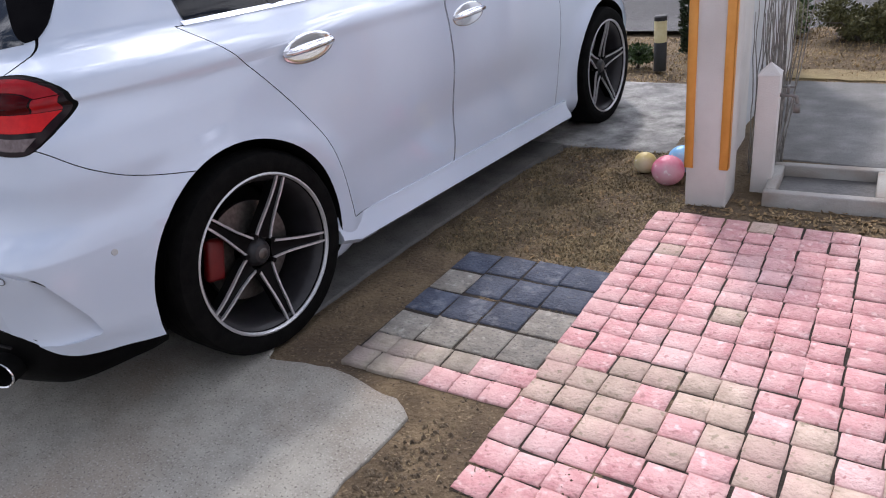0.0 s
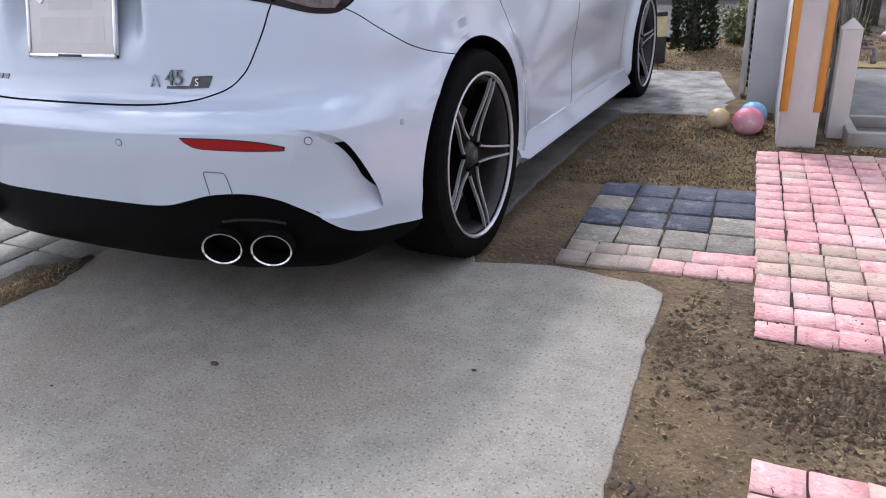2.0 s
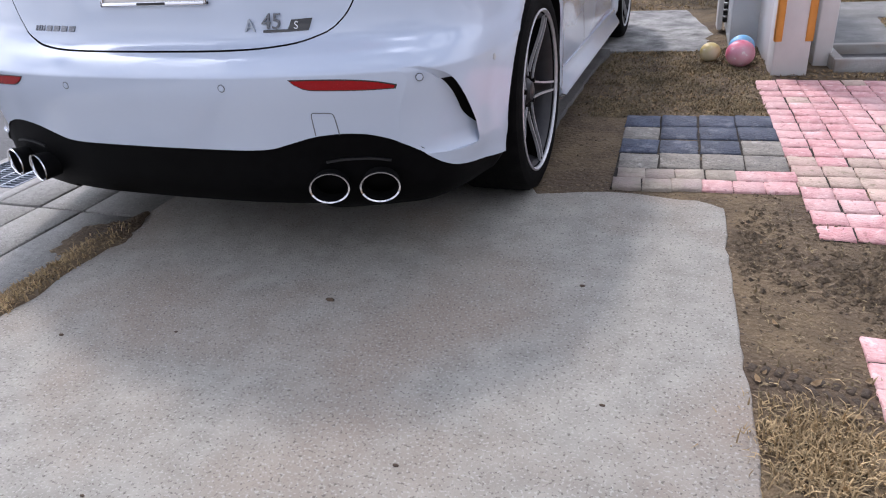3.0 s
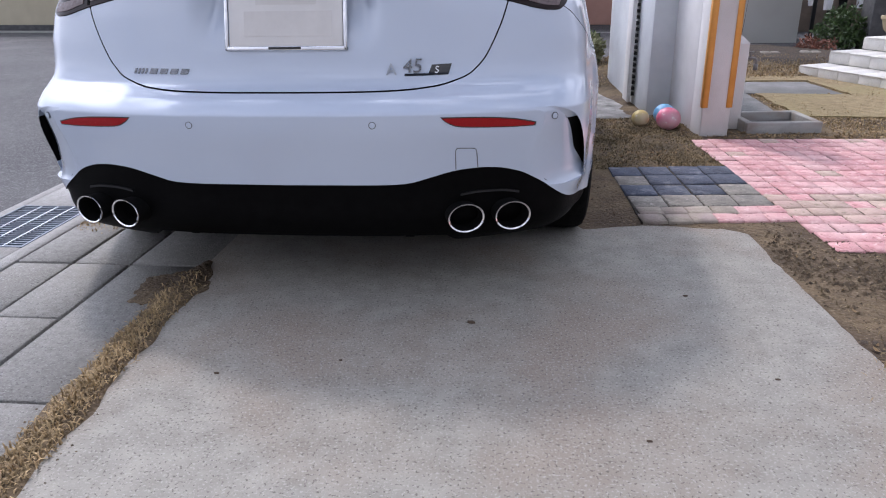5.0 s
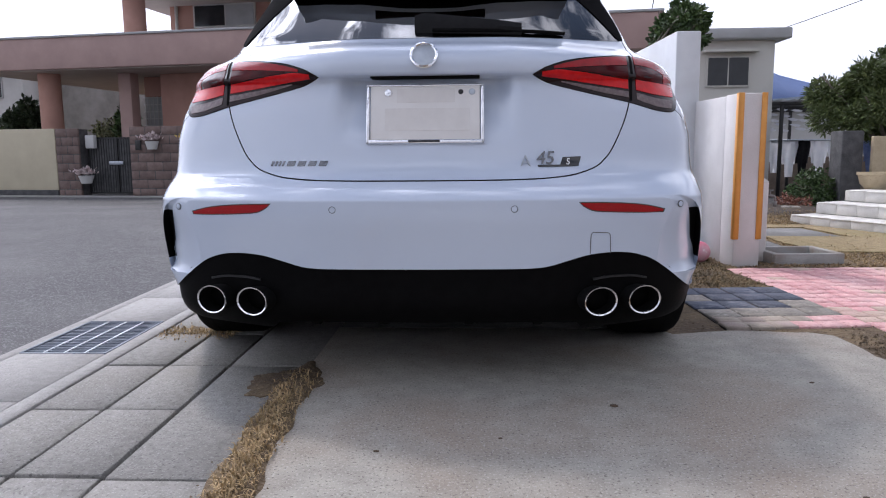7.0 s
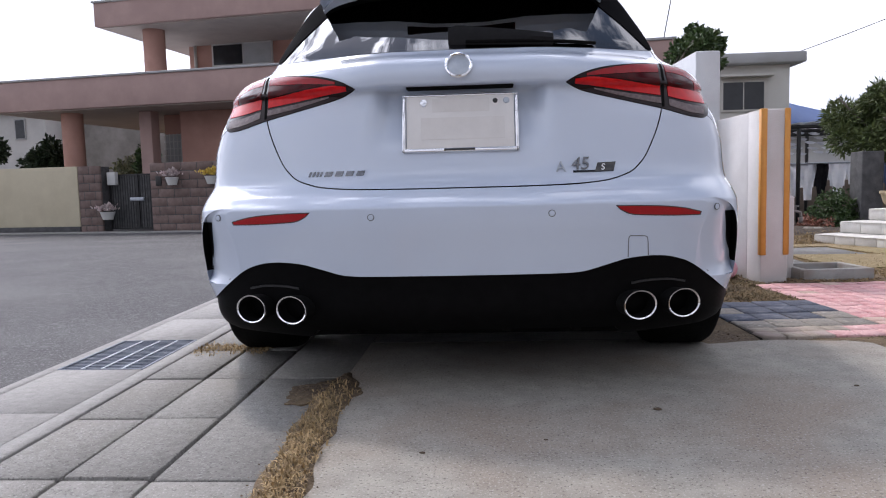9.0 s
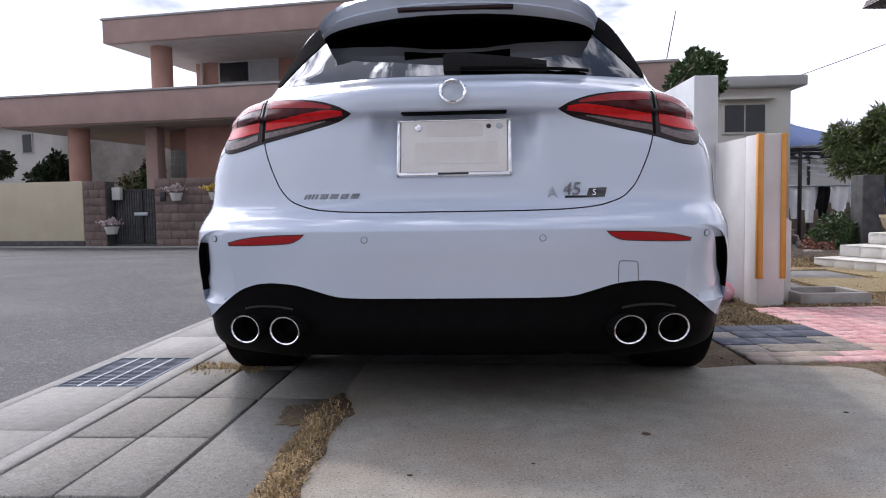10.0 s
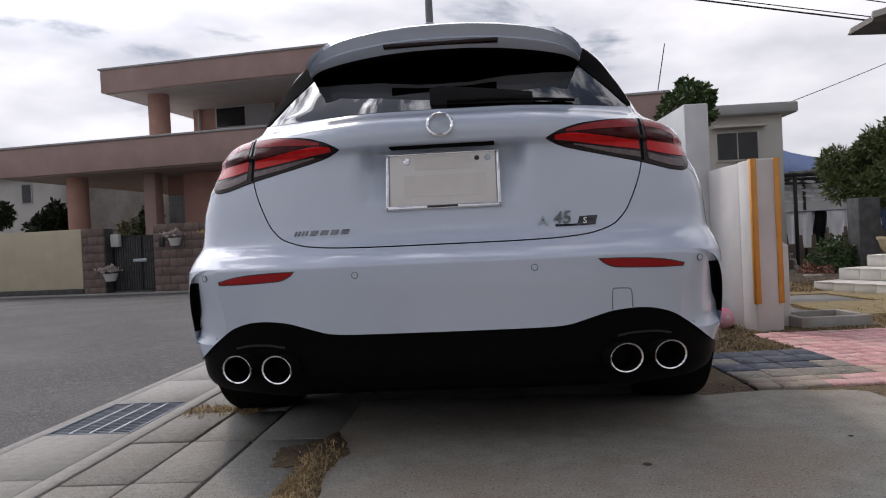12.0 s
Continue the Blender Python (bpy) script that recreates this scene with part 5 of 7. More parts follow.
# sidewalk slabs and gutter on the road side
sidewalk = bed("sidewalk", [(-1.13, 4.4), (-1.13, -4.5), (-0.30, -4.5), (-0.38, 0.3), (-0.46, 4.4)], -0.016, "grey concrete sidewalk slabs with dark joints")
slab_cache = {}


def sidewalk_slab(x0, x1, y0, y1):
    key = (round(x1 - x0, 3), round(y1 - y0, 3))
    if key not in slab_cache:
        bm = box(-key[0] / 2 + 0.0055, -key[1] / 2 + 0.0055, -0.06, key[0] / 2 - 0.0055, key[1] / 2 - 0.0055, 0.0, 0.003, 1)
        slab_cache[key] = mesh_of("paving_slab", bm, SLAB)
    ob = new("paving_slab", slab_cache[key])
    ob.parent = sidewalk
    ob.matrix_local = pose((x0 + x1) / 2, (y0 + y1) / 2, random.Random(x0 * 31 + y0 * 7).uniform(-0.003, 0.001), 0, 0, 0)


for k in range(-9, 10):
    y0 = -0.142 + 0.417 * k
    sidewalk_slab(-1.115, -0.900, y0, y0 + 0.417)
    sidewalk_slab(-0.900, -0.685, y0, y0 + 0.417)
for k in range(-4, 5):
    y0 = -0.571 + 0.845 * k
    sidewalk_slab(-0.685, -0.400, y0, y0 + 0.845)
gutter = bed("gutter", [(-1.56, 8.0), (-1.56, -6.0), (-1.115, -6.0), (-1.115, 8.0)], -0.03, "concrete gutter lids along the road edge")
edge_lo = box(-1.185, -6.0, -0.06, -1.120, 6.0, 0.0, 0.004, 1)
part("gutter_edge", edge_lo, KERB, gutter)
part("gutter_edge", box(-1.565, -6.0, -0.06, -1.515, 6.0, -0.002, 0.004, 1), KERB, gutter)
for k in range(-12, 12):
    y0 = 0.905 + 0.5 * k if k >= 0 else 0.415 + 0.5 * (k + 1) - 0.5 * 0
    y1 = y0 + 0.5 if k >= 0 else y0
    if k < 0:
        y0 = y1 - 0.5
    part("gutter_lid", box(-1.512, y0 + 0.002, -0.05, -1.188, y1 - 0.002, -0.001, 0.004, 1), KERB, gutter)
grate = tagged(new("drain_grate"), "galvanised steel drain grate in the gutter", "drain grate")
grate.location = (-1.35, 0.66, 0.0)
part("pit", box(-0.16, -0.24, -0.06, 0.16, 0.24, -0.050), GAP, grate)
fr = box(-0.162, -0.245, -0.045, -0.154, 0.245, 0.0)
fr = box(0.154, -0.245, -0.045, 0.162, 0.245, 0.0, bm=fr)
fr = box(-0.154, -0.245, -0.045, 0.154, -0.239, 0.0, bm=fr)
fr = box(-0.154, 0.239, -0.045, 0.154, 0.245, 0.0, bm=fr)
GRATE = surf("dull_galvanised_grate", (0.085, 0.105, 0.14), (0.15, 0.175, 0.215), 22, 0.5, metal=0.5, bump=0.1)
part("frame", fr, GRATE, grate)
bar_long = mesh_of("bar", box(-0.0022, -0.239, -0.035, 0.0022, 0.239, -0.002), STEEL)
for k in range(21):
    ob = new("bar", mesh_of("bar", box(-0.154, -0.0028, -0.035, 0.154, 0.0028, -0.003), GRATE) if k == 0 else cross_me)
    cross_me = ob.data
    ob.parent = grate
    ob.location = (0, -0.228 + 0.0228 * k, 0)
for k in range(3):
    ob = new("cross_bar", bar_long)
    ob.parent = grate
    ob.scale = (1.2, 1, 1)
    ob.location = (-0.077 + 0.077 * k, 0, 0.001)


# ---------------------------------------------------------------- dry grass
def blades(spots, seed, length, width=0.0022, lie=0.8):
    """Thin bent grass blades at the given spots."""
    r = random.Random(seed)
    verts, faces = [], []
    for x, y, z in spots:
        a = r.uniform(0, 2 * math.pi)
        ln = length * r.uniform(0.5, 1.3)
        dx, dy = math.cos(a), math.sin(a)
        px, py = -dy * width * r.uniform(0.6, 1.3), dx * width * r.uniform(0.6, 1.3)
        lean = lie * r.uniform(0.3, 1.2)
        h1, h2 = ln * 0.55 * max(0.12, 1 - lean * 0.75), ln * max(0.08, 1 - lean)
        i = len(verts)
        verts += [(x - px, y - py, z - 0.004), (x + px, y + py, z - 0.004), (x + dx * ln * lean * 0.4 + px, y + dy * ln * lean * 0.4 + py, z + h1),
                  (x + dx * ln * lean * 0.4 - px, y + dy * ln * lean * 0.4 - py, z + h1), (x + dx * ln * lean, y + dy * ln * lean, z + h2)]
        faces += [(i, i + 1, i + 2, i + 3), (i + 3, i + 2, i + 4)]
    return verts, faces


def grass(name, spots, seed, length, label, width=0.0022, lie=0.8, material=None):
    me = bpy.data.meshes.new(name)
    v, fcs = blades(spots, seed, length, width, lie)
    me.from_pydata(v, [], fcs)
    me.materials.append(material or STRAW)
    return tagged(new(name, me), label, "grass", kind="stuff")


rnd = random.Random(9)
strip_spots = []
while len(strip_spots) < 9000:
    y = rnd.uniform(-2.6, 0.20)
    if rnd.random() < 0.75 * step(y, -0.25, 0.15):
        continue
    mid = -0.360 - 0.048 * step(y, -1.1, 0.2)
    half_w = 0.046 + 0.012 * noise.noise((y * 5, 0, 0)) + 0.015 * step(y, -0.2, 0.0) - 0.03 * step(y, 0.10, 0.24)
    x = mid + rnd.gauss(0, half_w * 0.55)
    if abs(x - mid) < half_w * 1.25:
        strip_spots.append((x, y, 0.004 + rnd.uniform(0, 0.012) * (1 - abs(x - mid) / half_w / 1.3)))
grass("dry_grass_strip", strip_spots, 3, 0.024, "strip of dead straw-coloured grass between pad and sidewalk", 0.0020, 0.95)
mound = bmesh.new()
cols = []
for k in range(90):
    y = -2.7 + 3.0 * k / 89
    mid = -0.360 - 0.048 * step(y, -1.1, 0.2)
    hw = (0.050 + 0.02 * noise.noise((y * 6, 3, 0))) * (1 + 0.15 * step(y, -0.08, 0.10)) * (1 - 0.7 * step(y, 0.2, 0.3))
    cols.append([mound.verts.new((mid + hw * u + 0.012 * noise.noise((y * 9, u * 3, 7)), y, 0.003 + h * (0.7 + 0.5 * noise.noise((y * 14, u * 4, 2))))) for u, h in ((-1.1, -0.004), (-0.7, 0.005), (0, 0.011), (0.7, 0.005), (1.1, -0.004))])
for a, b in zip(cols, cols[1:]):
    for k in range(4):
        mound.faces.new((a[k], a[k + 1], b[k + 1], b[k]))
spill = []
for k in range(64):
    a = 2 * math.pi * k / 64
    rr_ = 1 + 0.45 * noise.noise((math.cos(a) * 1.6, math.sin(a) * 1.6, 4.0)) + 0.25 * noise.noise((math.cos(a) * 5, math.sin(a) * 5, 8.0))
    spill.append((-0.455 + 0.105 * rr_ * math.cos(a), 0.09 + 0.14 * rr_ * math.sin(a)))
thing("earth_spill", smooth(prism(spill, "Z", -0.004, 0.0022), 40), DIRT, "thin dark earth washed over the sidewalk edge", "earth", "stuff")
thing("earth_strip", smooth(mound, 80), DIRT, "low ridge of brown earth under the dead grass", "earth", "stuff")


def scatter(n, x0, x1, y0, y1, seed, density):
    r = random.Random(seed)
    out = []
    tries = 0
    while len(out) < n and tries < n * 30:
        tries += 1
        x, y = r.uniform(x0, x1), r.uniform(y0, y1)
        if r.random() < density(x, y):
            out.append((x, y, ground_height(x, y)))
    return out


def patch(x, y):
    return max(0.0, 0.5 + 1.6 * noise.noise((x * 2.3, y * 2.3, 4.0)))


def on_pavers(x, y):
    return (y < 2.30 and x > 1.785 - 0.0665 * (y - 0.515)) or (y < 1.67 and x > 1.12)


def in_lawn(x, y):
    if x < 2.56 and 2.44 < y < 2.92:
        return 0.0
    if 1.95 < x < 2.45 and y > 3.0 or (1.6 < x < 3.15 and 3.86 < y < 4.55):
        return 0.0
    return 0.45 + 0.4 * patch(x, y)


grass("lawn_grass", scatter(21000, 0.86, 1.74, 1.62, 3.06, 5, lambda x, y: 0.0 if on_pavers(x, y) else (0.10 + 0.9 * patch(x * 1.8, y * 1.8) ** 2) * step(x, 0.83, 1.1)), 6, 0.026, "matted dead grass on the earth beside the car", 0.0026, 1.15, STRAW_MAT)
TURF = surf("dead_lawn_thatch", (0.21, 0.155, 0.078), (0.40, 0.31, 0.175), 16, 0.95, bump=0.9, bump_scale=150, speck=(0.13, 0.09, 0.045), speck_scale=90, speck_cut=0.62, big=(0.30, 0.25, 0.12), big_scale=1.4)
turf = prism(ragged([(2.52, 2.96), (4.8, 2.9), (4.8, 5.0), (1.66, 5.0), (1.62, 4.56), (3.14, 4.54), (3.19, 3.82), (2.50, 3.88)], 0.03, 0.06, 12.0), "Z", -0.04, 0.004)
thing("lawn", smooth(turf, 40), TURF, "pale dead winter lawn beside the garden path", "lawn", "structure")
grass("lawn_grass", scatter(30000, 2.1, 4.6, 2.36, 5.2, 7, in_lawn), 8, 0.028, "dry winter lawn beyond the pavers", 0.0036, 1.1)
grass("lawn_grass", scatter(5200, 1.60, 3.2, -1.4, 0.72, 11, lambda x, y: 0.05 + (0.6 if y < -0.22 else 0.28) * patch(x + 2, y)), 12, 0.026, "scattered dead grass on the earth by the pad", 0.0022, 1.1, STRAW_MAT)
grass("lawn_grass", scatter(20000, -0.9, 4.5, 4.5, 6.2, 13, lambda x, y: 0.7), 14, 0.032, "dry verge grass along the crossing road", 0.0035, 1.1)

tuft_rnd = random.Random(77)
grass("straw_tuft", [(1.70 + tuft_rnd.gauss(0, 0.060), -0.375 + tuft_rnd.gauss(0, 0.062), -0.010) for _ in range(1500)], 78, 0.050, "thick tuft of dead straw beside the pad", 0.0015, 0.85)
grass("straw_tuft", [(tuft_rnd.uniform(-1.10, -0.80), 0.72 + tuft_rnd.gauss(0, 0.05), 0.0) for _ in range(900)], 79, 0.022, "dry weeds in the sidewalk joint by the wheel", 0.0020, 1.0)

CLOD = surf("earth_clod", (0.060, 0.042, 0.026), (0.19, 0.14, 0.088), 40, 0.95, bump=0.8, bump_scale=150, vary=0.3, island=True)


def clods(spots, seed, size):
    r = random.Random(seed)
    verts, faces = [], []
    for x, y, z in spots:
        s = size * r.uniform(0.25, 1.0) ** 2.2
        i = len(verts)
        base = [(1, 0, 0), (-1, 0, 0), (0, 1, 0), (0, -1, 0), (0, 0, 0.8), (0, 0, -0.6)]
        for bx, by, bz in base:
            k = s * r.uniform(0.6, 1.2)
            verts.append((x + bx * k, y + by * k, z + bz * k))
        faces += [(i, i + 2, i + 4), (i + 2, i + 1, i + 4), (i + 1, i + 3, i + 4), (i + 3, i, i + 4), (i + 2, i, i + 5), (i + 1, i + 2, i + 5), (i + 3, i + 1, i + 5), (i, i + 3, i + 5)]
    return verts, faces


def clod_field(spots, seed, size, label):
    me = bpy.data.meshes.new("earth_clods")
    v, fcs = clods(spots, seed, size)
    me.from_pydata(v, [], fcs)
    me.materials.append(CLOD)
    tagged(new("earth_clods", me), label, "earth", kind="stuff")


clod_field(scatter(6500, 1.56, 3.3, -1.4, 0.8, 21, lambda x, y: 0.02 + 1.6 * max(0.0, patch(x, y) - 0.55)), 22, 0.010, "crumbs of dark earth between the paver patches")
LITTER = surf("dead_leaf", (0.12, 0.075, 0.035), (0.34, 0.23, 0.12), 30, 0.85, vary=0.4, island=True)


def litter(count, x0, x1, y0, y1, seed, label):
    """Curled dead leaves lying on the earth."""
    r = random.Random(seed)
    verts, faces = [], []
    for _ in range(count):
        x, y = r.uniform(x0, x1), r.uniform(y0, y1)
        if (y > 0.5 and on_pavers(x, y)) or r.random() > 0.15 + patch(x + 3, y + 1):
            continue
        z, a, ln = ground_height(x, y) + 0.004, r.uniform(0, 2 * math.pi), r.uniform(0.007, 0.017)
        c, d = math.cos(a), math.sin(a)
        i = len(verts)
        for u, v, h in ((-1, 0, 0.004), (-0.3, 0.45, 0.001), (0.4, 0.4, 0.003), (1, 0, 0.006), (0.4, -0.4, 0.002), (-0.3, -0.45, 0.0), (0, 0, -0.001)):
            verts.append((x + ln * (u * c - v * d), y + ln * (u * d + v * c), z + h * r.uniform(0.5, 1.8)))
        faces += [(i + 6, i + k, i + (k + 1) % 6) for k in range(6)]
    me = bpy.data.meshes.new("dead_leaves")
    me.from_pydata(verts, [], faces)
    me.materials.append(LITTER)
    return tagged(new("dead_leaves", me), label, "leaves", kind="stuff")


litter(900, 0.95, 1.72, 1.66, 3.0, 71, "dry brown leaves on the earth beside the car")
litter(420, 1.70, 2.9, 2.30, 2.50, 72, "dry brown leaves along the foot of the gate pillar")
litter(90, 1.60, 2.9, -0.5, 0.5, 73, "few dry leaves on the bare earth")
clod_field(scatter(2500, 0.88, 1.72, 0.8, 3.05, 23, lambda x, y: 0.08 + 1.2 * max(0.0, patch(x + 5, y) - 0.4)), 24, 0.008, "crumbs of dark earth beside the car")
soil_rnd = random.Random(61)
clod_field([(x_, y_, ground_height(x_, y_) + 0.002) for x_, y_ in [(2.02 + soil_rnd.gauss(0, 0.13), 0.30 + soil_rnd.gauss(0, 0.065)) for _ in range(1500)] if y_ < 0.47 and x_ > 1.66], 62, 0.017,
           "heap of loose dark soil below the pavers")
clod_field([(x_, y_, ground_height(x_, y_) + 0.001) for x_, y_ in [(1.62 + soil_rnd.gauss(0, 0.05), 0.45 + soil_rnd.gauss(0, 0.16)) for _ in range(500)] if x_ > 1.57 and y_ < 0.78], 63, 0.013,
           "crumbled soil along the pad edge")
clod_field([(x + rnd.uniform(-0.08, 0.08), y, 0.0) for x, y, z in strip_spots[:500]], 25, 0.004, "crumbs of earth along the grass strip")


# ---------------------------------------------------------------- gate wall, pillar, tap, balls
STONE_DARK = surf("dark_stone", (0.05, 0.05, 0.052), (0.11, 0.11, 0.112), 9, 0.8, bump=0.6, bump_scale=50)
gate_wall = tagged(new("gate_wall"), "pale plastered gate wall with orange corner strips", "wall")
gate_wall.matrix_world = pose(1.742, 2.395, -0.04, 0, 0, 4.0)
part("pillar", box(0, 0, 0, 0.165, 0.20, 1.085, 0.008), PLASTER, gate_wall)
part("wall_panel", box(0.002, 0.201, 0, 0.07, 0.95, 1.08, 0.006), PLASTER, gate_wall)
PALE_WALL = surf("pale_blue_plaster", (0.60, 0.62, 0.64), (0.70, 0.72, 0.73), 3.5, 0.85, bump=0.25, bump_scale=160, big=(0.55, 0.56, 0.57), big_scale=2.5)
for x in (0.0, 0.165):
    lo, hi = (x - 0.006, x + 0.030) if x == 0.0 else (x - 0.030, x + 0.006)
    bm = box(lo, -0.006, 0.20, hi, -0.0005, 1.088, 0.002, 1)
    xe = -0.006 if x == 0.0 else x + 0.0005
    bm = box(xe, -0.006, 0.20, xe + 0.0055, 0.030, 1.088, 0.002, 1, bm=bm)
    part("corner_strip", bm, ORANGE, gate_wall, "orange corner strip")
tall_wall = tagged(new("tall_wall"), "tall pale plastered wall end behind the gate pillar", "wall")
tall_wall.matrix_world = pose(1.545, 3.09, -0.04, 0, 0, 2.0)
part("wall_body", box(0, 0, 0, 0.17, 1.75, 1.56, 0.008), PALE_WALL, tall_wall)


def ball(x, y, r, c1, c2, label, z=0.0):
    bm = bmesh.new()
    bmesh.ops.create_icosphere(bm, subdivisions=4, radius=r)
    for v in bm.verts:
        v.co *= 1 + 0.015 * noise.noise(v.co * 14)
        v.co.z *= 0.94
    smooth(bm, 180)
    m = surf("ball_plastic", c1, c2, 9, 0.45, speck=(0.85, 0.75, 0.74), speck_scale=40, speck_cut=0.66, big=tuple(0.45 * c + 0.40 for c in c2), big_scale=5.0, bump=0.2, bump_scale=60, object_space=True)
    ob = thing("ball", bm, m, label, "ball")
    ob.location = (x, y, z + r * 0.93 - 0.012)
    return ob


ball(1.597, 2.598, 0.074, (0.66, 0.10, 0.19), (0.74, 0.26, 0.36), "faded pink speckled ball on the earth by the pillar")
ball(1.606, 2.775, 0.069, (0.10, 0.36, 0.66), (0.24, 0.52, 0.78), "pale blue speckled ball beside the pillar")
ball(1.446, 2.710, 0.055, (0.48, 0.36, 0.10), (0.62, 0.50, 0.20), "small dull yellow ball on the earth")

tap = tagged(new("water_tap_post"), "pale concrete tap post with a pointed top", "tap post")
tap.matrix_world = pose(1.99, 2.665, -0.03, 0, 0, 6)
post = box(-0.042, -0.042, 0, 0.042, 0.042, 0.53, 0.004)
part("post", post, PLASTER, tap)
cap = bmesh.new()
bmesh.ops.create_cone(cap, cap_ends=True, segments=4, radius1=0.062, radius2=0.002, depth=0.045)
moved(cap, Matrix.Translation((0, 0, 0.5525)) @ pose(0, 0, 0, 0, 0, 45))
part("cap", cap, PLASTER, tap)
spout = tube([(0.040, 0, 0.44), (0.085, 0, 0.44), (0.104, 0, 0.434), (0.109, 0, 0.414), (0.109, 0, 0.38)], 0.0085, 10)
spout = tube([(0.109, 0, 0.405), (0.109, 0, 0.368)], 0.0135, 12, bm=spout)
OLD_METAL = surf("old_tap_metal", (0.16, 0.155, 0.15), (0.28, 0.27, 0.26), 40, 0.5, metal=0.6)
part("faucet", spout, OLD_METAL, tap, "old grey metal faucet")
hd = tube([(0.072, 0, 0.445), (0.072, 0, 0.474)], 0.006, 8)
hd = tube([(0.050, 0, 0.474), (0.094, 0, 0.474)], 0.005, 8, bm=hd)
hd = tube([(0.072, -0.022, 0.474), (0.072, 0.022, 0.474)], 0.005, 8, bm=hd)
part("tap_handle", hd, OLD_METAL, tap)
basin = tagged(new("tap_basin"), "low concrete basin with a raised rim under the tap", "basin")
basin.matrix_world = pose(2.035, 2.475, -0.03, 0, 0, 5)
bs = box(0, 0, 0, 0.45, 0.045, 0.085, 0.006)
bs = box(0, 0.335, 0, 0.45, 0.38, 0.085, 0.006, bm=bs)
bs = box(0, 0.045, 0, 0.045, 0.335, 0.085, 0.006, bm=bs)
bs = box(0.405, 0.045, 0, 0.45, 0.335, 0.085, 0.006, bm=bs)
BASIN = surf("basin_concrete", (0.34, 0.33, 0.31), (0.47, 0.46, 0.44), 14, 0.85, bump=0.4, bump_scale=110, big=(0.24, 0.19, 0.15), big_scale=7.0)
part("rim", bs, BASIN, basin)
# the floor is drawn much darker than the rim
part("floor", box(0.04, 0.04, 0, 0.41, 0.34, 0.034), surf("dark_basin_floor", (0.07, 0.068, 0.066), (0.13, 0.125, 0.12), 12, 0.6, bump=0.3), basin, "dark basin floor")
TREAD = surf("pressed_earth", (0.040, 0.028, 0.019), (0.085, 0.060, 0.040), 30, 0.95, bump=0.6, bump_scale=120)
print_bm = None
for row, (x0, y0) in enumerate(((1.592, -0.140), (1.600, -0.178))):
    for k in range(11):
        bx = box(-0.0085, -0.015, -0.03, 0.0085, 0.015, -0.001, 0.003, 1)
        print_bm = join(print_bm, moved(bx, pose(x0 + 0.027 * k, y0 - 0.004 * k, ground_height(x0 + 0.027 * k, y0) + 0.004, 0, 0, 25 if row else -20)))
thing("tyre_print", print_bm, TREAD, "tyre tread print pressed into the bare earth", "tyre print", "stuff")
CRUMB = surf("dry_leaf_crumb", (0.05, 0.03, 0.02), (0.10, 0.07, 0.045), 40, 0.9)
for x, y, s in ((0.538, -0.097, 0.011), (-0.091, -0.415, 0.007), (0.21, -0.33, 0.005), (0.95, -0.62, 0.006), (1.18, 0.12, 0.007), (0.40, -0.85, 0.005), (1.30, -0.35, 0.006)):
    crumb = bmesh.new()
    bmesh.ops.create_icosphere(crumb, subdivisions=1, radius=s)
    for v in crumb.verts:
        v.co = Vector((v.co.x * 1.3, v.co.y * 0.7, v.co.z * 0.4)) * (1 + 0.4 * noise.noise(v.co * 90))
    ob = thing("leaf_crumb", crumb, CRUMB, "dark crumb of dry leaf on the pad", "debris", group="crumbs on the pad")
    ob.location = (x, y, s * 0.25)

# folded gate against the tall wall
fold = tagged(new("folding_gate"), "folded white accordion gate with a dark lattice", "gate")
fold.matrix_world = pose(1.472, 3.52, -0.02, 0, 0, 3)
part("end_post", box(0, 0, 0.02, 0.030, 0.16, 1.16, 0.006), PLASTER, fold)
for k in range(26):
    part("lattice_bar", box(0.034, 0.03, 0.06 + 0.042 * k, 0.085, 0.12, 0.082 + 0.042 * k, 0.003, 1), TRIM_BLACK, fold)
part("inner_post", box(0.062, 0.0, 0.0, 0.112, 0.14, 1.12, 0.006), PLASTER, fold)

# ---------------------------------------------------------------- greenery
BARK = surf("grey_bark", (0.10, 0.085, 0.07), (0.20, 0.175, 0.15), 20, 0.9, bump=0.9, bump_scale=60)
LEAF = surf("green_leaf", (0.028, 0.060, 0.018), (0.075, 0.125, 0.036), 8, 0.5, vary=0.45, island=True)
LEAF_DARK = surf("dark_conifer_leaf", (0.010, 0.022, 0.008), (0.028, 0.048, 0.016), 8, 0.7, vary=0.4, island=True)
LEAF_OLIVE = surf("olive_leaf", (0.055, 0.060, 0.020), (0.13, 0.125, 0.045), 8, 0.65, vary=0.45, island=True)
LEAF_PINE = surf("pine_leaf", (0.045, 0.075, 0.022), (0.135, 0.170, 0.055), 8, 0.6, vary=0.45, island=True)
LEAF_PALE = surf("pale_dry_leaf", (0.16, 0.19, 0.085), (0.34, 0.33, 0.20), 10, 0.7, vary=0.4, island=True)
LEAF_RED = surf("red_flower", (0.15, 0.055, 0.035), (0.28, 0.12, 0.08), 10, 0.6, vary=0.4, island=True)


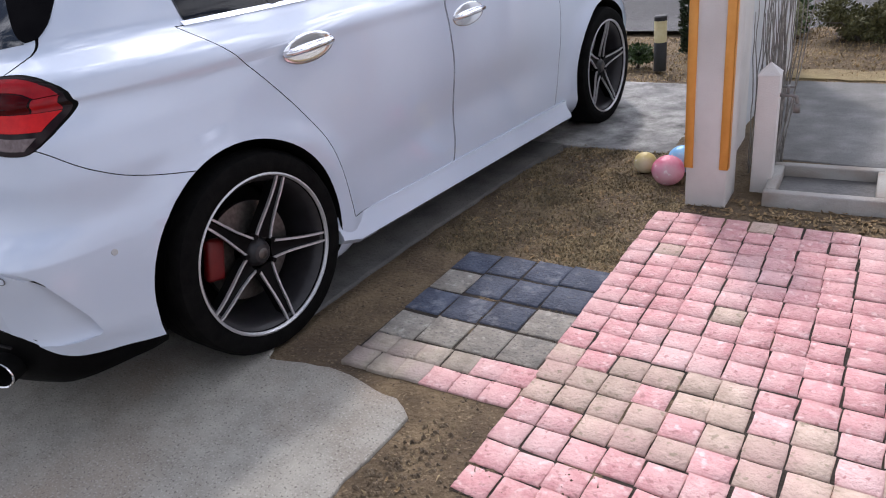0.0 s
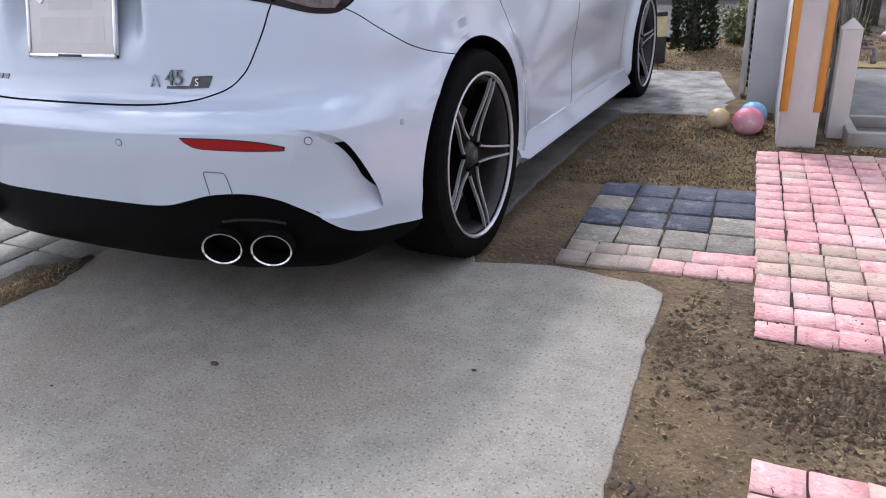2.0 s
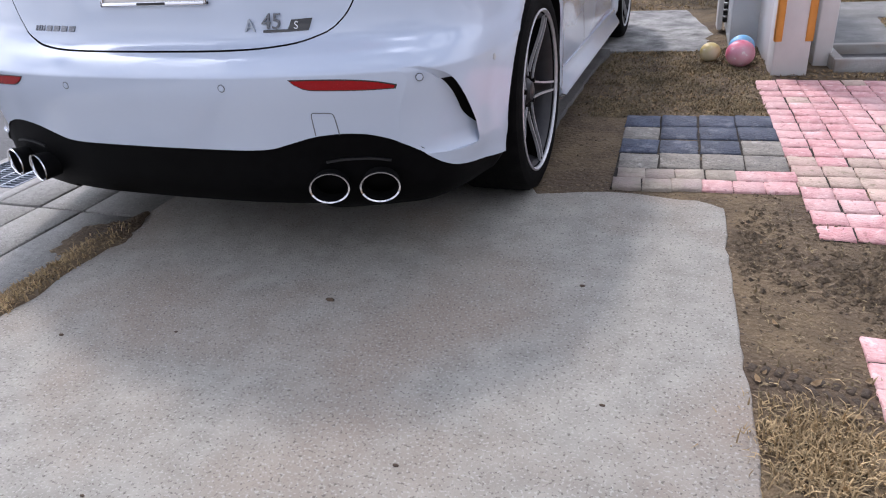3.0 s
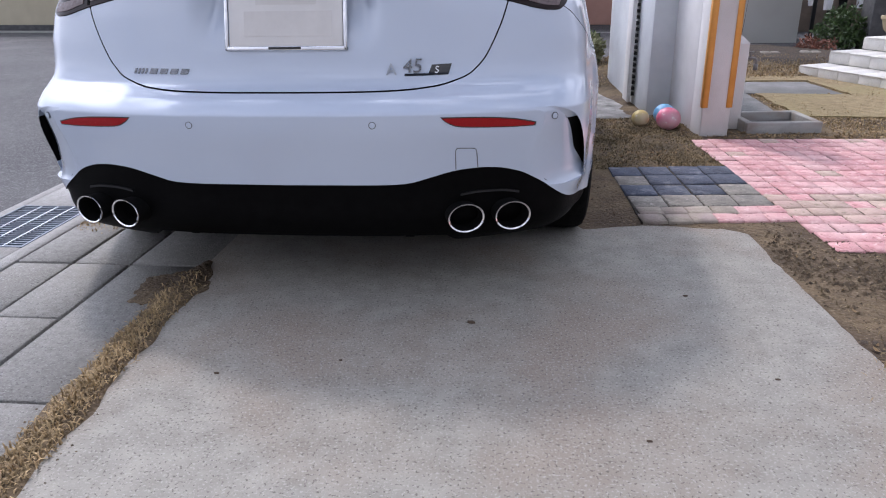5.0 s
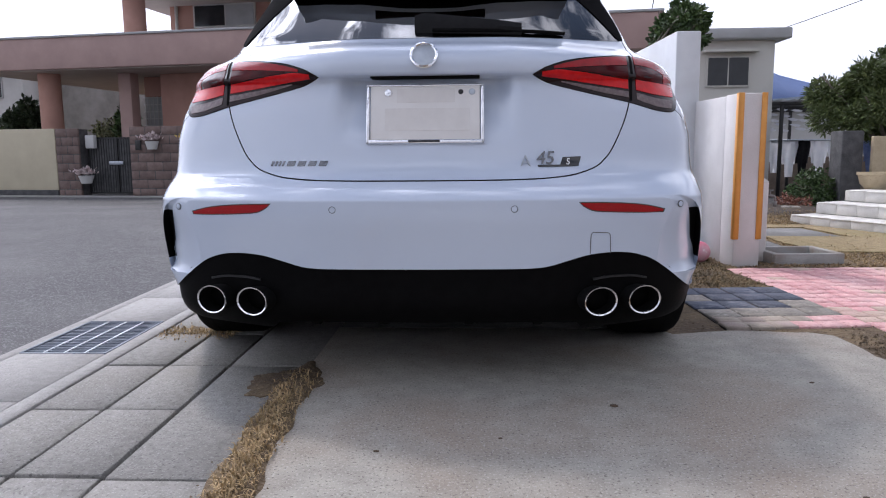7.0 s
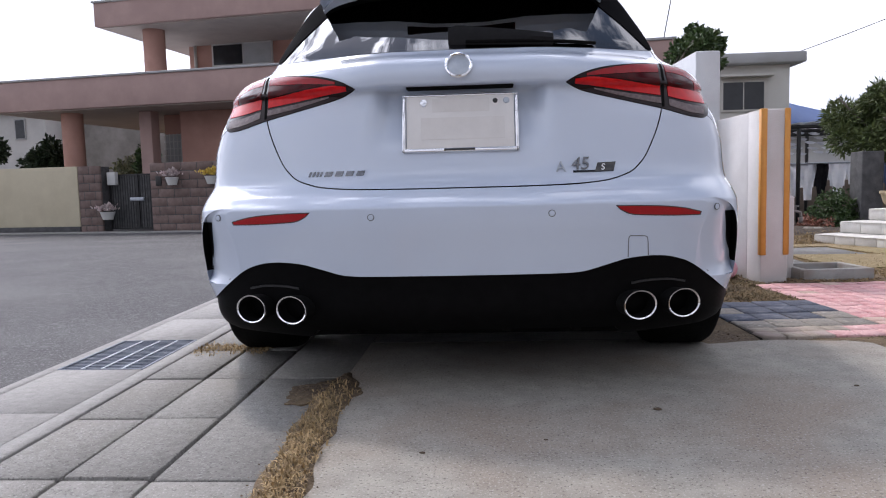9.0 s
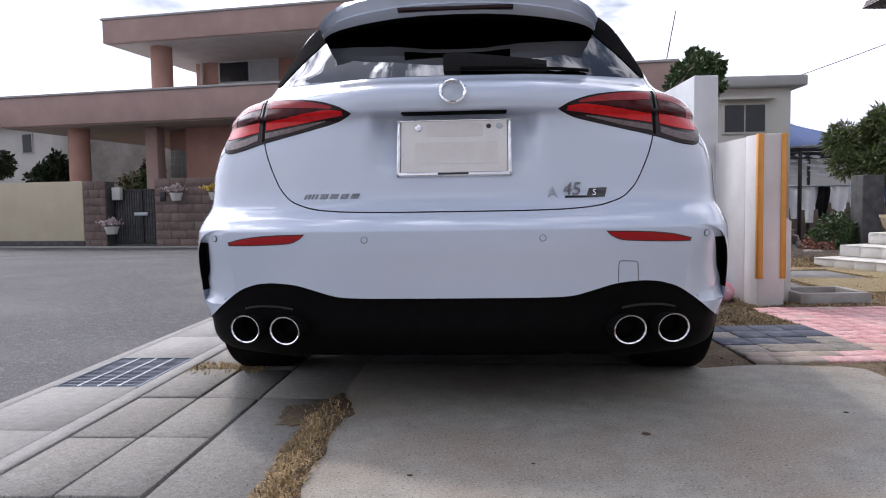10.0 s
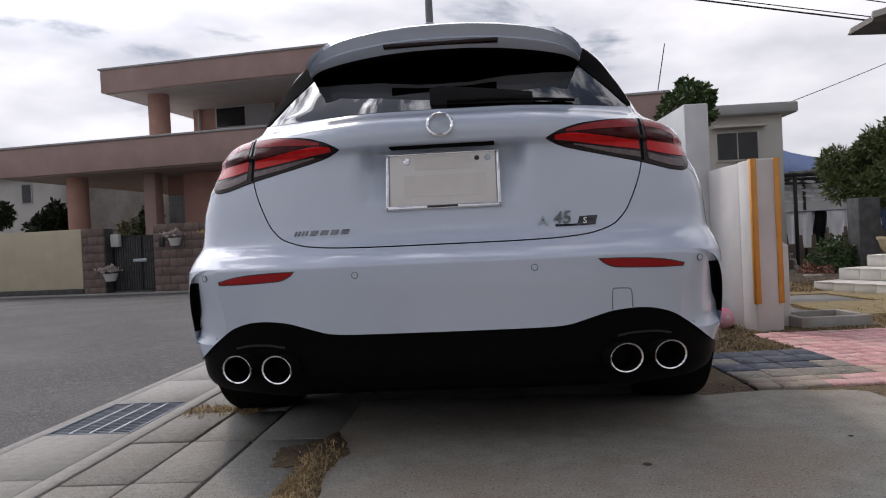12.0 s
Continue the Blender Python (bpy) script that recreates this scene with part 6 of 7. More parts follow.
def leaves(n, place, size, seed, long=1.8):
    """Small folded leaves; place(r) gives a spot and the way it faces."""
    r = random.Random(seed)
    verts, faces = [], []
    for _ in range(n):
        p, out = place(r)
        d = (Vector(out) + Vector((r.gauss(0, 0.6), r.gauss(0, 0.6), r.gauss(0, 0.5)))).normalized()
        side = d.cross(Vector((r.gauss(0, 1), r.gauss(0, 1), r.gauss(0, 1)))).normalized()
        up = side.cross(d).normalized()
        s = size * r.uniform(0.6, 1.3)
        p = Vector(p)
        i = len(verts)
        verts += [tuple(p), tuple(p + d * s * long * 0.5 + side * s * 0.5 + up * s * 0.15), tuple(p + d * s * long), tuple(p + d * s * long * 0.5 - side * s * 0.5 + up * s * 0.15)]
        faces += [(i, i + 1, i + 2), (i, i + 2, i + 3)]
    return verts, faces


def leaf_mesh(name, n, place, size, seed, material, long=1.8):
    me = bpy.data.meshes.new(name)
    v, fcs = leaves(n, place, size, seed, long)
    me.from_pydata(v, [], fcs)
    me.materials.append(material)
    return me


def clumps(centre, radii, count, seed):
    """Uneven clumps that make up a crown."""
    r = random.Random(seed)
    out = []
    for _ in range(count):
        while True:
            q = Vector((r.uniform(-1, 1), r.uniform(-1, 1), r.uniform(-1, 1)))
            if 0.25 < q.length < 1.0:
                break
        out.append((Vector((centre[0] + q.x * radii[0] * 0.8, centre[1] + q.y * radii[1] * 0.8, centre[2] + q.z * radii[2] * 0.8)), r.uniform(0.22, 0.42)))
    return out


def crown_place(centre, radii, count, seed):
    cl = clumps(centre, radii, count, seed)
    mean = min(radii)

    def place(r):
        c, k = r.choice(cl)
        q = Vector((r.gauss(0, 1), r.gauss(0, 1), r.gauss(0, 1))).normalized() * (r.random() ** 0.4)
        return c + q * k * mean, q
    return place


def tree(base, trunk_h, trunk_r, centre, radii, n, size, seed, material, label, name="tree", long=1.8, lumps=34):
    ob = tagged(new(name), label, name.replace("_", " "))
    ob.location = base
    c = Vector(centre)
    bm = tube([(0, 0, -0.05), (0.02, 0.01, trunk_h * 0.5), (0, 0.02, trunk_h)], trunk_r, 10, taper=0.6)
    r = random.Random(seed)
    for k in range(6):
        a = k * 1.05 + r.uniform(-0.3, 0.3)
        tip = c + Vector((math.cos(a) * radii[0] * 0.7, math.sin(a) * radii[1] * 0.7, r.uniform(-0.2, 0.6) * radii[2]))
        z0 = trunk_h * r.uniform(0.7, 1.0)
        bm = tube([(0, 0.01, z0), tuple(Vector((0, 0, z0)).lerp(tip, 0.5) + Vector((0, 0, 0.04))), tuple(tip)], trunk_r * 0.4, 6, bm=bm, taper=0.3)
    part("trunk", bm, BARK, ob)
    me = leaf_mesh("crown", n, crown_place(centre, radii, lumps, seed), size, seed, material, long)
    cr = new("crown", me)
    cr.parent = ob
    return ob


tree((2.56, 6.75, -0.10), 1.75, 0.05, (0.0, 0, 2.24), (0.34, 0.34, 0.33), 9000, 0.034, 3, LEAF, "leafy evergreen tree showing over the wall")
tree((5.60, 7.7, -0.12), 1.0, 0.09, (-0.15, 0, 1.46), (1.12, 0.7, 0.58), 42000, 0.020, 5, LEAF_PINE, "cloud-pruned dark green pine beside the steps", long=4.5, lumps=46)
tree((5.78, 7.9, -0.12), 1.75, 0.06, (0.05, 0, 1.95), (0.36, 0.3, 0.26), 5000, 0.020, 8, LEAF_PINE, "thin conifer top behind the pine", long=4.5)
tree((4.55, 7.3, -0.10), 0.12, 0.03, (0.0, 0, 0.30), (0.42, 0.35, 0.26), 3000, 0.028, 12, LEAF, "low green garden bush", "bush")
tree((4.05, 6.9, -0.08), 0.05, 0.02, (0.0, 0, 0.12), (0.30, 0.25, 0.12), 1200, 0.022, 13, LEAF_RED, "low reddish flowering plant by the steps", "plant")
tree((1.93, 5.55, -0.02), 0.10, 0.03, (0.0, 0, 0.22), (0.36, 0.32, 0.19), 6000, 0.016, 14, LEAF_OLIVE, "clipped olive-green shrub on the dry verge", "shrub")
tree((0.52, 4.95, -0.02), 0.04, 0.015, (0.0, 0, 0.07), (0.20, 0.14, 0.07), 1500, 0.018, 15, LEAF, "low green plant at the foot of the bollard", "plant")
tree((1.30, 5.75, -0.04), 0.10, 0.015, (0.0, 0, 0.20), (0.28, 0.22, 0.17), 1800, 0.030, 16, LEAF_PALE, "pale dry garden plant on the verge", "plant")
tree((1.38, 6.0, -0.06), 0.10, 0.015, (0.0, 0, 0.22), (0.22, 0.2, 0.15), 1200, 0.030, 18, LEAF, "green leafy plant on the verge", "plant")
for x, y in ((2.03, 6.50), (2.23, 6.72), (2.31, 6.60)):
    t_ob = tree((x, y, -0.06), 1.8, 0.060, (2.52 - x, 0, 2.15), (0.26, 0.26, 0.22), 1500, 0.03, int(x * 100), LEAF, "grey-barked garden tree with a bare trunk")

column_tree = tagged(new("columnar_conifer"), "dense dark green columnar conifer on the verge", "tree")
column_tree.location = (0.93, 5.28, -0.03)
part("trunk", tube([(0, 0, -0.05), (0, 0, 0.9), (0, 0, 1.7)], 0.06, 8, taper=0.4), BARK, column_tree)


def column_place(r):
    h = r.uniform(0.03, 1.9)
    a = r.uniform(0, 2 * math.pi)
    rad = 0.175 * (1 - 0.35 * h / 1.9) * (0.75 + 0.25 * r.random()) * (1 + 0.10 * math.sin(a * 3 + h * 7))
    return (rad * math.cos(a), rad * math.sin(a), h), (math.cos(a), math.sin(a), 0.9)


cr = new("crown", leaf_mesh("crown", 9000, column_place, 0.022, 20, LEAF_DARK))
cr.parent = column_tree

bollard = tagged(new("bollard"), "short round bollard, black below and pale yellow above", "bollard")
bollard.location = (0.745, 4.84, -0.04)
part("lower_sleeve", lathe([(0.047, 0.0), (0.047, 0.205), (0.044, 0.21)], 24), TRIM_BLACK, bollard)
YELLOW = surf("faded_yellow_paint", (0.56, 0.47, 0.24), (0.66, 0.58, 0.34), 14, 0.6, bump=0.1)
part("upper_sleeve", lathe([(0.0455, 0.21), (0.0455, 0.36), (0.044, 0.365)], 24), YELLOW, bollard, "pale yellow upper band")
part("cap", lathe([(0.047, 0.365), (0.047, 0.392), (0.040, 0.400), (0.0, 0.403)], 24), TRIM_BLACK, bollard)

TWIG = surf("dead_stem", (0.16, 0.15, 0.135), (0.38, 0.36, 0.335), 30, 0.85, bump=0.3)
vine = tagged(new("dead_vine"), "bundle of grey leafless vine stems beside the tap", "vine")
vine.location = (1.965, 2.86, -0.03)
r = random.Random(31)
for k in range(42):
    x, y = r.uniform(-0.075, 0.045), r.uniform(-0.02, 0.14)
    dx, dy = r.uniform(-0.006, 0.006), r.uniform(-0.006, 0.006)
    pts = [(x, y, 0.0)]
    top = r.uniform(0.7, 1.03)
    for j in range(1, 13):
        dx, dy = dx * 0.6 + r.uniform(-0.0065, 0.0065), dy * 0.7 + r.uniform(-0.008, 0.008)
        x, y = x + dx, y + dy
        pts.append((x, y, top * j / 12))
    part("stem", tube(pts, 0.0036, 5, taper=0.5), TWIG, vine)
for x, y, rad, c1, c2, lab in ((2.16, 5.70, 0.055, (0.10, 0.32, 0.62), (0.25, 0.5, 0.75), "small blue ball among the garden plants"),
                               (2.47, 6.05, 0.085, (0.22, 0.52, 0.25), (0.72, 0.74, 0.68), "white and green ball under the trees"),
                               (2.38, 5.62, 0.055, (0.55, 0.24, 0.22), (0.62, 0.36, 0.32), "faded red ball among dry leaves")):
    ball(x, y, rad, c1, c2, lab, 0.02)

# dark soil; the shade of the trees is mixed into its brown
SOIL = surf("shade_darkened_soil", (0.022, 0.015, 0.011), (0.075, 0.052, 0.034), 14, 0.95, bump=1.0, bump_scale=60, speck=(0.14, 0.10, 0.065), speck_scale=30, speck_cut=0.60)
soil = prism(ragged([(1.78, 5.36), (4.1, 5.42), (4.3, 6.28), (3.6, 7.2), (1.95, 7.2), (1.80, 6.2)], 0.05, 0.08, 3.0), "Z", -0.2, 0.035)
thing("garden_bed", smooth(soil, 40), SOIL, "garden soil under the trees, their shade mixed into its dark brown", "soil", "structure")

# ---------------------------------------------------------------- garden steps, edging, pot
TILE = surf("pale_stone_tile", (0.60, 0.58, 0.54), (0.70, 0.68, 0.64), 9, 0.7, bump=0.3, bump_scale=120, speck=(0.48, 0.46, 0.43), speck_scale=110, vary=0.06)
steps = tagged(new("garden_steps"), "three pale tiled garden steps", "steps")
steps.matrix_world = pose(3.19, 4.92, -0.03, 0, 0, math.degrees(math.atan2(-0.918, 0.395)))
for k, (zt, y0) in enumerate(((0.115, 0.0), (0.225, 0.30), (0.335, 0.62))):
    x_in = 0.0 if k == 0 else (0.02 if k == 1 else 0.06)
    part("step", box(x_in, y0 + 0.012, -0.05, 2.4, 1.6, zt - 0.012), GREY_PLASTER, steps)
    for i in range(11):
        a = x_in + 0.215 * i
        part("tile", box(a + 0.0015, y0, zt - 0.105, a + 0.2135, y0 + 0.012, zt - 0.012, 0.002, 1), TILE, steps)
        part("tile", box(a + 0.0015, y0 - 0.006, zt - 0.012, a + 0.2135, y0 + 0.32, zt, 0.002, 1), TILE, steps)
    for i in range(4):
        part("tile", box(x_in - 0.012, y0 + 0.002 + 0.3 * i, zt - 0.105, x_in, y0 + 0.298 + 0.3 * i, zt - 0.012, 0.002, 1), TILE, steps)
CLAY = surf("buff_clay", (0.42, 0.34, 0.22), (0.52, 0.43, 0.29), 12, 0.75, bump=0.2, speck=(0.36, 0.28, 0.18), speck_scale=60)
pot = thing("planter_bowl", lathe([(0.0, 0.0), (0.10, 0.0), (0.145, 0.05), (0.165, 0.13), (0.178, 0.14), (0.178, 0.165), (0.160, 0.165), (0.15, 0.13), (0.0, 0.12)], 40), CLAY,
            "buff clay planter bowl on the garden steps", "planter")
pot.location = (4.16, 5.28, 0.305)
thing("stone_pillar", box(4.66, 7.0, -0.12, 4.92, 7.3, 0.92, 0.012), STONE_DARK, "dark stone pillar behind the steps", "pillar")
thing("panel", box(4.98, 6.9, -0.12, 5.6, 6.96, 0.85, 0.01), CLAY, "tan upright garden panel by the steps", "panel")
edging = tagged(new("stone_edging"), "row of grey stones edging the garden", "edging")
r = random.Random(41)
for k in range(22):
    a = 2.45 + 0.105 * k
    h = 0.12 + r.uniform(-0.02, 0.02)
    part("stone", box(a, 6.30 + r.uniform(-0.02, 0.02), -0.14, a + 0.095, 6.42, h - 0.08, 0.018, 2), GREYSTONE, edging)

# ---------------------------------------------------------------- shed, laundry, pergola, far houses
SHED = surf("shed_render", (0.58, 0.57, 0.53), (0.68, 0.67, 0.63), 3, 0.85, bump=0.2, bump_scale=90, big=(0.50, 0.48, 0.44), big_scale=1.5)
DARK_PANE = surf("dark_pane", (0.015, 0.018, 0.022), (0.03, 0.034, 0.04), 3, 0.12)
shed = tagged(new("shed"), "small pale rendered shed with a flat roof", "shed")
shed.matrix_world = pose(3.30, 9.0, -0.18, 0, 0, 0)
part("wall", box(0, 0, 0, 1.30, 1.6, 2.48, 0.01), SHED, shed)
part("roof", box(-0.12, -0.16, 2.48, 1.48, 1.75, 2.64, 0.025), GREY_PLASTER, shed, "weathered flat roof slab")
win = part("window", box(0.30, -0.03, 1.80, 0.94, 0.01, 2.26, 0.004), SHED, shed)
part("pane", box(0.325, -0.034, 1.83, 0.612, -0.02, 2.23), DARK_PANE, win)
part("pane", box(0.630, -0.034, 1.83, 0.915, -0.02, 2.23), DARK_PANE, win)
part("hood", box(0.24, -0.16, 2.30, 1.02, 0.0, 2.335, 0.005), SHED, shed)

def sheer(name, c1, c2, scale):
    """Thin woven stuff that lets part of the light through."""
    m = surf(name, c1, c2, scale, 0.9)
    N, L = m.node_tree.nodes, m.node_tree.links
    b = N["Principled BSDF"]
    thin = N.new("ShaderNodeBsdfTranslucent")
    both = N.new("ShaderNodeMixShader")
    both.inputs["Fac"].default_value = 0.5
    L.new(b.inputs["Base Color"].links[0].from_socket, thin.inputs["Color"])
    L.new(b.outputs["BSDF"], both.inputs[1])
    L.new(thin.outputs["BSDF"], both.inputs[2])
    L.new(both.outputs["Shader"], N["Material Output"].inputs["Surface"])
    return m


NET = sheer("pale_net", (0.72, 0.75, 0.80), (0.84, 0.85, 0.88), 9)
pergola = tagged(new("laundry_pergola"), "dark metal pergola over the laundry yard", "pergola")
pergola.matrix_world = pose(4.72, 9.6, -0.20, 0, 0, -3)
for x in (0.28, 1.22, 2.4, 3.6):
    part("post", box(x - 0.025, 0, 0, x + 0.025, 0.05, 1.6, 0.005, 1), TRIM_BLACK, pergola)
    part("post", box(x - 0.025, 2.2, 0, x + 0.025, 2.25, 1.6, 0.005, 1), TRIM_BLACK, pergola)
for y in (0.0, 1.1, 2.2):
    part("beam", box(0.0, y, 1.58, 4.2, y + 0.05, 1.64, 0.005, 1), TRIM_BLACK, pergola)
for k in range(20):
    part("slat", box(0.02 + 0.2 * k, -0.1, 1.65, 0.09 + 0.2 * k, 2.35, 1.67), GREY_PLASTER if k % 3 else TRIM_BLACK, pergola)
for r in range(5):
    for k in range(9):
        a = 0.03 + 0.235 * k + 0.115 * (r % 2) + 0.03 * math.sin(3.1 * k + r)
        z = 1.53 - 0.075 * r + 0.012 * math.sin(2.3 * k + 1.7 * r)
        part("net_fold", prism([(a, z), (a + 0.05, z + 0.016), (a + 0.12, z + 0.010), (a + 0.19, z - 0.012), (a + 0.15, z - 0.036), (a + 0.07, z - 0.030)], "Y", 0.25 + 0.12 * r, 0.256 + 0.12 * r), NET, pergola)
thing("yard_wall", box(4.3, 12.0, -0.25, 11, 12.2, 0.55, 0.01), surf("brown_block", (0.16, 0.125, 0.10), (0.24, 0.19, 0.15), 7, 0.9, bump=0.4), "low brown block wall behind the laundry", "wall")
thing("laundry_pole", tube([(5.0, 10.5, 0.85), (7.6, 10.45, 0.85)], 0.014, 8), STEEL, "metal laundry pole under the pergola", "pole")
for x in (5.02, 7.5):
    thing("pole_stand", tube([(x, 10.5, -0.22), (x, 10.5, 0.88)], 0.018, 8), STEEL, "upright stand of the laundry pole", "pole")
CLOTHS = [sheer("white_cloth", (0.76, 0.78, 0.82), (0.85, 0.86, 0.88), 12), surf("black_cloth", (0.012, 0.012, 0.016), (0.03, 0.03, 0.035), 12, 0.95),
          surf("blue_cloth", (0.12, 0.16, 0.28), (0.2, 0.25, 0.38), 12, 0.9)]


def garment(x, w, h, mt, label, seed):
    bm = bmesh.new()
    rr = random.Random(seed)
    ph = rr.uniform(0, 6)
    cols_ = []
    for i in range(15):
        t = i / 14
        xx = (t - 0.5) * w
        lowest = -h * (1 - 0.35 * step(abs(t - 0.5), 0.30, 0.34))
        cols_.append([bm.verts.new((xx * (0.75 + 0.25 * math.sin(math.pi * min(1, u + 0.3))), 0.02 * math.sin(t * 11 + ph + u * 2) * (0.3 + u), lowest * u)) for u in (0, 0.2, 0.5, 0.8, 1.0)])
    for a, b in zip(cols_, cols_[1:]):
        for k in range(4):
            bm.faces.new((a[k], a[k + 1], b[k + 1], b[k]))
    bmesh.ops.solidify(bm, geom=bm.faces[:], thickness=0.006)
    ob = thing("garment", smooth(bm, 60), mt, label, "laundry", group="laundry on the pole")
    ob.location = (x, 10.48, 0.845)
    return ob


for k, (x, w, h, c) in enumerate(((5.28, 0.26, 0.55, 0), (5.52, 0.30, 0.62, 0), (5.74, 0.26, 0.60, 1), (6.02, 0.34, 0.60, 0), (6.30, 0.28, 0.56, 0), (6.58, 0.26, 0.58, 1), (6.9, 0.34, 0.56, 2))):
    garment(x, w, h, CLOTHS[c], ("white", "black", "blue")[c] + " garment hung to dry on the pole", k)

FAR_ROOF = surf("blue_grey_roof", (0.30, 0.36, 0.44), (0.40, 0.46, 0.54), 2, 0.6)
FAR_WALL = surf("far_wall", (0.50, 0.50, 0.49), (0.60, 0.60, 0.58), 1.5, 0.85)


def simple_house(x, y, z, w, d, h, roof_h, label, turn=0.0, roof_mat=None, windows=()):
    ob = tagged(new("house"), label, "house")
    ob.matrix_world = pose(x, y, z, 0, 0, turn)
    part("wall", box(0, 0, 0, w, d, h, 0.02), FAR_WALL, ob)
    rf = prism([(-0.4, h), (w + 0.4, h), (w + 0.4, h + 0.12), (w / 2, h + roof_h), (-0.4, h + 0.12)], "Y", -0.4, d + 0.4)
    part("roof", rf, roof_mat or FAR_ROOF, ob)
    for wx, wz, ww, wh_ in windows:
        wn_ = part("window", box(wx - 0.05, -0.05, wz - 0.05, wx + ww + 0.05, 0.01, wz + wh_ + 0.05), GREY_PLASTER, ob)
        part("pane", box(wx, -0.06, wz, wx + ww, -0.02, wz + wh_), DARK_PANE, wn_)
    return ob


simple_house(5.9, 15.5, -0.3, 9, 6, 1.9, 0.5, "low far house with a pale blue-grey roof", -4)
simple_house(-24.6, 27.6, -0.3, 6.6, 6, 4.5, 1.1, "white two-storey house far beyond the carport", -8, STONE_DARK, ((5.2, 3.35, 0.42, 0.75), (2.4, 3.2, 0.9, 0.9)))
YARD = surf("yellow_beige_wall", (0.46, 0.40, 0.27), (0.54, 0.47, 0.33), 2, 0.85, bump=0.2)
block = tagged(new("roadside_building"), "beige building with a dark base across the crossing road", "building")
block.matrix_world = pose(0.9, 15.6, -0.3, 0, 0, -5)
part("wall", box(0, 0, 0.35, 4.3, 4, 2.2, 0.02), YARD, block)
part("base", box(-0.02, -0.03, 0, 4.32, 4, 0.35, 0.01), STONE_DARK, block)
part("roof", box(-0.2, -0.3, 2.2, 4.5, 4.2, 2.32, 0.02), GREY_PLASTER, block)

EAVE = surf("dark_brown_eave", (0.07, 0.055, 0.05), (0.12, 0.10, 0.09), 6, 0.7)
near_house = tagged(new("neighbour_house"), "house corner with a dark brown eave over the garden", "house")
near_house.matrix_world = pose(5.30, 7.55, 0, 0, 0, 0)
part("wall", box(2.2, 0.5, -0.15, 6.0, 1.5, 3.6, 0.02), FAR_WALL, near_house)
part("eave", prism([(0.0, 3.26), (0.05, 3.36), (6.5, 4.9), (6.5, 4.6), (0.6, 3.24)], "Y", 0.2, 0.85), EAVE, near_house)
part("fascia", prism([(-0.015, 3.30), (-0.005, 3.385), (1.2, 3.68), (1.2, 3.60)], "Y", 0.16, 0.196), FAR_WALL, near_house)

# the pink house across the road
PINK_WALL = surf("salmon_render", (0.42, 0.23, 0.185), (0.50, 0.29, 0.235), 2.5, 0.85, bump=0.25, bump_scale=60, big=(0.39, 0.22, 0.18), big_scale=0.7)
MAUVE = surf("mauve_fascia", (0.40, 0.275, 0.25), (0.47, 0.33, 0.30), 2.0, 0.85, bump=0.2, bump_scale=60, big=(0.37, 0.25, 0.23), big_scale=0.8)
SOFFIT = surf("pale_soffit", (0.42, 0.36, 0.33), (0.50, 0.44, 0.40), 2.0, 0.85)
BLOCK = surf("brown_garden_block", (0.15, 0.105, 0.095), (0.22, 0.16, 0.14), 9, 0.9, bump=0.6, bump_scale=60, vary=0.12)
CREAM = surf("cream_panel", (0.56, 0.50, 0.36), (0.63, 0.57, 0.42), 2, 0.8, bump=0.15, big=(0.52, 0.46, 0.33), big_scale=1.2)
HOUSE_AT = pose(-7.65, 14.0, -0.25, 0, 0, -8.57)
house = tagged(new("pink_house"), "two-storey salmon-pink house with flat overhanging roofs", "house")
house.matrix_world = HOUSE_AT
lower = part("carport_roof", box(-4.72, 0.6, 2.98, 11.6, 9.0, 3.70, 0.02), MAUVE, house, "broad mauve roof edge over the carport")
part("coping", box(-4.76, 0.56, 3.70, 11.64, 9.04, 3.75, 0.01), GREY_PLASTER, lower)
part("soffit", box(-4.62, 0.7, 2.955, 11.5, 8.9, 2.979), SOFFIT, lower)
part("ground_floor", box(-0.40, 2.0, 0, 11.0, 9.5, 2.954, 0.01), PINK_WALL, house)
part("entry_wall", box(-1.20, 2.6, 0, -0.402, 9.4, 2.95, 0.01), PINK_WALL, house)
part("entry_post", box(-1.24, 1.5, 0, -0.90, 1.84, 2.95, 0.01), MAUVE, house)
w1 = part("entry_window", box(-1.17, 2.54, 1.68, -0.43, 2.61, 2.42), GREY_PLASTER, house)
part("pane", box(-1.13, 2.52, 1.72, -0.47, 2.56, 2.38), GREY_PLASTER, w1)
for k in range(7):
    part("grille_bar", box(-1.15 + 0.115 * k, 2.44, 1.66, -1.132 + 0.115 * k, 2.46, 2.44), FAR_WALL, w1)
for k in range(5):
    part("grille_bar", box(-1.17, 2.42, 1.68 + 0.18 * k, -0.43, 2.44, 1.70 + 0.18 * k), FAR_WALL, w1)
# plain pink wall above the entry window
part("transom", box(-1.18, 2.5, 2.44, -0.42, 2.62, 2.94), PINK_WALL, house)
part("column", moved(lathe([(0.26, 0.0), (0.26, 2.954)], 32), Matrix.Translation((-3.05, 1.35, 0))), PINK_WALL, house)
part("upper_floor", box(-1.84, 5.0, 3.70, 6.3, 10.5, 5.66, 0.01), PINK_WALL, house)
upper = part("upper_roof", box(-2.72, 2.0, 5.24, 6.6, 11.0, 5.84, 0.02), MAUVE, house, "flat mauve upper roof edge")
part("soffit", box(-2.62, 2.1, 5.215, 6.5, 10.9, 5.239), SOFFIT, upper)
part("coping", box(-2.76, 1.96, 5.84, 6.64, 11.04, 5.89, 0.01), GREY_PLASTER, upper)
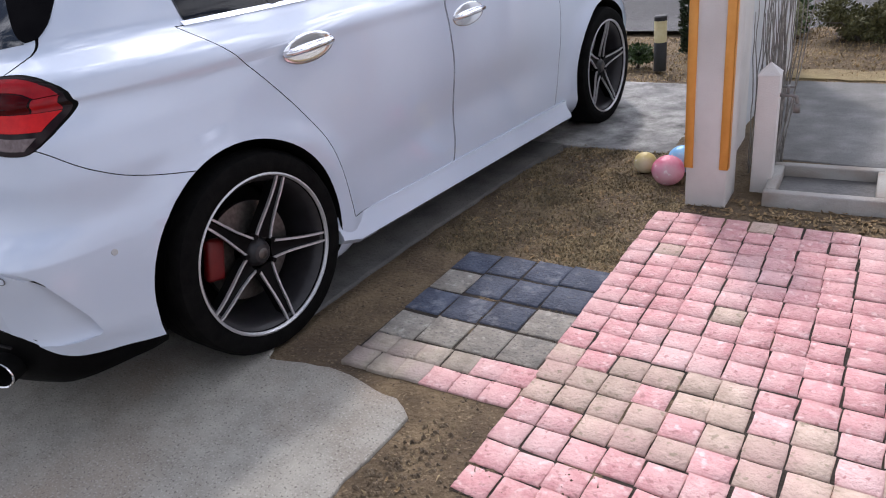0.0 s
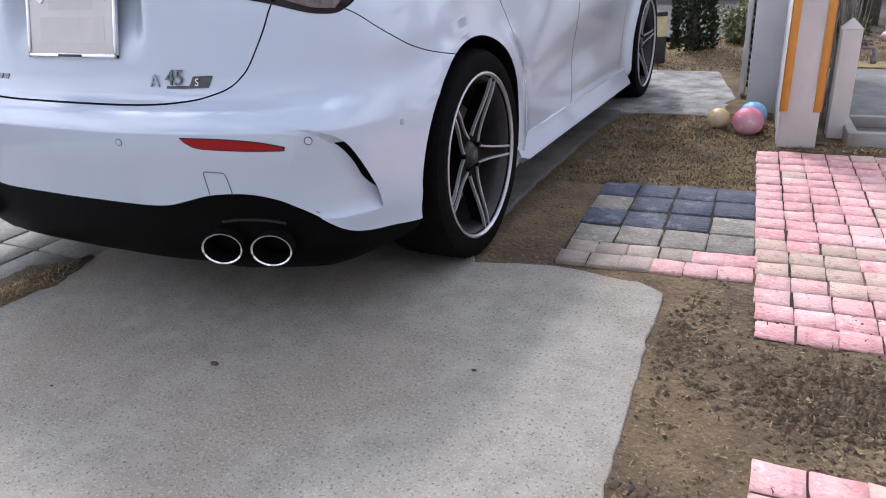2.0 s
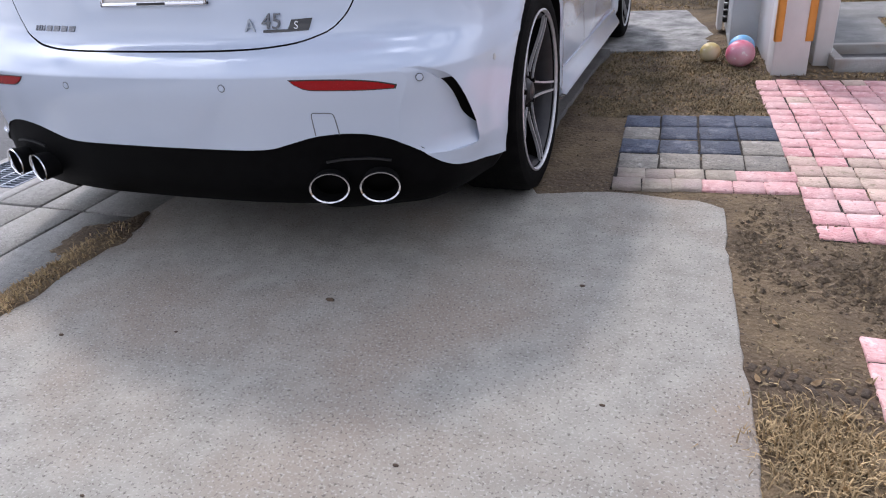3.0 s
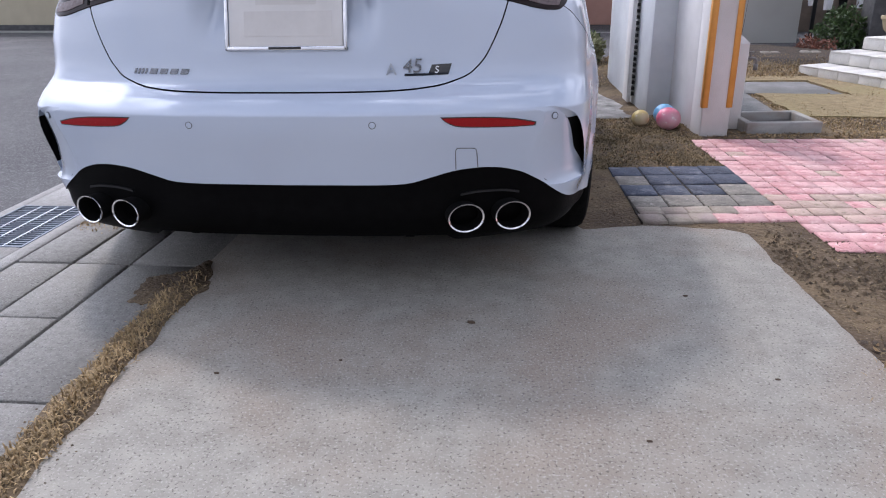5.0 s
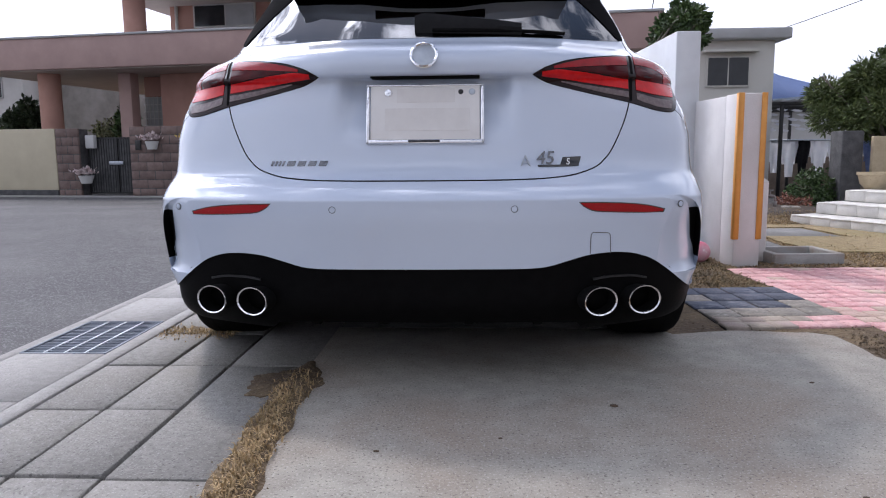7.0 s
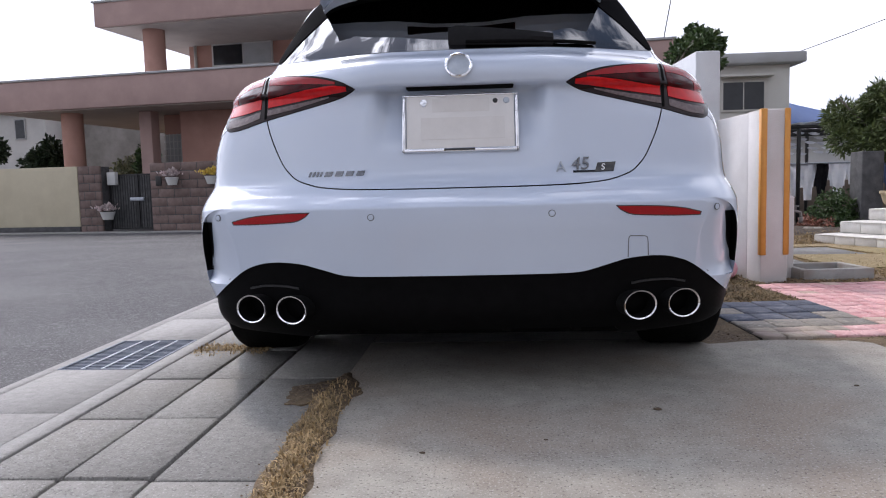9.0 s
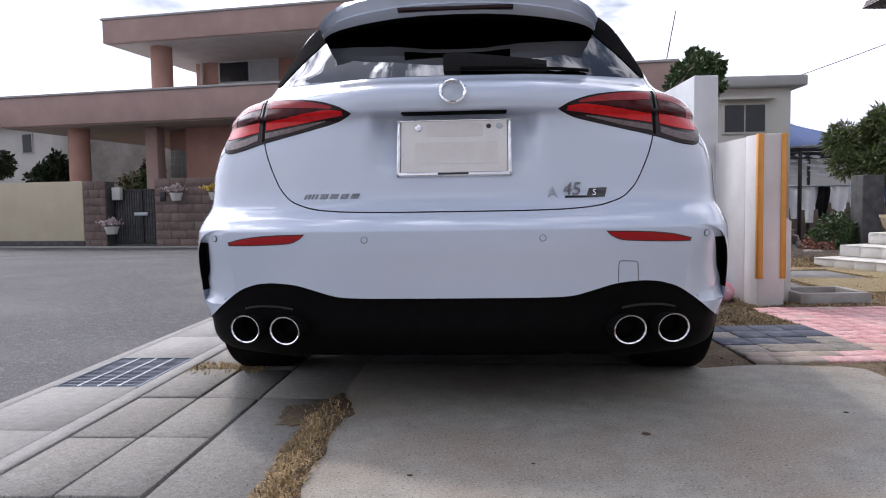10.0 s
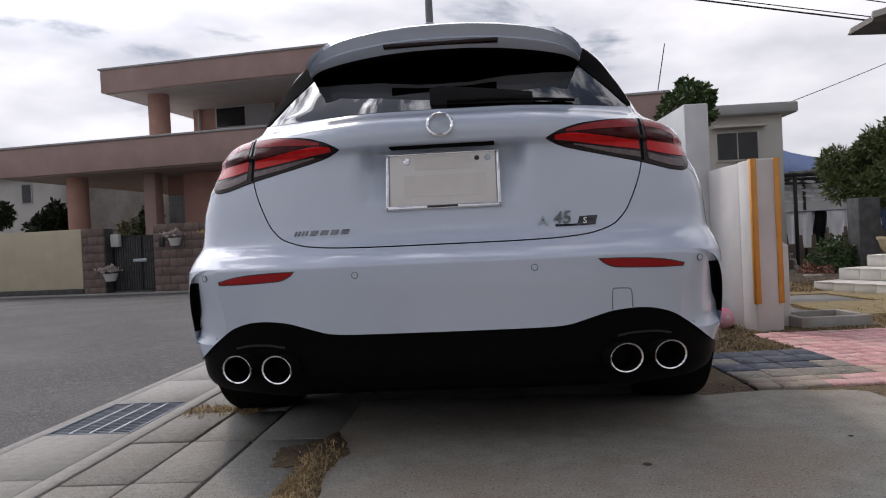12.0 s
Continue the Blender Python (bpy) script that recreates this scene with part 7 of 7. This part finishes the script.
part("upper_column", moved(lathe([(0.28, 3.70), (0.28, 5.22)], 32), Matrix.Translation((-1.50, 2.75, 0))), PINK_WALL, house)
w2 = part("upper_window", box(-1.06, 4.92, 4.56, 0.86, 5.01, 5.22), FAR_WALL, house)
part("pane", box(-1.00, 4.90, 4.61, -0.08, 4.95, 5.17), DARK_PANE, w2)
part("pane", box(-0.03, 4.90, 4.61, 0.82, 4.95, 5.17), GREY_PLASTER, w2)
part("drain_pipe", tube([(-1.60, 4.93, 3.72), (-1.60, 4.93, 5.3)], 0.045, 10), FAR_WALL, house)
OLD_CONCRETE = surf("stained_old_concrete", (0.18, 0.165, 0.15), (0.30, 0.28, 0.26), 1.5, 0.9, bump=0.3, bump_scale=40, big=(0.14, 0.125, 0.11), big_scale=0.6)
rear_block = tagged(new("rear_building"), "grey concrete building wall behind the carport", "building")
rear_block.matrix_world = HOUSE_AT
part("wall", box(-12.2, 12.0, 0, -0.5, 16.0, 4.05, 0.02), OLD_CONCRETE, rear_block)

front_wall = tagged(new("front_garden_wall"), "cream panel wall on a dark base along the road", "wall")
front_wall.matrix_world = HOUSE_AT
part("panel", box(-9.5, 0.0, 0.14, -1.93, 0.12, 1.56, 0.01), CREAM, front_wall)
part("base", box(-9.5, -0.03, -0.1, -1.93, 0.16, 0.14, 0.01), STONE_DARK, front_wall)


def block_wall(u0, u1, z1, label, pitch):
    ob = tagged(new("block_wall"), label, "wall")
    ob.matrix_world = HOUSE_AT
    part("core", box(u0 + 0.01, -0.008, -0.1, u1 - 0.01, 0.34, z1 - 0.02), STONE_DARK, ob)
    rows_ = int(round(z1 / 0.2))
    for j in range(rows_):
        u = u0 - (pitch / 2 if j % 2 else 0)
        while u < u1 - 0.01:
            a, b = max(u, u0), min(u + pitch, u1)
            if b - a > 0.03:
                part("block", box(a + 0.005, -0.012, z1 - 0.2 * (j + 1) + 0.005, b - 0.005, 0.05, z1 - 0.2 * j - 0.005, 0.006, 1), BLOCK, ob)
            u += pitch
    return ob


block_wall(-1.91, -1.31, 1.56, "brown block gate pier beside the cream wall", 0.3)
block_wall(0.0, 3.6, 1.58, "brown block garden wall beside the gate", 0.4)
gate = tagged(new("garden_gate"), "dark metal garden gate with plain bars", "gate")
gate.matrix_world = HOUSE_AT
fr = box(-1.28, 0.25, 0.05, -1.24, 0.29, 1.35)
fr = box(-0.06, 0.25, 0.05, -0.02, 0.29, 1.35, bm=fr)
fr = box(-1.24, 0.25, 1.31, -0.06, 0.29, 1.35, bm=fr)
fr = box(-1.24, 0.25, 0.05, -0.06, 0.29, 0.09, bm=fr)
part("gate_frame", fr, TRIM_BLACK, gate)
# one dark panel stands for a door panel and the shade beyond the bars
part("gate_panel", box(-1.238, 0.272, 0.092, -0.062, 0.282, 1.308), STONE_DARK, gate)
part("gate_stile", box(-0.56, 0.24, 0.05, -0.50, 0.30, 1.35), TRIM_BLACK, gate)
for k in range(17):
    if abs(-1.2 + 0.066 * k + 0.53) > 0.05:
        part("gate_bar", box(-1.205 + 0.066 * k, 0.26, 0.09, -1.193 + 0.066 * k, 0.28, 1.31), TRIM_BLACK, gate)
part("latch", box(-0.72, 0.22, 0.72, -0.36, 0.26, 0.80, 0.005), STEEL, gate)
thing("mailbox", moved(box(-1.22, 0.10, 1.10, -1.0, 0.22, 1.40, 0.01), HOUSE_AT), FAR_WALL, "white mailbox at the gate", "mailbox")


def hanging_pot(u, z, w, flowers, label):
    ob = tagged(new("flower_pot"), label, "flower pot")
    ob.matrix_world = HOUSE_AT @ Matrix.Translation((u, -0.10, z))
    part("pot", lathe([(0.0, 0.0), (w * 0.33, 0.0), (w * 0.5, 0.18), (w * 0.47, 0.18), (w * 0.3, 0.02)], 20), FAR_WALL, ob)
    me = leaf_mesh("flowers", 260, lambda r_: ((r_.gauss(0, w * 0.3), r_.gauss(0, 0.06), 0.2 + abs(r_.gauss(0, 0.05))), (0, 0, 1)), 0.05, 5, flowers)
    f_ob = new("flowers", me)
    f_ob.parent = ob
    return ob


YELLOW_FL = surf("yellow_flower", (0.62, 0.42, 0.06), (0.75, 0.58, 0.15), 10, 0.7, vary=0.3, island=True)
PALE_FL = surf("pale_flower", (0.52, 0.40, 0.40), (0.68, 0.60, 0.58), 10, 0.7, vary=0.3, island=True)
hanging_pot(-1.10, 0.30, 0.34, PALE_FL, "white pot of pale flowers by the gate")
hanging_pot(0.62, 1.06, 0.30, PALE_FL, "pot of pale flowers hung on the block wall")
hanging_pot(1.62, 1.06, 0.34, YELLOW_FL, "pot of yellow flowers hung on the block wall")
thing("intercom", moved(box(0.16, -0.05, 1.05, 0.30, -0.013, 1.27, 0.01), HOUSE_AT), TRIM_BLACK, "small dark intercom on the block wall", "intercom")
tree((-12.3, 17.5, -0.25), 0.9, 0.08, (0, 0, 1.85), (0.75, 0.6, 0.62), 4500, 0.08, 51, LEAF_DARK, "dark bush behind the cream wall", "bush")
tree((-14.2, 17.5, -0.25), 1.2, 0.08, (0, 0, 2.2), (0.62, 0.6, 0.62), 5000, 0.07, 54, LEAF_DARK, "round clipped dark tree behind the cream wall")
tree((-8.75, 16.2, -0.25), 1.2, 0.05, (0, 0, 1.75), (0.35, 0.35, 0.55), 1500, 0.06, 52, LEAF, "leafy shrub behind the gate", "shrub")
tree((-9.6, 17.0, -0.25), 0.9, 0.04, (0, 0, 1.5), (0.6, 0.5, 0.45), 900, 0.06, 53, LEAF_PALE, "thin grey-green shrub behind the gate", "shrub")

thing("far_gutter", moved(box(-9.5, -0.42, -0.06, 11.0, -0.05, 0.022, 0.006), HOUSE_AT), KERB, "pale concrete gutter at the foot of the garden wall", "gutter", "structure")

# street pole and wires
pole = tagged(new("utility_pole"), "grey concrete utility pole behind the car", "utility pole")
pole.location = (-1.56, 22.0, -0.4)
part("shaft", tube([(0, 0, 0), (0, 0, 6), (0, 0, 13)], 0.16, 20, taper=0.7), surf("weathered_pole_concrete", (0.15, 0.155, 0.16), (0.21, 0.215, 0.22), 5, 0.85, bump=0.2), pole)
part("sleeve", lathe([(0.175, 7.9), (0.175, 8.35), (0.16, 8.36)], 20), STEEL, pole)
WIRE = surf("black_cable", (0.02, 0.02, 0.022), (0.04, 0.04, 0.042), 5, 0.7)


def cable(a, b, sag, radius):
    a, b = Vector(a), Vector(b)
    pts = [tuple(a.lerp(b, t) - Vector((0, 0, sag * 4 * t * (1 - t)))) for t in [k / 24 for k in range(25)]]
    return thing("cable", tube(pts, radius, 6), WIRE, "dark overhead street cable", "cable", group="overhead cables")


cable((-8.0, 15.5, 8.9), (14.0, 14.6, 4.15), 0.1, 0.020)
cable((-8.0, 15.5, 9.0), (14.0, 14.6, 4.24), 0.1, 0.012)
cable((-6.0, 18.3, 10.35), (20.0, 17.6, 4.50), 0.1, 0.014)
cable((4.55, 9.2, 2.42), (8.5, 9.6, 3.9), 0.05, 0.006)
cable((4.05, 15.0, 3.0), (4.42, 15.0, 5.0), 0.0, 0.012)

# blue hills at the horizon
hill = bmesh.new()
cols = []
for k in range(161):
    x = -500 + 1000 * k / 160
    h = 15 + 18 * math.exp(-((x - 129) / 40) ** 2) + 9 * noise.noise((x / 60.0, 0.2, 3.0)) + 3 * noise.noise((x / 17.0, 0.5, 9.0))
    y = 300 + 12 * noise.noise((x / 40.0, 7, 1))
    cols.append([hill.verts.new((x, y - 20, -6)), hill.verts.new((x, y, h * 0.6)), hill.verts.new((x, y + 25, max(3.0, h))), hill.verts.new((x, y + 60, -6))])
for a, b in zip(cols, cols[1:]):
    for k in range(3):
        hill.faces.new((a[k], b[k], b[k + 1], a[k + 1]))
HILL = surf("hazy_blue_hill", (0.065, 0.105, 0.235), (0.085, 0.135, 0.27), 0.05, 0.95)
thing("backdrop_hills", smooth(hill, 80), HILL, "hazy blue wooded hills on the horizon", "hills", "structure")
